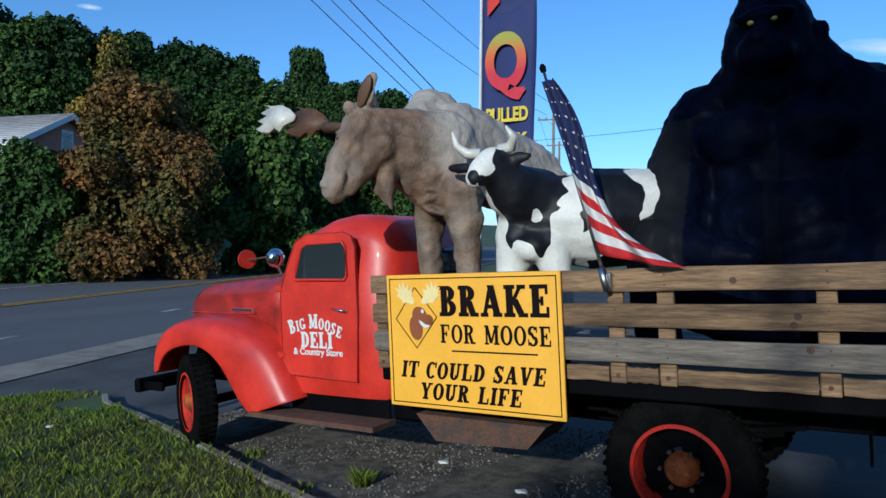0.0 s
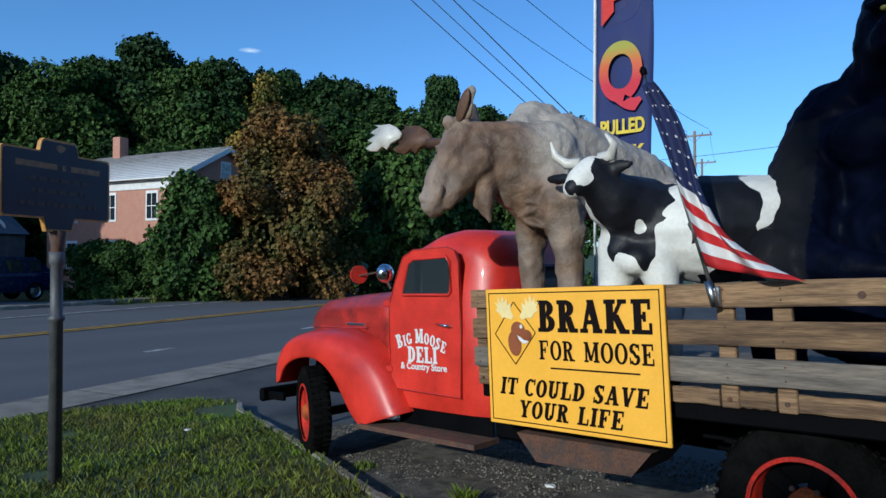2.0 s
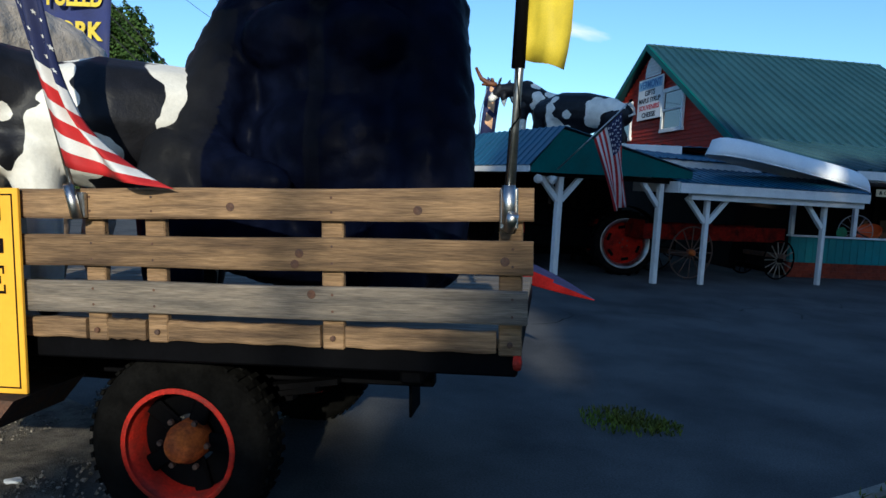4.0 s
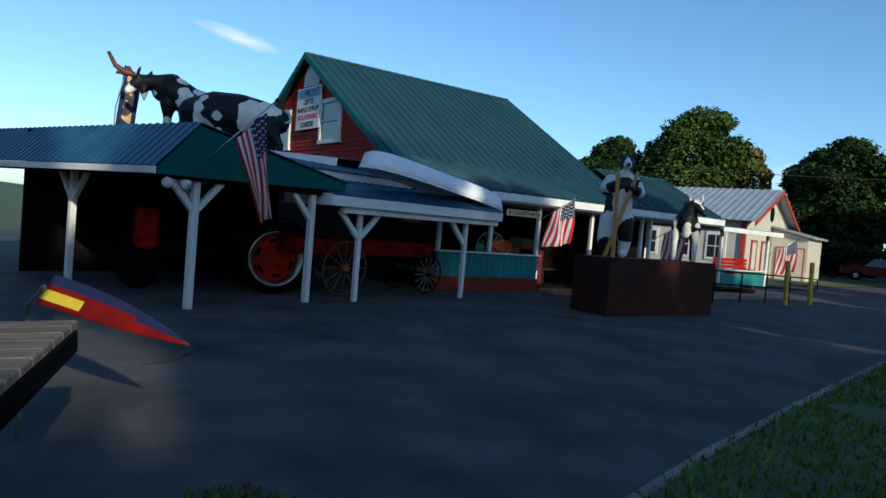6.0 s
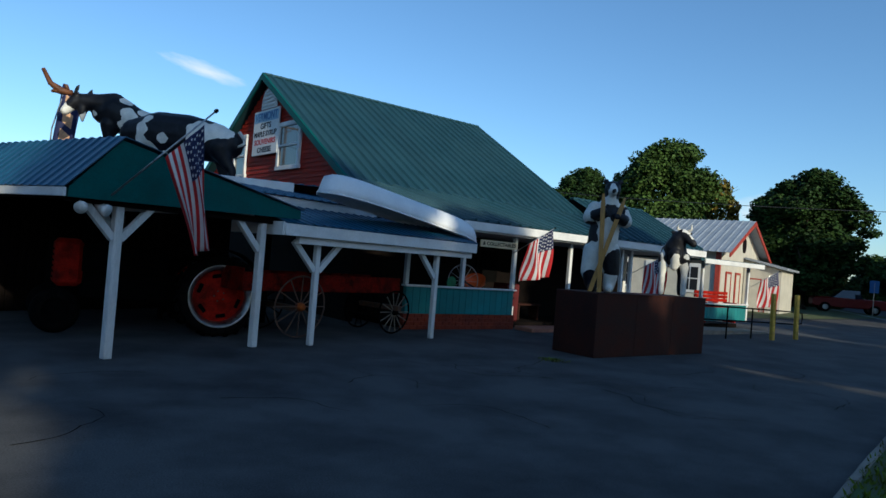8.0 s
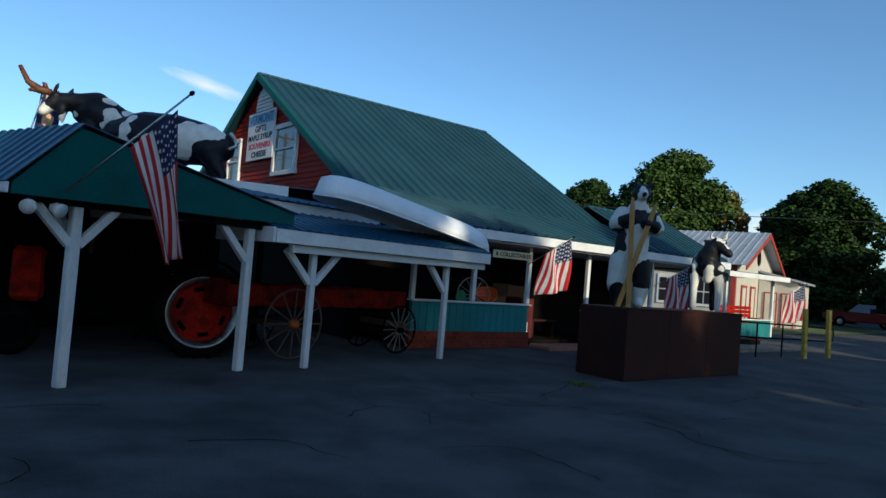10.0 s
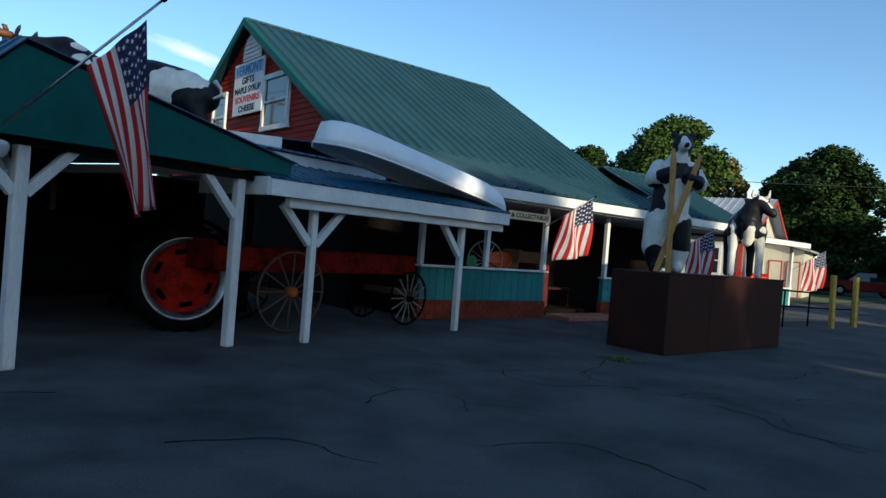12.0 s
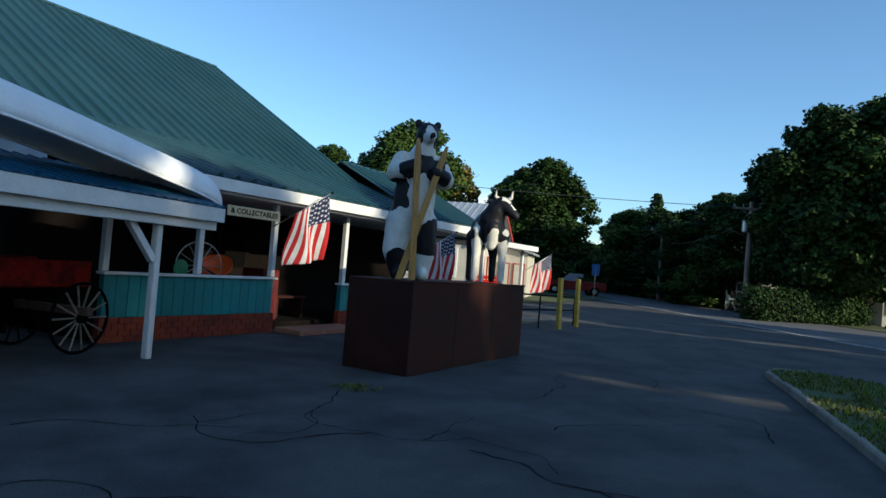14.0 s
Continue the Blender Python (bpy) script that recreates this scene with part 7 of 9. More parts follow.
# low house with a gabled porch
PH = frame_xy((-46.3, 4.3, -0.25), U_ROAD, -N_ROAD)
ph = thing("porch_house", PH, "low house with a red gabled white porch", "house")
M_paleroof = mat("pale_grey_metal_roof", (0.33, 0.36, 0.4), rough=0.5, var=0.12, scale=2, fine=12, bump=0.1)
M_dullroof = mat("dull_blue_grey_roof", (0.16, 0.18, 0.22), rough=0.6, var=0.15, scale=2, fine=12, bump=0.1, spec=0.3)
M_greywall = mat("grey_painted_boards", (0.16, 0.17, 0.19), rough=0.8, var=0.15, scale=2, fine=20, bump=0.1, spec=0.2)
M_redgable = mat("dark_red_shingles", (0.2, 0.03, 0.03), rough=0.7, var=0.25, scale=4, fine=14, bump=0.3)
corrugated("roof_sheet", (0, -0.3, 7.4), (0, 9, 7.4), (-3.2, 9, 4.25), (-3.2, -0.3, 4.25), 8, ph, M_dullroof, rib=0.03, wide=0.5)
corrugated("roof_sheet", (0, -0.3, 7.4), (0, 9, 7.4), (3.2, 9, 4.25), (3.2, -0.3, 4.25), 8, ph, M_dullroof, rib=0.03, wide=0.5)
bm = bmesh.new()
prism(bm, [(-2.7, 4.5), (2.7, 4.5), (0, 7.15)], Matrix(((1, 0, 0, 0), (0, 0, 1, 0.0), (0, 1, 0, 0), (0, 0, 0, 1))), 0.1)
part("gable", bm, M_redgable, ph, "dark red shingled gable")
for s in (-1, 1):
    bm = bmesh.new()
    loft(bm, [[Vector((s * 3.25, y, 4.05)), Vector((s * 3.25, y, 4.3)), Vector((0, y, 7.5)), Vector((0, y, 7.2))] for y in (-0.4, -0.3)])
    part("rake_board", bm, M_trim, ph, "white rake board")
part("post_trim", boxm((-0.08, -0.12, 4.5), (0.08, -0.02, 7.2)), M_trim, ph)
part("beam", boxm((-2.9, -0.15, 4.1), (2.9, 0.1, 4.5), bevel=0.02), M_trim, ph, "white porch beam")
for x in (-2.7, 2.7):
    part("porch_post", tubem([(x, 0, 0.2), (x, 0, 0.6), (x, 0, 0.7), (x, 0, 3.6), (x, 0, 3.7), (x, 0, 4.1)], [0.2, 0.2, 0.13, 0.11, 0.18, 0.18], 12), M_trim, ph, "white turned porch post")
part("wall", boxm((-2.9, 2.4, -0.3), (2.9, 2.6, 4.3)), M_greywall, ph, "grey boarded front wall")
part("porch_floor", boxm((-3.0, -0.3, -0.3), (3.0, 2.4, 0.2)), M_woodgrey, ph)
for x in (-1.6, 0.2, 1.7):
    window(ph, face(x, 2.4, 2.1, 0), 1.0, 2.2)
part("wall", boxm((-14, 3.2, -0.3), (-2.9, 3.4, 4.3)), M_greywall, ph)
corrugated("roof_sheet", (-15, 7.5, 7.2), (0, 7.5, 7.2), (0, 2.2, 4.2), (-15, 2.2, 4.2), 10, ph, M_dullroof, rib=0.03, wide=0.5)
for x in (-12.5, -10.2, -7.6, -5.2):
    window(ph, face(x, 3.2, 2.1, 0), 1.0, 1.8)
part("rear_wing", boxm((3.4, 6.5, -0.3), (9.0, 12, 4.0)), M_greywall, ph, "grey rear wing wall")
corrugated("roof_sheet", (3.2, 9.3, 6.0), (9.2, 9.3, 6.0), (9.2, 6.2, 4.0), (3.2, 6.2, 4.0), 5, ph, M_dullroof, rib=0.03, wide=0.5)
window(ph, face(6.2, 6.5, 2.2, 0), 1.0, 1.6)
part("tall_corner_post", boxm((-9.3, -1.2, -0.3), (-9.0, -0.9, 10.0), bevel=0.02), M_trim, ph, "tall white corner post")
part("tall_eave", boxm((-13, -1.5, 9.4), (-8.6, 0.5, 9.9), bevel=0.02), M_trim, ph, "white eave of the tall front")

# parked navy cars: local x along the car
def car(m, label, L_, H, group):
    ob = thing("car", m, label, "car", group)
    prof = [(0, 0.55, 0.85, 0.80), (0.12, 0.42, 1.0, 0.88), (0.95, 0.35, 1.08, 0.93), (1.25, 0.33, 1.12, 0.94), (3.9, 0.33, 1.12, 0.95), (L_ - 0.2, 0.4, 1.1, 0.92), (L_, 0.5, 0.95, 0.85)]
    bm = bmesh.new()
    loft(bm, [[Vector((x, y * w, z)) for y, z in ((-0.92, z0), (-1.0, z0 + 0.2), (-1.0, z1 - 0.15), (-0.92, z1), (0.92, z1), (1.0, z1 - 0.15), (1.0, z0 + 0.2), (0.92, z0))] for x, z0, z1, w in prof])
    body = part("body", bm, M_navy, ob, "dark navy car body", smooth=False)
    bv = body.modifiers.new("edge", "BEVEL")
    bv.width, bv.segments = 0.05, 2
    bm = bmesh.new()
    loft(bm, [[Vector((x, s * w, z)) for s, w, z in ((-1, 0.9, 1.1), (-1, wt, zt), (1, wt, zt), (1, 0.9, 1.1))] for x, wt, zt in ((1.15, 0.88, 1.12), (1.95, 0.72, H - 0.05), (2.4, 0.72, H), (4.0, 0.7, H - 0.03), (L_ - 0.15, 0.8, 1.15))])
    cabn = part("cabin", bm, M_navy, ob, "dark navy roof", smooth=False)
    for s in (-1, 1):
        for x0, x1 in ((1.75, 2.5), (2.6, 3.5), (3.6, 4.2)):
            bm = bmesh.new()
            q = [(x0 + 0.1, 0.885, 1.16), (x1, 0.885, 1.16), (x1 - 0.02, 0.755, H - 0.12), (x0 + (0.35 if x0 < 2 else 0.1), 0.755, H - 0.12)]
            vs = [bm.verts.new((x, s * (y + 0.012), z)) for x, y, z in q]
            bm.faces.new(vs)
            part("side_window", bm, M_glass, cabn)
        part("headlight", boxm((0.02, s * 0.62 - 0.16, 0.8), (0.16, s * 0.62 + 0.16, 0.95), bevel=0.03), M_chrome, ob, "clear headlight")
        for x in (0.95, L_ - 1.0):
            w = part("wheel", lathem([(0.24, -0.1), (0.35, -0.1), (0.36, 0), (0.35, 0.1), (0.24, 0.1)], (x, s * 0.88, 0.36), (0, s, 0), 24), M_rubber, ob, "black tyre", smooth=True)
            part("rim", lathem([(0, 0.06), (0.08, 0.07), (0.2, 0.05), (0.25, 0.09)], (x, s * 0.88, 0.36), (0, s, 0), 10), M_steel, w, "alloy rim")
    return ob
car(frame_xy(Vector((-40.5, 4.4, -0.5)) - U_ROAD * 2.3, U_ROAD, -N_ROAD) @ Matrix.Diagonal((1.34, 1.15, 1.42, 1)), "dark navy sport utility car parked by porch", 4.9, 1.75, "parked navy cars")
car(frame_xy(Vector((-39.5, -3.2, -0.5)) - U_ROAD * 1.6, U_ROAD, -N_ROAD) @ Matrix.Diagonal((1.34, 1.15, 1.42, 1)), "dark navy sport utility car parked by porch", 4.8, 1.75, "parked navy cars")

# traffic cones
def cone(x, y):
    ob = thing("traffic_cone", Matrix.Translation((x, y, ground_z(x, y))), "orange traffic cone with white band", "cone", "traffic cones")
    part("base", boxm((-0.27, -0.27, 0), (0.27, 0.27, 0.05), bevel=0.02), M_cone, ob)
    part("body", lathem([(0.2, 0.05), (0.045, 1.05), (0.0, 1.06)], seg=18), M_cone, ob, smooth=True)
    part("white_band", lathem([(0.138, 0.46), (0.105, 0.68)], seg=18), M_trim, ob, "white reflective band")
    part("white_band", lathem([(0.085, 0.8), (0.068, 0.92)], seg=18), M_trim, ob, "white reflective band")
cone(-32.4, 2.8)
cone(-36.4, 13.2)
# kerbed traffic island
isl = thing("road_island", Matrix(), "long low concrete kerb island across the road", "kerb", kind="structure")
for k in range(9):
    a = Vector((-33.2, 3.9, 0)) + Vector((-0.31, 0.95, 0)) * (k * 1.15)
    part("kerb_stone", boxm((-0.7, 0.01, -0.05), (0.7, 1.13, 0.16), bevel=0.03), M_concrete, isl, m=Matrix.Translation((a.x, a.y, ground_z(a.x, a.y))) @ pose(0, 0, 0, 0, 0, 18))
# white picket bit and small sign by the trees
pk = thing("picket_fence", frame_xy((-34.2, 23.2, -0.5), U_ROAD, -N_ROAD), "short white picket fence in long grass", "fence")
for k in range(14):
    bm = bmesh.new()
    prism(bm, [(-0.05, 0), (0.05, 0), (0.05, 0.95), (0, 1.05), (-0.05, 0.95)], Matrix(((1, 0, 0, k * 0.2), (0, 0, 1, 0), (0, 1, 0, 0), (0, 0, 0, 1))), 0.02)
    part("picket", bm, M_trim, pk)
for z in (0.3, 0.75):
    part("rail", boxm((-0.1, 0.02, z), (2.8, 0.05, z + 0.08)), M_trim, pk)
ss = thing("hanging_sign", frame_xy((-32.0, 27.0, -0.5), U_ROAD, -N_ROAD), "small green sign in a white frame", "sign")
for x in (-0.65, 0.65):
    part("post", boxm((x - 0.06, -0.06, 0), (x + 0.06, 0.06, 2.6), bevel=0.01), M_trim, ss)
part("crossbar", boxm((-0.8, -0.05, 2.45), (0.8, 0.05, 2.6), bevel=0.01), M_trim, ss)
part("board", boxm((-0.5, -0.03, 1.3), (0.5, 0.03, 2.3), bevel=0.02), M_teal, ss, "green sign board with pale bars")
for z in (1.55, 1.8, 2.05):
    part("letter_bar", boxm((-0.35, -0.04, z), (0.35, -0.031, z + 0.08)), M_trim, ss)

# ---- historic marker on the lawn ----
MK = Vector((-3.42, -1.82, 0))
mz = ground_z(MK.x, MK.y) + 0.07
MU = Vector((-0.45, 0.89, 0)).normalized()
mkm = frame_xy((MK.x, MK.y, mz), MU, Vector((0, 0, 1)).cross(MU))
marker = thing("historic_marker", frame_xy((MK.x, MK.y, mz), MU, Vector((-MU.y, MU.x, 0))), "dark blue historic marker with gold edge on post", "marker")
part("post", tubem([(0, 0, -0.1), (0, 0, 1.42), (0, 0, 1.43), (0, 0, 1.46), (0, 0, 1.47), (0, 0, 1.9), (0, 0, 1.92), (0, 0, 2.02)], [0.056, 0.052, 0.066, 0.066, 0.05, 0.048, 0.062, 0.062], 16), M_greypost, marker, "grey painted iron post", smooth=True)
part("collar", tubem([(0, 0, 1.92), (0, 0, 2.05), (0, 0, 2.2)], [0.06, 0.05, 0.07], 14), M_rust, marker, "brown rusty collar", smooth=True)
out = [(-0.53, 2.30), (-0.16, 2.30), (-0.13, 2.19), (0.13, 2.19), (0.16, 2.30), (0.53, 2.30), (0.555, 2.32), (0.555, 2.85), (0.53, 2.87), (0.2, 2.87), (0.18, 2.955), (0.155, 2.98), (-0.155, 2.98), (-0.18, 2.955), (-0.2, 2.87), (-0.53, 2.87), (-0.555, 2.85), (-0.555, 2.32)]
UP = Matrix(((1, 0, 0, 0), (0, 0, -1, 0.022), (0, 1, 0, 0), (0, 0, 0, 1)))
bm = bmesh.new()
prism(bm, out, UP, 0.044)
part("gold_rim", bm, M_gold, marker, "gold painted raised rim")
cz = 2.585
inn = [(x * 0.965, cz + (z - cz) * 0.95) for x, z in out]
bm = bmesh.new()
prism(bm, inn, Matrix(((1, 0, 0, 0), (0, 0, -1, 0.025), (0, 1, 0, 0), (0, 0, 0, 1))), 0.05)
part("panel", bm, M_marker, marker, "dark blue cast panel")
ft = lambda x, z: frame_xy((x, -0.0265, z), (1, 0, 0), (0, 0, 1))
M_goldtext = mat("worn_gold_letters", (0.3, 0.17, 0.06), rough=0.5, var=0.25, scale=20, bump=0)
M_dullgold = mat("dull_gold_bars", (0.07, 0.045, 0.03), rough=0.6, var=0.25, scale=20, bump=0)
for x0, x1 in ((-0.43, -0.03), (0.02, 0.06), (0.11, 0.43)):
    part("letter_bar", boxm((x0, -0.0275, 2.72), (x1, -0.0255, 2.77)), M_goldtext, marker, "worn gold letter bar")
rl = random.Random(5)
for z, w in ((2.63, 0.62), (2.53, 0.56), (2.42, 0.78)):
    x = -w / 2
    while x < w / 2:
        l = rl.uniform(0.03, 0.1)
        part("letter_bar", boxm((x, -0.0275, z - 0.018), (min(x + l, w / 2), -0.0255, z + 0.018)), M_dullgold, marker)
        x += l + 0.025
bm = bmesh.new()
prism(bm, [(-0.035, 2.89), (0.0, 2.87), (0.035, 2.89), (0.06, 2.92), (0.0, 2.945), (-0.05, 2.92)], Matrix(((1, 0, 0, 0), (0, 0, -1, -0.0255), (0, 1, 0, 0), (0, 0, 0, 1))), 0.002)
part("emblem", bm, M_goldtext, marker)

# ---- utility poles and wires ----
def utility_pole(x, y, h, lean=(0, 0), arm=1.2, turn=0, box_=False, label="weathered wooden utility pole with crossarm"):
    z0 = ground_z(x, y)
    ob = thing("utility_pole", Matrix.Translation((x, y, z0)) @ pose(0, 0, 0, lean[0], lean[1], turn), label, "utility pole", "utility poles")
    part("pole", tubem([(0, 0, -0.3), (0, 0, h / 2), (0, 0, h)], [0.17, 0.15, 0.11], 12), M_pole, ob, smooth=True)
    part("crossarm", boxm((-arm, -0.14, h - 0.5), (arm, -0.04, h - 0.36), bevel=0.01), M_pole, ob)
    for k in (-0.92, -0.45, 0.45, 0.92):
        part("insulator", lathem([(0.03, 0), (0.05, 0.05), (0.03, 0.1), (0.05, 0.15), (0, 0.18)], (k * arm, -0.09, h - 0.36), (0, 0, 1), 8), M_steel, ob)
    for s in (-1, 1):
        part("brace", boxm((-0.02, -0.16, 0), (0.02, -0.14, 0.75), m=Matrix.Translation((0, 0, h - 1.0)) @ pose(0, 0, 0, 0, s * 48, 0)), M_pole, ob)
    if box_:
        part("transformer", lathem([(0.0, 0), (0.2, 0), (0.22, 0.05), (0.22, 0.65), (0.18, 0.72), (0, 0.74)], (-0.3, -0.2, h - 1.9), (0, 0, 1), 16), M_steel, ob, "grey transformer can")
    return ob
utility_pole(-21.4, 51.6, 13.2, arm=1.4, turn=15)
utility_pole(-27.0, 66.0, 13.0, arm=1.4, turn=15)
utility_pole(47.7, 21.1, 6.9, arm=1.1, turn=-50, box_=True)
utility_pole(58.9, 32.8, 6.4, arm=1.0, turn=-50)
def wire(pts, sag, r=0.012):
    a, b = Vector(pts[0]), Vector(pts[1])
    line = [a.lerp(b, i / 16) - Vector((0, 0, sag * 4 * (i / 16) * (1 - i / 16))) for i in range(17)]
    tagged(part("overhead_wire", tubem(line, r, 5), M_wire), "thin black overhead power wire", "wire", "overhead wires")
P1 = Vector((-21.4, 51.6, 0))
for dx, z in ((-1.3, 12.6), (1.3, 12.6), (0, 10.6)):
    wire(((-21.4 + dx, 51.5, z), (-27.0 + dx, 66, z - 0.2)), 0.3)
E_ = Vector((2.9, -3.9, 1.79))
for (ax, ay, az), (bx, by, bz), r in (((-17.8, 17.9, 12.1), (-14.6, 20.6, 8.2), 0.022), ((-17.2, 18.4, 12.2), (-14.0, 21.0, 8.2), 0.02), ((-16.6, 19.0, 12.2), (-13.7, 21.2, 8.4), 0.026)):
    a, b = Vector((ax, ay, az)), Vector((bx, by, bz))
    wire((a + (a - b) * 2.5, b + (b - a) * 1.1), 0.15, r)
wire(((-17.0, 10, 15.5), (-21.4 - 0.6, 51.5, 12.7)), 0.9, 0.018)
wire(((-15.4, 9, 16.5), (-21.4 + 1.2, 51.5, 12.7)), 0.9, 0.018)
wire(((-46, 60, 13), (-10, 45, 9.6)), 0.5, 0.02)
wire(((46.9, 21.8, 6.5), (20, 48, 7.5)), 0.5, 0.02)
wire(((46.9, 21.8, 5.2), (58.9, 32.8, 5.0)), 0.4, 0.02)
wire(((58.9, 32.8, 6.1), (95, 66, 6)), 0.5, 0.02)

# ---- flags and banners ----
def star(bm, c, u, v, r):
    pts = []
    for k in range(10):
        a = math.pi / 2 + math.pi * k / 5
        q = r if k % 2 == 0 else r * 0.42
        pts.append(bm.verts.new(Vector(c) + Vector(u) * math.cos(a) * q + Vector(v) * math.sin(a) * q))
    bm.faces.new(pts)


def flag(label, pole_a, pole_b, r, surface, group="national flags", nu=32, stars=True, finial=True, corner=0.4):
    """pole_a is the foot, pole_b the tip. surface(s, t): s from the pole outwards, t from the top stripe down."""
    ob = thing("flag", Matrix.Translation(pole_a), label, "flag", group)
    o = Vector(pole_a)
    part("pole", tubem([(0, 0, 0), Vector(pole_b) - o], [r, r * 0.8], 10), M_steel, ob, "slim flag pole", smooth=True)
    if finial:
        part("finial", tubem([Vector(pole_b) - o, (Vector(pole_b) - o) * 1.02, (Vector(pole_b) - o) * 1.035], [r * 1.7, r * 2.0, r * 0.8], 8), M_black, ob)
    cloth = bmesh.new()
    nt_ = 26
    g = [[cloth.verts.new(surface(i / nu, j / nt_) - o) for i in range(nu + 1)] for j in range(nt_ + 1)]
    for j in range(nt_):
        for i in range(nu):
            f = cloth.faces.new((g[j][i], g[j][i + 1], g[j + 1][i + 1], g[j + 1][i]))
            f.material_index = 2 if (i / nu < corner and j < 14) else (0 if (j // 2) % 2 == 0 else 1)
    cl = part("cloth", cloth, [M_cloth_red, M_cloth_white, M_cloth_blue], ob, "striped cloth with a starred blue corner", smooth=True)
    so_ = cl.modifiers.new("thick", "SOLIDIFY")
    so_.thickness = 0.002
    if stars:
        bm = bmesh.new()
        for row in range(7):
            for col in range(5):
                s_, t_ = (0.04 + 0.08 * col + (0.02 if row % 2 else 0)) * corner / 0.4, (row + 0.6) / 7.2 * 14 / 26
                p = surface(s_, t_)
                du, dv = (surface(s_ + 0.02, t_) - p), (p - surface(s_, t_ + 0.02))
                k = min(du.length / 0.02 * 0.045, dv.length / 0.02 * 0.036, 0.034)
                nrm = du.cross(dv).normalized()
                for sg in (-1, 1):
                    star(bm, p - o + nrm * 0.004 * sg, du.normalized(), dv.normalized(), max(k, 0.008))
        tagged(part("stars", bm, M_cloth_white, ob), "small white stars", kind="stuff")
    return ob

TW = lambda x, y, z: TRUCK @ Vector((X(x), y, z))
# flag on the truck's side: limp, gathered along its pole
def truck_flag(s, t):
    a = TW(1.285, -0.075, 2.78).lerp(TW(1.60, -0.075, 1.72), t)
    w = 0.09 + 0.23 * t ** 0.8
    low = max(0, t - 0.62) / 0.38
    fold = 0.055 * math.sin(s * 11 + t * 3) * (0.3 + 0.7 * s) * (0.35 + 0.65 * t)
    drop = -0.34 * s * t * (1 - 0.8 * low ** 1.2)
    return a + (TW(1, 0, 0) - TW(0, 0, 0)) * (w * s + 0.15 * low ** 1.6 * s ** 2 + 0.03 * math.sin(t * 9) * s) + Vector((0, fold - 0.02 * s, drop - 0.03 * low * s))
flag("starred and striped flag hanging limp on truck side", TW(1.63, -0.035, 1.5), TW(1.285, -0.035, 2.85), 0.011, truck_flag, corner=1.01)
cl_ = thing("flag_clamp", TRUCK @ Matrix.Translation((X(1.615), -0.03, 1.56)), "steel flag holder bolted to the slat", "flag holder", "flag holders")
part("tube", tubem([(0.01, -0.02, -0.06), (-0.02, -0.025, 0.08)], 0.022, 12), M_steel, cl_, smooth=True)
part("plate", boxm((-0.03, 0.0, -0.06), (0.03, 0.028, 0.05), bevel=0.005), M_steel, cl_)
# canopy flag, its pole leaning out from the post
def canopy_flag(s, t):
    p = Vector((4.63, 9.27, 3.13)).lerp(Vector((4.2, 9.33, 2.66)), t)
    q = Vector((4.82, 9.30, 1.56)).lerp(Vector((4.62, 9.36, 1.44)), t)
    m = p.lerp(q, s)
    # gathers into two deep folds on its way down
    pinch = s * (1 - s)
    m.x += 0.16 * pinch * math.sin(math.pi * (t - 0.1)) - 0.05 * s * math.sin(t * 10 + s * 2)
    m.y += (0.03 + 0.09 * s) * math.sin(t * 12 + s * 2.5)
    m.z -= 0.05 * pinch
    return m
flag("starred and striped flag hanging from the canopy post", (3.62, 9.43, 2.12), (4.74, 9.22, 3.3), 0.014, canopy_flag, corner=0.33)
# porch flags
def porch_flag(u, base_z, tip_z, spread, label):
    foot, tip = S(u, -0.1, base_z), S(u + 0.6, -0.9, tip_z)
    d = (tip - foot).normalized()
    def surf(s, t):
        p = tip - d * (0.04 + 0.7 * t)
        q = p + Vector((0, 0, -1.22 * s + 0.22 * s * t)) - RD * (spread * s * t)
        return q + RN * (0.07 * math.sin(t * 10 + s * 3) * (0.3 + s)) + RD * (0.04 * math.sin(t * 7 + s * 5) * s)
    flag(label, foot, tip, 0.012, surf)
porch_flag(-0.15, 1.95, 2.66, 0.3, "starred and striped flag on a porch post")
porch_flag(4.9, 1.7, 2.35, 0.05, "starred and striped flag on a porch post")
porch_flag(12.0, 1.5, 2.2, 0.15, "starred and striped flag on the ramp post")

# tall feather banner behind the truck
bn = thing("feather_banner", Matrix.Translation((-0.76, 2.5, ground_z(-0.76, 2.5))), "tall navy feather banner with red and yellow letters", "banner")
H0 = -ground_z(-0.68, 2.5)
part("pole", tubem([(0, 0, 0), (0, 0, 2.9 + H0), (0.02, 0, 5.2 + H0), (0.12, 0, 5.9 + H0), (0.4, 0, 6.15 + H0)], [0.02, 0.02, 0.016, 0.012, 0.008], 10), M_white, bn, "white banner pole", smooth=True)
BU = Vector((0.9, 0.1, 0)).normalized()
def ban(s, z):
    w = 0.6 - 0.10 * math.exp(-((z - 5.9) / 0.5) ** 2)
    return BU * (0.02 + w * s) + Vector((0, 0.04 * math.sin(s * 5 + z * 2.2) * s, z + H0 - 0.16 * s))
bm = bmesh.new()
N_, K_ = 30, 10
g = [[bm.verts.new(ban(i / K_, 2.66 + 3.24 * j / N_)) for i in range(K_ + 1)] for j in range(N_ + 1)]
for j in range(N_):
    for i in range(K_):
        bm.faces.new((g[j][i], g[j][i + 1], g[j + 1][i + 1], g[j + 1][i]))
cl = part("cloth", bm, mat("navy_banner_cloth", (0.025, 0.035, 0.14), rough=0.8, var=0.12, scale=5, fine=150, bump=0.05), bn, "navy banner cloth", smooth=True)
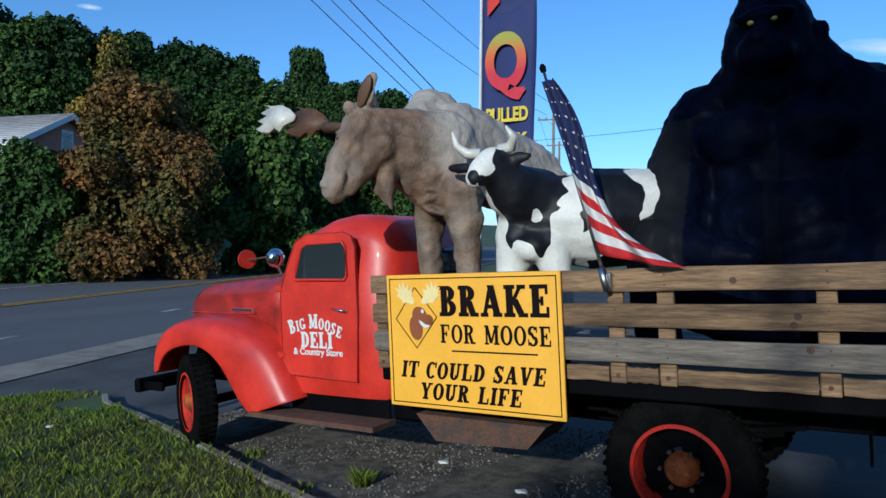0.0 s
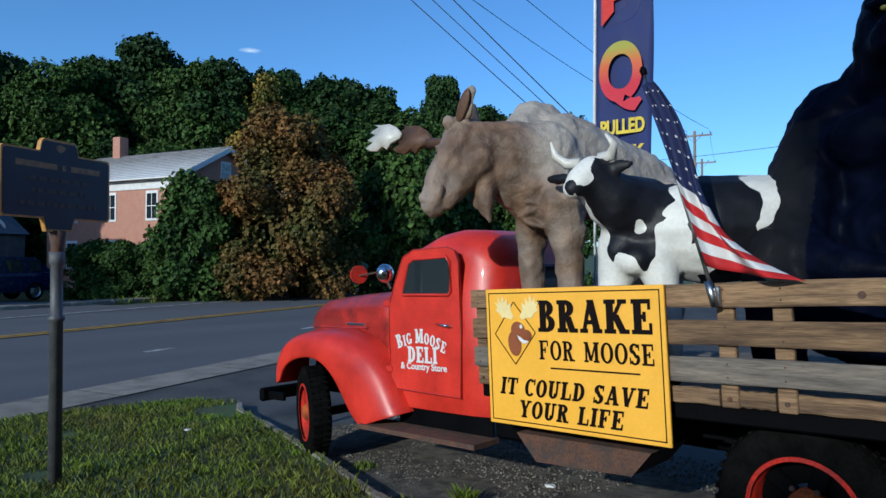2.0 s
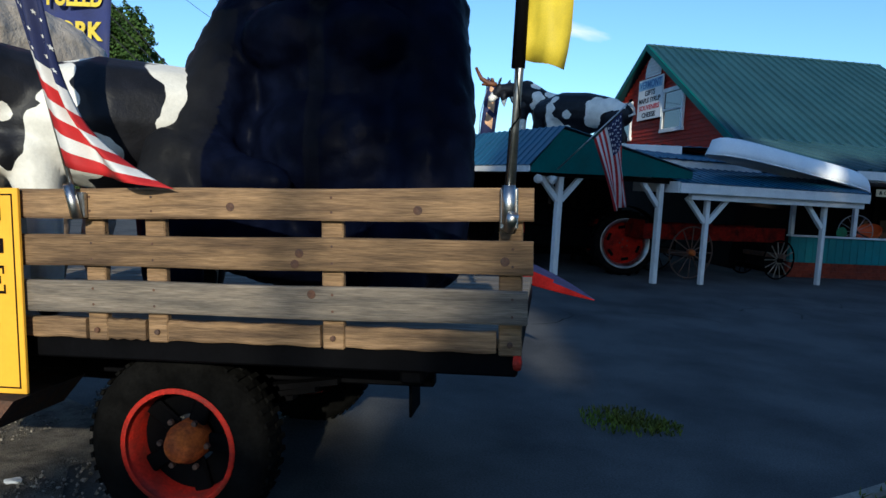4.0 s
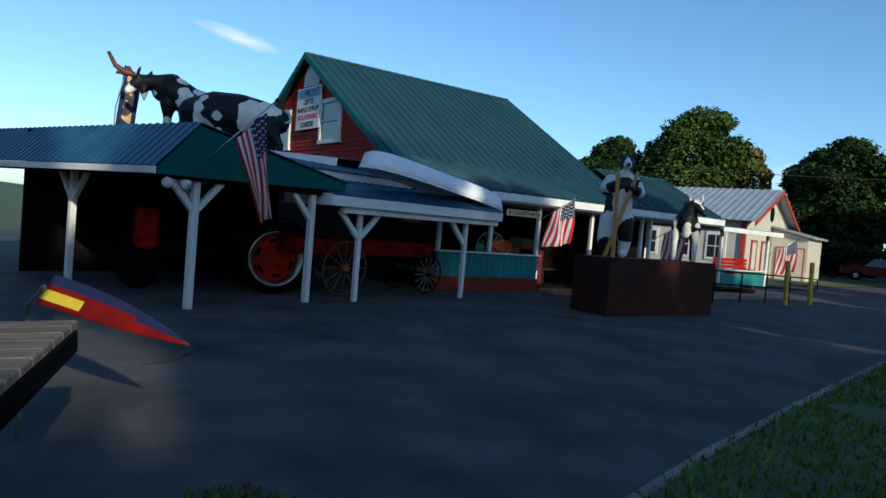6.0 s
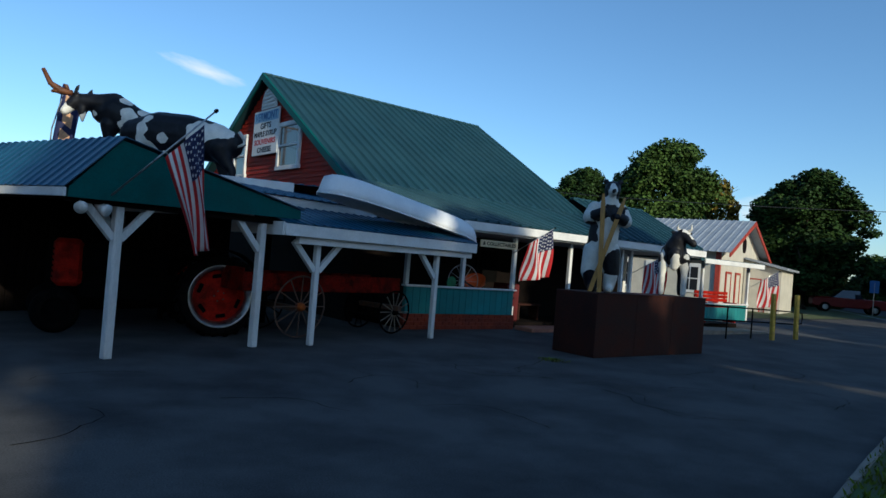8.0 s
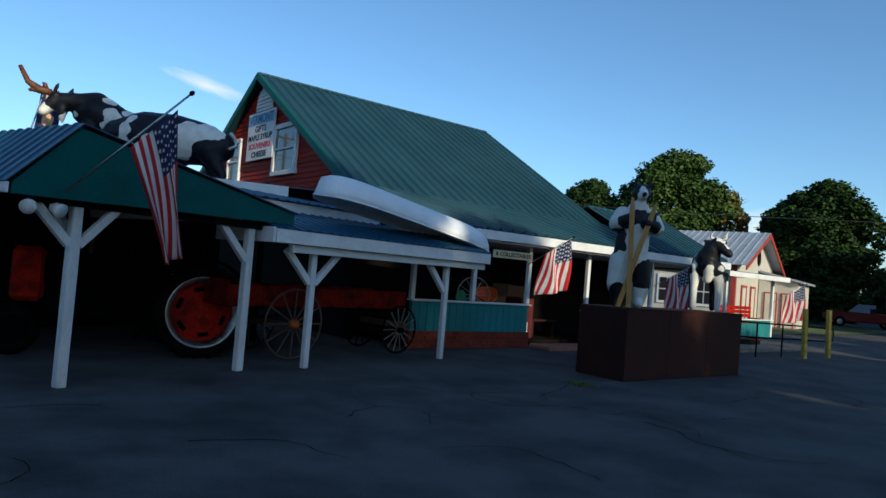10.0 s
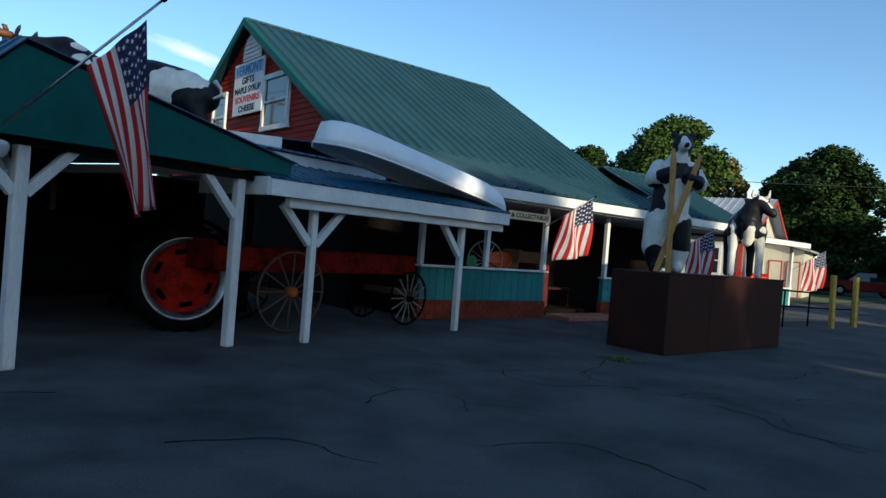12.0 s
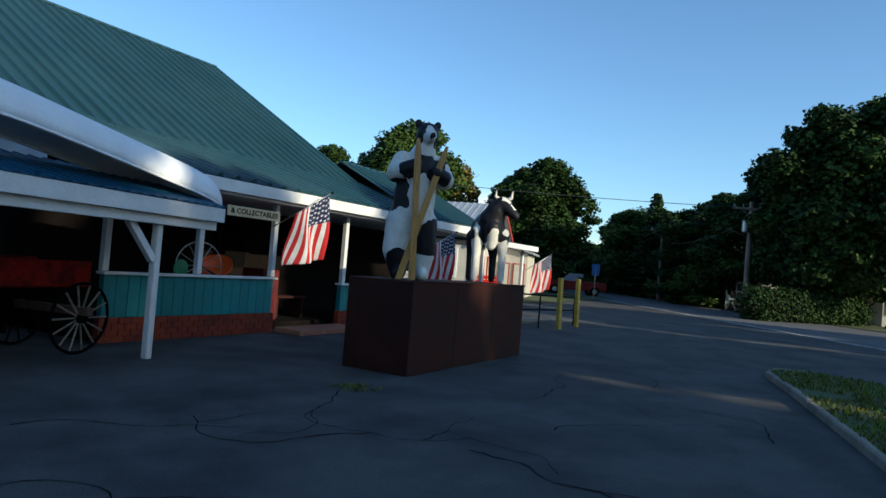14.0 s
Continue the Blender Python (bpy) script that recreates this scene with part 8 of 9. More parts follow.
cl.modifiers.new("thick", "SOLIDIFY").thickness = 0.003
M_bannerred = mat("orange_red_print", (0.6, 0.04, 0.03), rough=0.8, var=0.15, scale=3, bump=0)
M_banneryel = mat("yellow_print", (0.72, 0.55, 0.05), rough=0.8, var=0.1, bump=0)
M_letterfade = mat("fading_letter_print", (0.6, 0.05, 0.03), rough=0.8, var=0.1, scale=3, bump=0)
nt = M_letterfade.node_tree
tcz = nt.nodes.new("ShaderNodeTexCoord")
sep = nt.nodes.new("ShaderNodeSeparateXYZ")
nt.links.new(tcz.outputs["Generated"], sep.inputs[0])
fade = nt.nodes.new("ShaderNodeValToRGB")
fade.color_ramp.elements[0].position, fade.color_ramp.elements[1].position = 0.4, 0.95
fade.color_ramp.elements[0].color = (0.5, 0.03, 0.05, 1)
fade.color_ramp.elements[1].color = (0.35, 0.33, 0.05, 1)
fade.color_ramp.elements.new(0.7).color = (0.55, 0.13, 0.04, 1)
nt.links.new(sep.outputs["Y"], fade.inputs[0])
nt.links.new(fade.outputs[0], nt.nodes["Principled BSDF"].inputs["Base Color"])
for ch, z, w, h, mm in (("B", 4.5, 0.42, 0.78, M_bannerred), ("B", 5.26, 0.40, 0.74, M_bannerred), ("Q", 3.7, 0.46, 0.8, M_letterfade)):
    p = ban(0.5, z)
    text(ch, h, frame_xy(p + Vector((0, -0.045, 0)), BU, (0, 0, 1)), mm, bn, width=w, bold=0.03)
for wd, z in (("PULLED", 3.17), ("PORK", 2.9)):
    p = ban(0.52, z)
    text(wd, 0.2, frame_xy(p + Vector((0, -0.05, 0)), BU, (0, 0, 1)), M_banneryel, bn, width=0.47, bold=0.008)
# second banner on the far roof edge
b2 = thing("feather_banner", Matrix.Translation((0.75, 21.7, 0)), "pale feather banner behind the roof statues", "banner")
part("pole", tubem([(0, 0, 0), (0.1, 0, 4.4), (0.35, 0, 5.6)], 0.02, 8), M_steel, b2)
bm = bmesh.new()
g = [[bm.verts.new(Vector((0.08 + 0.2 * j / 12 + 0.5 * i / 4, 0.03 * math.sin(i + j), 3.4 + 2.3 * j / 12 - 0.1 * i))) for i in range(5)] for j in range(13)]
for j in range(12):
    for i in range(4):
        bm.faces.new((g[j][i], g[j][i + 1], g[j + 1][i + 1], g[j + 1][i])).material_index = 1 if 0 < i < 3 and 2 < j < 11 and j % 3 else 0
cl = part("cloth", bm, [M_cloth_blue, mat("orange_cream_print", (0.7, 0.4, 0.22), rough=0.8, var=0.2, bump=0)], b2, "navy cloth with pale orange print", smooth=True)
cl.modifiers.new("thick", "SOLIDIFY").thickness = 0.003

# yellow and red banner on a pole at the truck's tail
yb = thing("feather_banner", Matrix.Translation(TW(3.465, -0.05, 1.5)), "yellow and red banner on a steel pole", "banner")
part("pole", tubem([(0, 0, 0), (0.005, 0, 0.6), (0.0, 0, 1.8)], [0.019, 0.017, 0.012], 10), M_steel, yb, "grey steel pole", smooth=True)
part("sleeve", tubem([(0.0, 0, 0.58), (0.0, 0, 0.98), (0.0, 0, 1.75)], [0.026, 0.024, 0.02], 10), M_black, yb, "black cloth pole sleeve", smooth=True)
part("cord", tubem([(-0.02, -0.01, 0.1), (-0.015, -0.02, 0.35), (0.02, -0.02, 0.4), (-0.01, -0.02, 0.62)], 0.004, 5), M_black, yb)
bm = bmesh.new()
g = [[bm.verts.new(Vector((0.0 + (0.17 + 0.02 * math.sin(j * 0.6)) * i / 6, 0.03 * math.sin(i * 1.1 + j * 0.5), 0.62 + 1.2 * j / 16 - 0.04 * (i / 6) * (1 if j < 3 else 0.2)))) for i in range(7)] for j in range(17)]
for j in range(16):
    for i in range(6):
        red = j > 5 and (j - 6) % 5 < 3 and i < 5 - abs((j - 6) % 5 - 1)
        bm.faces.new((g[j][i], g[j][i + 1], g[j + 1][i + 1], g[j + 1][i])).material_index = 1 if red else 0
cl = part("cloth", bm, [M_cloth_yellow, M_cloth_red], yb, "yellow cloth with red tongues", smooth=True)
cl.modifiers.new("thick", "SOLIDIFY").thickness = 0.003
hold = thing("flag_clamp", TRUCK @ Matrix.Translation((X(3.465), -0.03, 1.56)), "steel flag holder bolted to the slat", "flag holder", "flag holders")
part("tube", tubem([(0, -0.025, -0.07), (0, -0.025, 0.08)], 0.026, 12), M_steel, hold, smooth=True)
part("tube", tubem([(0.0, -0.025, -0.09), (0.02, -0.06, -0.03)], 0.022, 12), M_steel, hold, smooth=True)
part("plate", boxm((-0.035, 0.0, -0.09), (0.035, 0.028, 0.07), bevel=0.005), M_steel, hold)
# fallen end of a red feather banner lying out behind the truck
fb = thing("feather_banner", Matrix.Translation((3.0, 3.05, 0.9)), "red feather banner drooping behind the truck", "banner")
bm = bmesh.new()
g = []
for j in range(21):
    t = j / 20
    c = Vector((0.0 + 0.93 * t, 0.6 - 0.95 * t, 0.14 - 0.10 * t - 0.06 * t * t))
    w = 0.11 * (1 - t ** 2.5) + 0.004
    g.append([bm.verts.new(c + Vector((0.35 * w * (i - 3) / 3, 0.35 * w * (i - 3) / 3, w * 0.8 * (i - 3) / 3))) for i in range(7)])
for j in range(20):
    for i in range(6):
        mi = 2 if i in (4, 5) or (i == 3 and j > 12) else (1 if (j < 6 and i in (1, 2)) else 0)
        bm.faces.new((g[j][i], g[j][i + 1], g[j + 1][i + 1], g[j + 1][i])).material_index = mi
cl = part("cloth", bm, [mat("deep_red_cloth", (0.22, 0.008, 0.008), rough=0.85, var=0.2, scale=5, bump=0.05, spec=0.1), M_cloth_yellow, M_cloth_blue], fb, "red cloth with navy edge", smooth=True)
cl.modifiers.new("thick", "SOLIDIFY").thickness = 0.004
part("pole", tubem([(-0.15, 0.75, -0.9), (-0.12, 0.7, 0.0), (0.0, 0.56, 0.16)], 0.015, 8), M_steel, fb)

# ---- under the canopy: tractor and wagon ----
def spoked_wheel(parent, name, c, r, axis, spokes, tyre_r, mats, hub=0.07, spoke_r=0.013):
    a, b, d = basis(axis)
    bm = bmesh.new()
    n = 40
    c = Vector(c)
    ring = []
    for k in range(n + 1):
        t = 2 * math.pi * k / n
        ring.append(c + (a * math.cos(t) + b * math.sin(t)) * r)
    tube(bm, ring, tyre_r, 8, caps=False)
    w = part(name, bm, mats[0], parent, "thin iron wheel rim", smooth=True)
    part("hub", lathem([(0.0, -0.09), (hub * 0.7, -0.09), (hub, 0), (hub * 0.7, 0.09), (0, 0.09)], c, axis, 12), mats[2], w, smooth=True)
    for k in range(spokes):
        t = 2 * math.pi * k / spokes
        part("spoke", tubem([c + (a * math.cos(t) + b * math.sin(t)) * hub * 0.8, c + (a * math.cos(t) + b * math.sin(t)) * r], spoke_r, 6), mats[1], w)
    return w

tractor = thing("tractor", frame_xy((5.08, 12.84, 0), (-0.978, -0.21, 0), (0.21, -0.978, 0)), "old red farm tractor under the canopy", "tractor")
for s in (1, -1):
    c = (0, 0.35 if s > 0 else -1.25, 0.70)
    w = part("rear_wheel", lathem([(0.53, -0.15), (0.6, -0.18), (0.68, -0.17), (0.70, 0), (0.68, 0.17), (0.6, 0.18), (0.53, 0.15)], c, (0, s, 0), 44), M_rubber, tractor, "large black rear tyre", smooth=True)
    bm = bmesh.new()
    for k in range(22):
        m_ = Matrix.Translation(c) @ Matrix.Rotation(2 * math.pi * k / 22, 4, "Y")
        box(bm, (-0.03, 0.01, 0.69), (0.03, 0.16, 0.725), m=m_ @ Matrix.Rotation(0.5, 4, "Z"))
        box(bm, (-0.03, -0.16, 0.69), (0.03, -0.01, 0.725), m=m_ @ Matrix.Rotation(-0.5, 4, "Z"))
    part("tread", bm, M_rubber, w)
    part("rim", lathem([(0.45, 0.0), (0.46, 0.10), (0.50, 0.13), (0.52, 0.15), (0.545, 0.165), (0.55, 0.14)], c, (0, s, 0), 44), M_steel, w, "grey steel rim", smooth=True)
    part("disc", lathem([(0.0, 0.06), (0.11, 0.07), (0.16, 0.045), (0.3, 0.05), (0.4, 0.02), (0.46, 0.0)], c, (0, s, 0), 44), M_tractor, w, "red wheel disc", smooth=True)
    for k in range(6):
        t = 2 * math.pi * (k + 0.35) / 6
        cc = Vector(c) + Vector((math.cos(t) * 0.35, s * 0.045, math.sin(t) * 0.35))
        part("slot", boxm((-0.085, -0.012, -0.035), (0.085, 0.012, 0.035), bevel=0.012, m=None), M_dark, w, m=Matrix.Translation(cc) @ Matrix.Rotation(-t + math.pi / 2, 4, "Y"))
    for k in range(5):
        t = 2 * math.pi * k / 5
        part("wheel_nut", lathem([(0.016, 0.06), (0.016, 0.085), (0.0, 0.09)], (c[0] + 0.09 * math.cos(t), c[1], c[2] + 0.09 * math.sin(t)), (0, s, 0), 6), M_rust, w)
part("engine", boxm((0.3, -0.7, 0.5), (2.1, -0.2, 0.98), bevel=0.05), M_dark, tractor, "dark engine block")
# hood takes the interior black, painting in the canopy's shade
hood_ = bmesh.new()
loft(hood_, [[Vector((x, -0.45 + y * w_, z)) for y, z in ((-1, 0.98), (-1, zt - 0.14), (-0.75, zt - 0.03), (0, zt), (0.75, zt - 0.03), (1, zt - 0.14), (1, 0.98))] for x, w_, zt in ((0.75, 0.24, 1.42), (1.4, 0.25, 1.46), (2.1, 0.26, 1.48))])
part("hood", hood_, M_dark, tractor, "rounded tractor hood darkened for the canopy's shade")
cowl = part("grille", boxm((2.08, -0.74, 0.72), (2.5, -0.16, 1.5), bevel=0.07), M_tractor, tractor, "red front cowl")
for k in range(6):
    part("grille_bar", boxm((2.505, -0.68, 0.85 + k * 0.09), (2.515, -0.22, 0.88 + k * 0.09)), M_dark, cowl)
part("front_axle", boxm((2.4, -0.95, 0.42), (2.5, 0.05, 0.5), bevel=0.01), M_dark, tractor)
for y in (-1.0, 0.1):
    w = part("front_wheel", lathem([(0.2, -0.08), (0.32, -0.09), (0.36, 0), (0.32, 0.09), (0.2, 0.08)], (2.45, y, 0.36), (0, 1, 0), 28), M_rubber, tractor, "black front tyre", smooth=True)
    part("rim", lathem([(0.0, 0.03), (0.08, 0.05), (0.2, 0.03)], (2.45, y, 0.36), (0, 1 if y > 0 else -1, 0), 20), M_dark, w)
fen = bmesh.new()
loft(fen, [[Vector((0.80 * math.cos(radians(a_)) , y, 0.70 + 0.80 * math.sin(radians(a_)))) + Vector((0, 0, h_)) for y, h_ in ((0.12, 0), (0.5, 0), (0.5, 0.02), (0.12, 0.02))] for a_ in range(60, 176, 10)])
part("fender", fen, M_dark, tractor, "dark curved rear fender")
part("seat", boxm((-0.25, -0.65, 1.1), (0.15, -0.25, 1.18), bevel=0.04), M_dark, tractor, "dark tractor seat")
part("steering_wheel", lathem([(0.19, -0.01), (0.21, 0), (0.19, 0.012), (0.19, -0.01)], (0.5, -0.45, 1.55), (0.5, 0, 0.85), 20), M_dark, tractor)
part("exhaust", tubem([(1.5, -0.45, 1.3), (1.5, -0.45, 1.95)], 0.035, 10), M_rust, tractor)

M_wagon = mat("faded_wagon_red", (0.17, 0.007, 0.003), rough=0.8, var=0.4, scale=5, fine=50, bump=0.2, spec=0.1)
wagon = thing("farm_wagon", AW, "old red farm wagon with spoked wheels", "wagon")
WM = (M_steel, M_woodgrey, M_rustorange)
spoked_wheel(wagon, "wheel", (0.2, 0.78, 0.60), 0.55, (0, 1, 0.05), 12, 0.016, (M_rust, M_rust, M_rustorange), 0.08)
# both far wheels near-black: the shade under the awning put into colour
spoked_wheel(wagon, "wheel", (0.2, 2.0, 0.60), 0.55, (0, 1, 0.05), 12, 0.016, (M_dark, M_dark, M_dark), 0.08)
spoked_wheel(wagon, "wheel", (2.8, 0.95, 0.46), 0.44, (0, 1, 0.05), 14, 0.02, (M_dark, M_woodgrey, M_dark), 0.07)
spoked_wheel(wagon, "wheel", (2.8, 2.0, 0.46), 0.44, (0, 1, 0.05), 14, 0.02, (M_dark, M_dark, M_dark), 0.07)
part("bed", boxm((-0.9, 0.95, 0.85), (2.9, 1.85, 0.92), bevel=0.01), M_wagon, wagon, "red wagon floor")
for y in (0.93, 1.84):
    part("side_board", boxm((-0.9, y, 0.86), (2.9, y + 0.03, 1.18), bevel=0.01), M_wagon, wagon, "faded red side board")
part("end_board", boxm((-0.93, 0.93, 0.86), (-0.9, 1.87, 1.25), bevel=0.01), M_wagon, wagon)
for x in (0.2, 2.8):
    part("axle", boxm((x - 0.05, 0.8, 0.5), (x + 0.05, 2.0, 0.6)), M_rust, wagon)
# seat crate and small lamps under the canopy
for k, (x, z) in enumerate(((-0.55, 1.95), (-0.25, 1.94))):
    lamp = thing("flood_lamp", CAN @ Matrix.Translation((x, 0.08, z)), "small white flood lamp under the canopy", "lamp", "flood lamps")
    part("shell", lathem([(0.0, -0.1), (0.04, -0.09), (0.075, 0.0), (0.08, 0.05), (0.0, 0.04)], (0, -0.02, 0), (-0.6 + k, -0.7, -0.3), 16), M_white, lamp, smooth=True)
    part("stem", tubem([(0, 0, 0), (0, 0.05, 0.12)], 0.015, 6), M_white, lamp)
# signs and bins beyond the canopy
def sandwich(x, y, z0, w, h, turn, label, face_m):
    ob = thing("notice_board", Matrix.Translation((x, y, z0)) @ pose(0, 0, 0, -8, 0, turn), label, "sign", "yard notice boards")
    part("board", boxm((-w / 2, -0.02, 0.0), (w / 2, 0.02, h), bevel=0.01), face_m, ob)
    rr = random.Random(int(x * 10))
    for k in range(5):
        l = rr.uniform(0.5, 0.85) * w
        part("letter_bar", boxm((-l / 2, -0.028, h * (0.2 + 0.15 * k)), (l / 2, -0.021, h * (0.2 + 0.15 * k) + 0.05 * h)), (M_cloth_red, M_ink, M_cloth_blue)[k % 3], ob)
sandwich(1.1, 17.2, 0.02, 0.5, 1.15, 20, "cream notice board standing in the yard", M_horn)
sandwich(1.85, 17.6, 0.02, 0.45, 0.95, 20, "white notice board standing in the yard", M_trim)
sandwich(0.1, 17.0, 0.02, 0.6, 1.1, 20, "green notice board standing in the yard", M_teal)
for x, y in ((1.3, 16.2), (0.2, 17.5)):
    bar = thing("barrel", Matrix.Translation((x, y, 0)), "old wooden barrel in the yard", "barrel", "yard barrels")
    part("staves", lathem([(0.0, 0.0), (0.24, 0.0), (0.3, 0.4), (0.24, 0.8), (0.0, 0.8)], seg=20), M_woodgrey, bar, smooth=True)
    for z in (0.15, 0.62):
        part("hoop", lathem([(0.272, z), (0.28, z + 0.03), (0.272, z + 0.06)], seg=20), M_rust, bar)
for x, y in ((1.35, 17.9), (1.95, 17.2), (2.5, 17.0)):
    part("post", boxm((x - 0.05, y - 0.05, 0), (x + 0.05, y + 0.05, 3.08), bevel=0.01), M_white, shed, "white painted post")
hb = thing("hanging_board", Matrix.Translation((1.45, 17.0, 2.35)) @ pose(0, 0, 0, 0, 0, 12), "cream board hanging from the low roof", "sign")
part("panel", boxm((-0.26, -0.015, -0.2), (0.26, 0.015, 0.16), bevel=0.006), M_horn, hb)
for x in (-0.2, 0.2):
    part("cord", tubem([(x, 0, 0.16), (x, 0, 0.75)], 0.006, 5), M_wire, hb)
for z in (-0.1, 0.0, 0.08):
    part("letter_bar", boxm((-0.18, -0.02, z), (0.18, -0.0155, z + 0.035)), M_ink, hb)
mach = thing("red_machine", Matrix.Translation((0.55, 18.6, 0)) @ pose(0, 0, 0, 0, 0, 30), "red cabinet machine standing under the roof", "machine")
part("body", boxm((-0.4, -0.35, 0.0), (0.4, 0.35, 1.75), bevel=0.04), M_tractor, mach)
part("front_panel", boxm((-0.32, -0.37, 0.9), (0.32, -0.345, 1.6), bevel=0.01), M_dark, mach)

# ---- on the porch ----
soda = thing("vending_machine", STORE @ Matrix.Translation((0.45, 0.75, 0.14)), "red drinks machine beside the entrance", "machine")
part("body", boxm((-0.15, -0.3, 0), (0.3, 0.3, 1.0), bevel=0.03), mat("dark_red_enamel", (0.11, 0.008, 0.006), rough=0.5, var=0.2), soda, "dark red cabinet")
part("panel", boxm((-0.1, -0.31, 0.1), (0.1, -0.295, 0.4), bevel=0.005), M_trim, soda, "white panel")
for z in (0.7, 0.85, 1.0):
    part("slot", boxm((-0.1, -0.31, z - 0.1), (0.1, -0.297, z - 0.05)), M_ink, soda)
bench = thing("bench", STORE @ Matrix.Translation((1.5, 1.0, 0.14)), "dark red wooden bench on the porch", "bench")
part("seat", boxm((-0.4, -0.2, 0.4), (0.5, 0.2, 0.45), bevel=0.01), M_rustbox, bench)
for x in (-0.35, 0.42):
    part("leg", boxm((x - 0.03, -0.18, 0), (x + 0.03, 0.18, 0.4), bevel=0.008), M_rustbox, bench)
plow = thing("spoked_wheel_display", STORE @ Matrix.Translation((-1.1, 0.55, 0.14)), "old iron spoked wheel with orange seat on display", "antique")
spoked_wheel(plow, "wheel", (-0.1, 0, 1.0), 0.42, (0.25, 1, 0), 12, 0.012, (M_steel, M_steel, M_rust), 0.05, 0.006)
part("seat", lathem([(0.0, 0.0), (0.2, 0.03), (0.3, 0.12), (0.31, 0.2)], (0.3, 0, 0.88), (-0.5, -0.3, 0.8), 20), M_cone, plow, "orange metal seat", smooth=True)
part("frame", tubem([(-0.1, 0, 1.0), (0.3, 0, 0.85), (0.35, 0, 0.0)], 0.025, 8), M_rust, plow)
part("leg", tubem([(-0.1, 0, 0.58), (-0.2, 0, 0.0)], 0.02, 8), M_rust, plow)
part("green_disc", lathem([(0.0, 0.0), (0.14, 0.0), (0.15, 0.02), (0, 0.03)], (-0.45, 0.05, 0.95), (0, -1, 0), 18), mat("green_paint", (0.03, 0.25, 0.1), rough=0.5, var=0.2), plow)
bxr = thing("red_bench", STORE @ Matrix.Translation((10.3, 0.4, 0.3)), "bright red slatted bench on the ramp porch", "bench")
for k in range(3):
    part("slat", boxm((-1.1, -0.05 + 0.002 * k, 0.62 + 0.13 * k), (1.1, 0.0, 0.73 + 0.13 * k), bevel=0.01), M_tractor, bxr)
part("seat", boxm((-1.1, -0.5, 0.45), (1.1, -0.05, 0.5), bevel=0.01), M_tractor, bxr)
for x in (-1.0, 1.0):
    part("leg", boxm((x - 0.04, -0.45, -0.1), (x + 0.04, 0.0, 0.62), bevel=0.01), M_tractor, bxr)

# ---- bollards, pipe rail and ramp ----
for x, y, h in ((21.51, 15.62, 1.42), (23.03, 16.09, 1.42)):
    bo = thing("bollard", Matrix.Translation((x, y, 0)) @ pose(0, 0, 0, 0, -2, 0), "yellow painted wooden bollard post", "bollard", "yellow bollards")
    part("post", boxm((-0.06, -0.06, -0.05), (0.06, 0.06, h), bevel=0.015), M_bollard, bo)
rail = thing("pipe_rail", Matrix(), "black pipe handrail beside the ramp", "handrail")
A_, B_ = Vector((18.2, 15.1, 0)), Vector((23.6, 16.6, 0))
for z in (0.45, 0.85):
    part("rail", tubem([A_ + Vector((0, 0, z + 0.12)), B_ + Vector((0, 0, z))], 0.022, 8), M_black, rail, smooth=True)
part("end_bend", tubem([B_ + Vector((0, 0, 0.85)), B_ + Vector((0.35, 0.1, 0.82)), B_ + Vector((0.4, 0.12, 0.64)), B_ + Vector((0.35, 0.1, 0.47)), B_ + Vector((0, 0, 0.45))], 0.022, 8), M_black, rail, smooth=True)
for k in range(5):
    p = A_.lerp(B_, k / 4)
    part("post", tubem([p, p + Vector((0, 0, 0.98 - 0.03 * k))], 0.022, 8), M_black, rail, smooth=True)
ramp = thing("ramp", STORE, "concrete access ramp along the porch", "ramp", kind="structure")
bm = bmesh.new()
prism(bm, [(4.9, 0.0), (11.6, 0.0), (11.6, 0.02), (4.9, 0.2)], Matrix(((1, 0, 0, 0), (0, 0, 1, -1.4), (0, 1, 0, 0), (0, 0, 0, 1))), 1.25)
part("slab", bm, M_concrete, ramp)

# ---- white building beyond the store ----
WR = Vector((-0.555, 0.832, 0)).normalized()
WW = Vector((0.832, 0.555, 0)).normalized()
WB = frame_xy((35.7, 31.1, 0), WW, WR)
wb = thing("white_building", WB, "white gabled building with red trim", "building")
HW, EZ, AZ, DP = 5.5, 3.3, 5.25, 8.5
M_whitewall = mat("cream_wall_paint", (0.58, 0.54, 0.46), rough=0.7, var=0.08, scale=1.5, fine=20, bump=0.1)
M_redtrim = mat("red_trim_paint", (0.4, 0.05, 0.03), rough=0.6, var=0.15, bump=0.1)
bm = bmesh.new()
prism(bm, [(-HW, 0), (HW, 0), (HW, EZ), (0, AZ), (-HW, EZ)], Matrix(((1, 0, 0, 0), (0, 0, 1, 0), (0, 1, 0, 0), (0, 0, 0, 1))), 0.2)
part("gable_wall", bm, M_whitewall, wb, "white gable wall")
part("wall", boxm((-HW, 0.2, 0), (-HW + 0.2, DP, EZ)), M_whitewall, wb)
part("wall", boxm((HW - 0.2, 0.2, 0), (HW, DP, EZ)), M_whitewall, wb)
part("wall", boxm((-HW, DP, 0), (HW, DP + 0.2, EZ)), M_whitewall, wb)
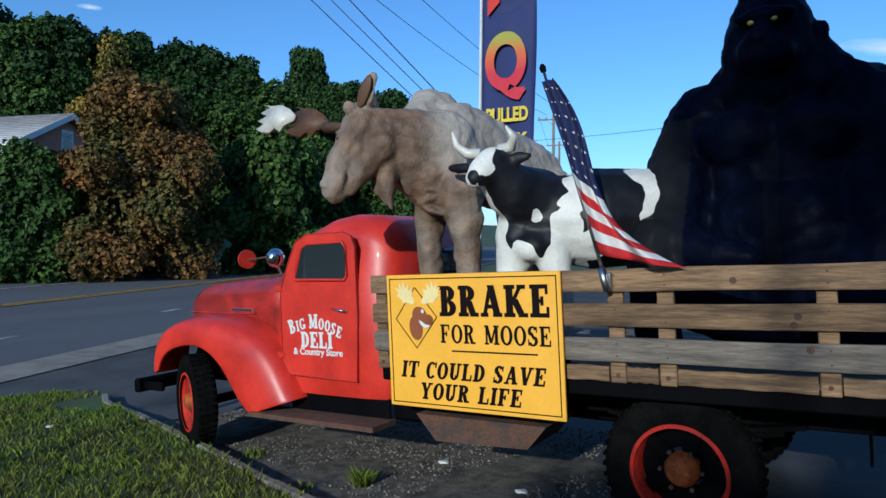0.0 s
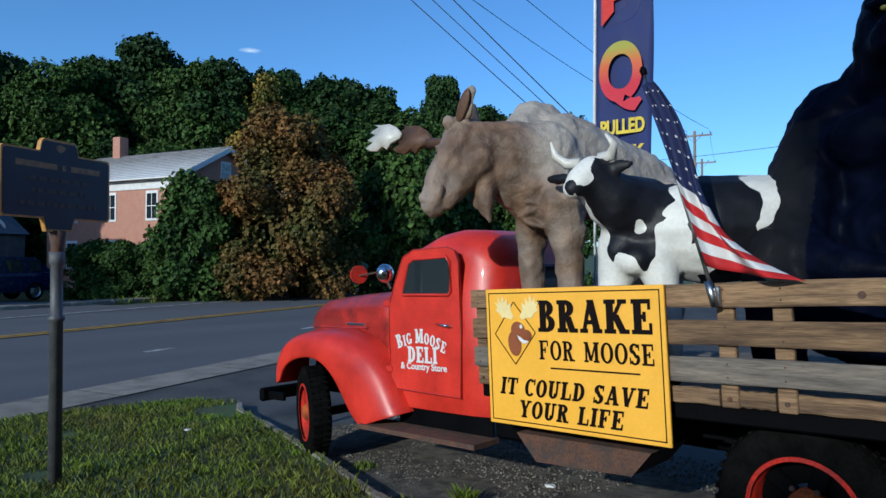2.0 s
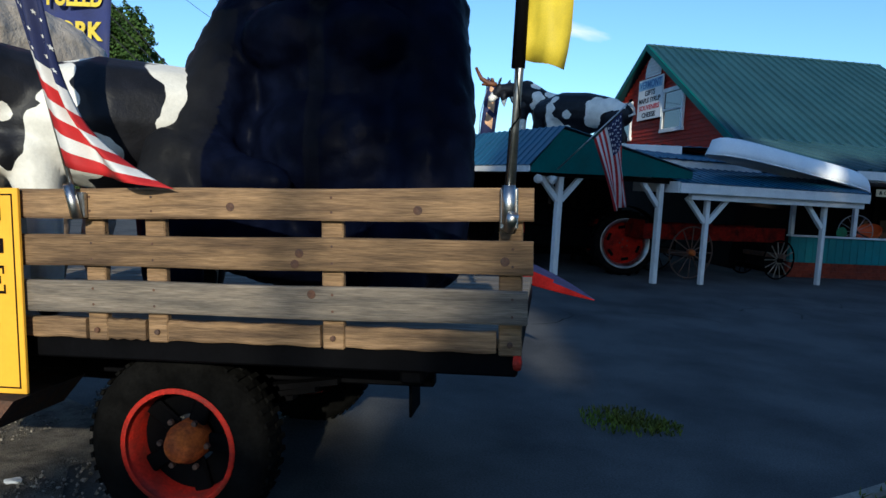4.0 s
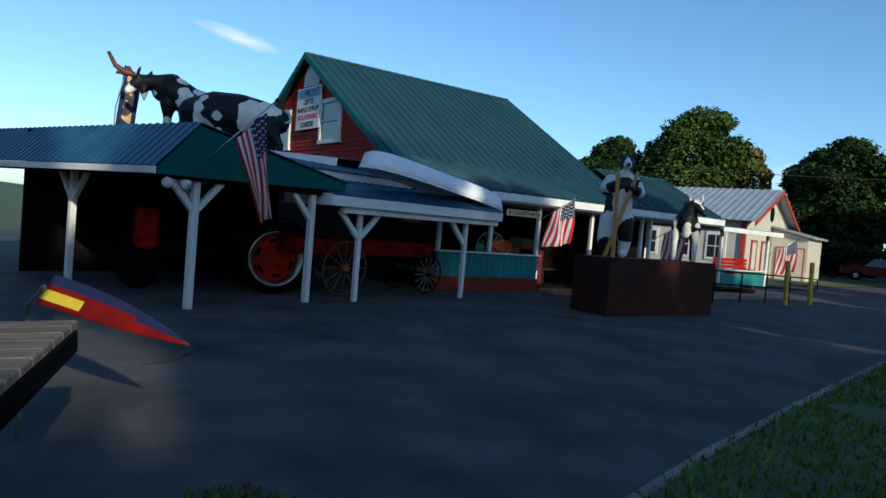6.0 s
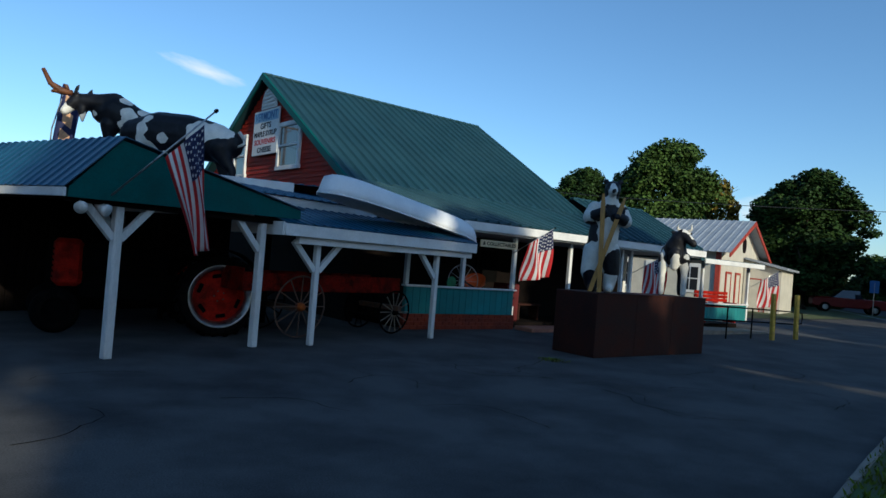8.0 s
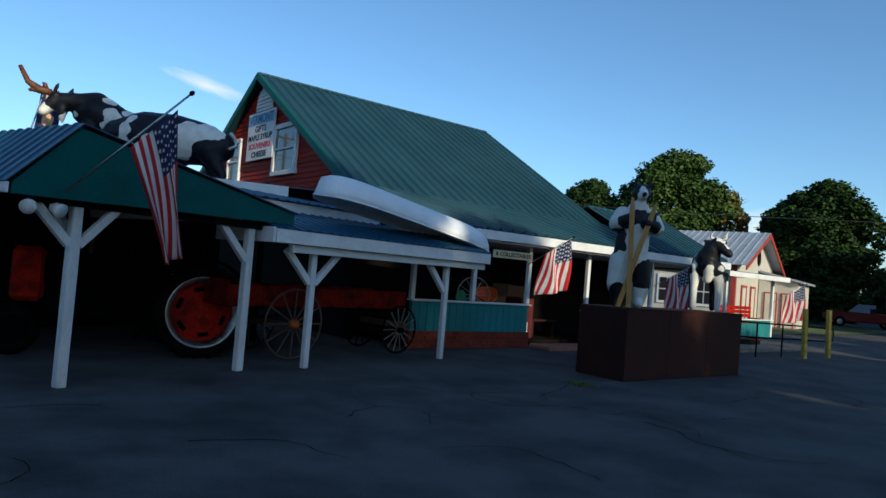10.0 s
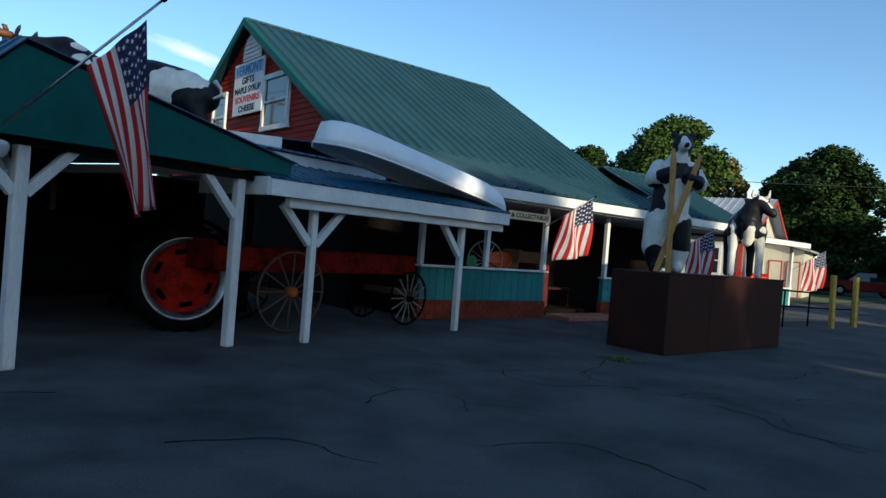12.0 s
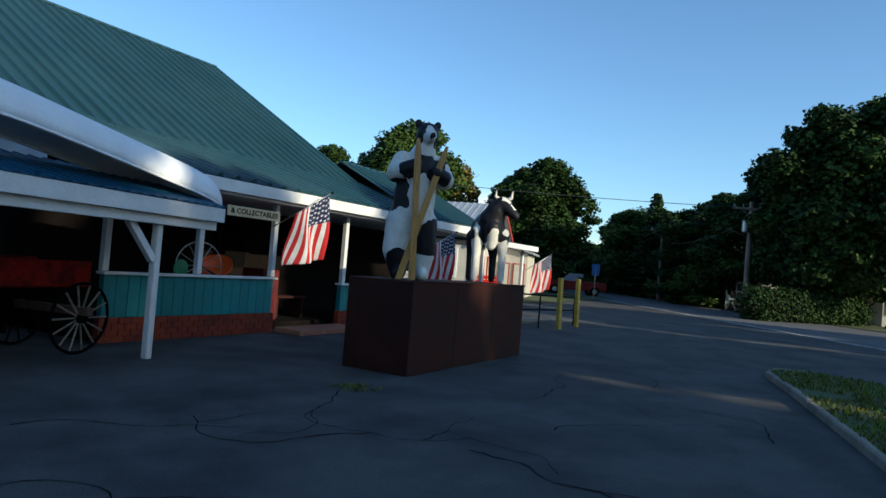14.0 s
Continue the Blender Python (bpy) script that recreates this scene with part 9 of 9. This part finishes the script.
for s in (-1, 1):
    corrugated("roof_sheet", (0, -0.6, AZ + 0.12), (0, DP + 0.4, AZ + 0.12), (s * (HW + 0.6), DP + 0.4, EZ - 0.1), (s * (HW + 0.6), -0.6, EZ - 0.1), 8, wb, M_paleroof, rib=0.03, wide=0.4)
    bm = bmesh.new()
    loft(bm, [[Vector((s * (HW + 0.6), y, EZ - 0.35)), Vector((s * (HW + 0.6), y, EZ - 0.12)), Vector((0, y, AZ + 0.1)), Vector((0, y, AZ - 0.15))] for y in (-0.62, -0.55)])
    part("rake_board", bm, M_redtrim, wb, "red rake board")
    part("corner_board", boxm((s * HW - 0.12, -0.03, 0), (s * HW + 0.12, 0.22, EZ), bevel=0.01), M_redtrim, wb)
for x, w, h in ((-3.6, 1.0, 2.1), (-1.2, 1.0, 2.1), (1.5, 1.0, 2.1)):
    d_ = part("door", boxm((x - w / 2, -0.06, 0), (x + w / 2, 0.0, h), bevel=0.01), M_whitewall, wb, "white door with red casing")
    for a, b in (((x - w / 2 - 0.12, 0), (x - w / 2, h + 0.12)), ((x + w / 2, 0), (x + w / 2 + 0.12, h + 0.12)), ((x - w / 2, h), (x + w / 2, h + 0.12))):
        part("casing", boxm((a[0], -0.09, a[1]), (b[0], -0.02, b[1])), M_redtrim, d_)
part("emblem", lathem([(0.0, 0.0), (0.45, 0.0), (0.45, 0.06), (0, 0.06)], (0.2, 0.0, 3.9), (0, -1, 0), 16), M_ink, wb, "dark round wall emblem")
for k in range(4):
    window(wb, pose(-HW, 1.5 + 1.9 * k, 1.7, 0, 0, -90), 0.9, 1.3)
bm = bmesh.new()
prism(bm, [(-2.1, 0), (-0.05, 0), (-0.05, 3.05), (-2.1, 2.6)], Matrix(((0, 0, 1, 0.5), (1, 0, 0, 0), (0, 1, 0, 0), (0, 0, 0, 1))), 4.6)
ex = part("annex", bm, M_whitewall, wb, "low white annex with a sloping roof")
bm = bmesh.new()
loft(bm, [[Vector((x, y, z)) for y, z in ((-0.1, 3.1), (-2.4, 2.58), (-2.4, 2.7), (-0.1, 3.22))] for x in (0.2, 5.4)])
part("annex_roof", bm, M_paleroof, ex)
for y in (-1.6, -0.7):
    part("annex_door", boxm((0.44, y - 0.36, 0), (0.5, y + 0.36, 2.0), bevel=0.01), M_redtrim, ex, "red framed door")
    part("door_leaf", boxm((0.42, y - 0.28, 0), (0.436, y + 0.28, 1.92), bevel=0.004), M_whitewall, ex)

# red pickup beyond the lot
M_pickup = mat("dark_red_car_paint", (0.2, 0.012, 0.008), rough=0.4, var=0.1, bump=0, spec=0.3)
pk_ = thing("pickup", frame_xy((52.5, 37.0, 0.02), (0.75, -0.66, 0), (0.66, 0.75, 0)), "red pickup truck parked on the grass", "car")
bm = bmesh.new()
loft(bm, [[Vector((x, s * 0.9, z)) for s, z in ((-1, z0), (-1, z1), (1, z1), (1, z0))] for x, z0, z1 in ((-2.6, 0.5, 0.95), (-2.4, 0.4, 1.1), (-1.0, 0.4, 1.15), (2.5, 0.42, 1.12), (2.6, 0.5, 1.05))])
pb = part("body", bm, M_pickup, pk_, "red pickup body")
bv = pb.modifiers.new("edge", "BEVEL")
bv.width = 0.06
bm = bmesh.new()
loft(bm, [[Vector((x, s * w, z)) for s, w, z in ((-1, 0.86, 1.12), (-1, wt, zt), (1, wt, zt), (1, 0.86, 1.12))] for x, wt, zt in ((-1.2, 0.84, 1.14), (-0.55, 0.7, 1.72), (0.6, 0.7, 1.74), (0.8, 0.8, 1.14))])
part("cabin", bm, M_glass, pk_, "dark glazed cabin")
for x in (-1.7, 1.6):
    for s in (-1, 1):
        w = part("wheel", lathem([(0.2, -0.1), (0.36, -0.1), (0.37, 0), (0.36, 0.1), (0.2, 0.1)], (x, s * 0.86, 0.37), (0, s, 0), 20), M_rubber, pk_, smooth=True)
        part("rim", lathem([(0.0, 0.05), (0.2, 0.04), (0.22, 0.09)], (x, s * 0.86, 0.37), (0, s, 0), 12), M_steel, w)
# small white houses behind the hedge
for x, y, t in ((58.5, 24.0, 20), (57, 14.5, 30)):
    hs = thing("small_house", Matrix.Translation((x, y, 0)) @ pose(0, 0, 0, 0, 0, t), "small white house behind the street trees", "house", "street houses")
    part("wall", boxm((-3, -2.5, 0), (3, 2.5, 2.6)), M_whitewall, hs)
    bm = bmesh.new()
    prism(bm, [(-2.9, 2.6), (2.9, 2.6), (0, 4.2)], Matrix(((0, 0, 1, -3.2), (1, 0, 0, 0), (0, 1, 0, 0), (0, 0, 0, 1))), 6.4)
    part("roof", bm, M_slate, hs)
    for xx in (-1.8, 0, 1.8):
        window(hs, pose(xx, -2.5, 1.4, 0, 0, 0), 0.8, 1.1)
        window(hs, pose(-3, xx, 1.4, 0, 0, -90), 0.8, 1.1)
lawn2 = [tuple((Vector((30, 10, 0)) + U_ST * s + Vector((0.77, -0.64, 0)) * o).xy) for s, o in ((-60, 9.2), (-60, 40), (120, 40), (120, 9.2))]
sheet("lawn", lawn2, 6.0, 0.03, M_lawn, "grass verge beyond the side street", cat="grass")
sheet("lawn", [(27, 24), (36, 26.5), (52, 33), (60, 45), (40, 47), (30, 40)], 4.0, 0.03, M_lawn, "grass strip beside the white building", cat="grass")
ssn = thing("street_sign", Matrix.Translation((51.4, 34.2, 0)), "blue and white roadside sign on a post", "sign")
part("post", tubem([(0, 0, 0), (0, 0, 2.5)], 0.035, 8), M_steel, ssn)
part("panel", boxm((-0.3, -0.03, 1.7), (0.3, 0.03, 2.6), m=pose(0, 0, 0, 0, 0, -45), bevel=0.01), M_bluepaint, ssn)

# ---- cracks, weeds, gravel and litter on the lot ----
rc = random.Random(21)
verts, faces = [], []
def crack(x, y, a, length, w):
    pts = [(x, y)]
    n = int(length / 0.12)
    for i in range(n):
        a += rc.uniform(-0.55, 0.55)
        x, y = x + math.cos(a) * 0.12, y + math.sin(a) * 0.12
        pts.append((x, y))
        if rc.random() < 0.05 and length > 0.8:
            crack(x, y, a + rc.choice((-1, 1)) * rc.uniform(0.5, 1.2), length * 0.4, w * 0.7)
    for i, ((x0, y0), (x1, y1)) in enumerate(zip(pts, pts[1:])):
        k = len(verts)
        d = Vector((x1 - x0, y1 - y0)).normalized()
        e = w * rc.uniform(0.5, 1.2) * (1 - 0.6 * i / len(pts))
        z = ground_z(x0, y0) + 0.004
        verts.extend([(x0 - d.y * e, y0 + d.x * e, z), (x0 + d.y * e, y0 - d.x * e, z), (x1 + d.y * e, y1 - d.x * e, z), (x1 - d.y * e, y1 + d.x * e, z)])
        faces.append((k, k + 1, k + 2, k + 3))
for x, y, a, l in ((10.6, 10.6, -2.0, 3.2), (10.2, 8.2, -1.2, 2.6), (9.8, 9.0, 2.7, 2.2), (6.6, 8.5, 0.6, 2.0), (11.5, 8.3, 0.3, 2.5), (5.0, 7.6, 0.2, 1.6), (8.2, 6.2, 1.2, 2.0), (13.2, 6.9, 0.5, 2.6), (4.2, 9.0, 3.4, 1.5), (12.6, 9.4, 0.1, 2.4), (7.4, 10.4, 0.4, 1.8), (15, 9.2, 0.2, 3.0), (3.4, 6.0, 0.3, 1.5)):
    crack(x, y, a, l, 0.008)
me = bpy.data.meshes.new("asphalt_cracks")
me.from_pydata(verts, [], faces)
me.materials.append(M_dark)
tagged(new("asphalt_cracks", me), "thin dark cracks in the asphalt", "cracks", kind="stuff")
# gravel beside the truck
bm = bmesh.new()
gv, gf = [], []
for i in range(7000):
    x, y = rc.uniform(-3.6, 1.4), rc.uniform(-0.2, 2.4)
    if y < 0.0 - 0.27 * (x + 0.9) + 0.05 and x < 0:
        continue
    if noise.noise((x * 1.3, y * 1.3, 9)) < -0.05:
        continue
    r = rc.uniform(0.004, 0.015)
    z = ground_z(x, y) + 0.006 + r * 0.3
    k = len(gv)
    a = rc.uniform(0, 3)
    gv.extend([(x + math.cos(a) * r, y + math.sin(a) * r, z), (x + math.cos(a + 2.1) * r, y + math.sin(a + 2.1) * r, z), (x + math.cos(a + 4.2) * r, y + math.sin(a + 4.2) * r, z), (x, y, z + r * 0.8), (x, y, z - r)])
    gf.extend([(k, k + 1, k + 3), (k + 1, k + 2, k + 3), (k + 2, k, k + 3), (k + 1, k, k + 4), (k + 2, k + 1, k + 4), (k, k + 2, k + 4)])
bm.free()
me = bpy.data.meshes.new("gravel")
me.from_pydata(gv, [], gf)
me.materials.append(M_gravel)
tagged(new("gravel", me), "loose pale gravel on the lot", "gravel", kind="stuff")
# weeds
def weed(x, y, n, h, spread, label):
    vs, fs = [], []
    z = ground_z(x, y)
    for i in range(n):
        a, r = rc.uniform(0, 6.28), rc.uniform(0, spread)
        px, py = x + math.cos(a) * r, y + math.sin(a) * r
        b, l, w = rc.uniform(0, 6.28), rc.uniform(0.5, 1.0) * h, 0.006
        k = len(vs)
        q = (px + math.cos(b) * l * 0.5, py + math.sin(b) * l * 0.5, z + l * 0.8)
        vs.extend([(px - math.sin(b) * w, py + math.cos(b) * w, z), (px + math.sin(b) * w, py - math.cos(b) * w, z), ((px + q[0]) / 2 + math.sin(b) * w * 1.5, (py + q[1]) / 2 - math.cos(b) * w * 1.5, z + l * 0.55), q])
        fs.extend([(k, k + 1, k + 2), (k, k + 2, k + 3)])
    me_ = bpy.data.meshes.new("weed")
    me_.from_pydata(vs, [], fs)
    me_.materials.append(M_blade)
    tagged(new("weed", me_), label, "weed", "weeds on the lot", "stuff")
weed(4.2, 2.5, 700, 0.06, 0.34, "low green weed tuft on the asphalt")
weed(4.45, 2.45, 300, 0.05, 0.2, "low green weed tuft on the asphalt")
weed(-0.45, 0.15, 60, 0.2, 0.07, "leafy green weed beside the running board")
weed(-1.9, 0.35, 60, 0.1, 0.12, "small green weed by the kerb")
weed(-0.8, -0.18, 50, 0.1, 0.1, "small green weed by the kerb")
weed(10.9, 10.7, 200, 0.05, 0.3, "low green weed tuft at the box")
for x, y in ((-4.6, -0.1), (0.7, 0.55), (-0.2, 0.9)):
    bm = bmesh.new()
    ball(bm, (0, 0, 0.01), (0.05, 0.035, 0.012), 2)
    for v in bm.verts:
        v.co += noise.noise_vector(v.co * 30) * 0.01
    tagged(part("litter", bm, M_trim, m=Matrix.Translation((x, y, ground_z(x, y) + (0.10 if x < -3 else 0.005)))), "crumpled scrap of white paper litter", "litter", "scraps of litter")

# ---- thin clouds far away ----
def cloud(azimuth, elevation, w, h, turn, seed):
    """A soft wisp on the far sky."""
    d = 2200.0
    a, e = radians(azimuth), radians(elevation)
    c = Vector((math.sin(a) * math.cos(e), math.cos(a) * math.cos(e), math.sin(e))) * d
    m = look(c, (0, 0, 0), turn)
    mt = bpy.data.materials.new("cloud_wisp")
    mt.use_nodes = True
    nt = mt.node_tree
    nt.nodes.remove(nt.nodes["Principled BSDF"])
    tc = nt.nodes.new("ShaderNodeTexCoord")
    mp = nt.nodes.new("ShaderNodeMapping")
    mp.inputs["Scale"].default_value = (1.0 / w, 1.0 / h, 1.0)
    nt.links.new(tc.outputs["Object"], mp.inputs[0])
    ln = nt.nodes.new("ShaderNodeVectorMath")
    ln.operation = "LENGTH"
    nt.links.new(mp.outputs[0], ln.inputs[0])
    nz = node(nt, "ShaderNodeTexNoise", Scale=1.6 + seed * 0.1, Detail=6.0, Roughness=0.6)
    nt.links.new(mp.outputs[0], nz.inputs[0])
    su_ = nt.nodes.new("ShaderNodeMath")
    su_.operation = "SUBTRACT"
    nt.links.new(nz.outputs[0], su_.inputs[0])
    nt.links.new(ln.outputs["Value"], su_.inputs[1])
    mr = nt.nodes.new("ShaderNodeMapRange")
    mr.inputs[1].default_value, mr.inputs[2].default_value, mr.inputs[4].default_value = -0.35, 0.45, 0.8
    nt.links.new(su_.outputs[0], mr.inputs[0])
    em = nt.nodes.new("ShaderNodeEmission")
    em.inputs[0].default_value = (0.95, 0.92, 0.9, 1)
    em.inputs[1].default_value = 0.95
    tr_ = nt.nodes.new("ShaderNodeBsdfTransparent")
    mx = nt.nodes.new("ShaderNodeMixShader")
    nt.links.new(mr.outputs[0], mx.inputs[0])
    nt.links.new(tr_.outputs[0], mx.inputs[1])
    nt.links.new(em.outputs[0], mx.inputs[2])
    nt.links.new(mx.outputs[0], nt.nodes["Material Output"].inputs[0])
    bm = bmesh.new()
    bm.faces.new([bm.verts.new((x * w, y * h, 0)) for x, y in ((-1, -1), (1, -1), (1, 1), (-1, 1))])
    tagged(part("backdrop_cloud", bm, mt, m=m), "thin white cloud wisp in the sky", "cloud", kind="structure")
cloud(0.9, 13.2, 150, 30, 13, 1)
cloud(-60.5, 16.9, 40, 10, 0, 3)
cloud(46.5, 5.6, 130, 60, 0, 2)
cloud(57.5, 2.4, 100, 50, 0, 4)
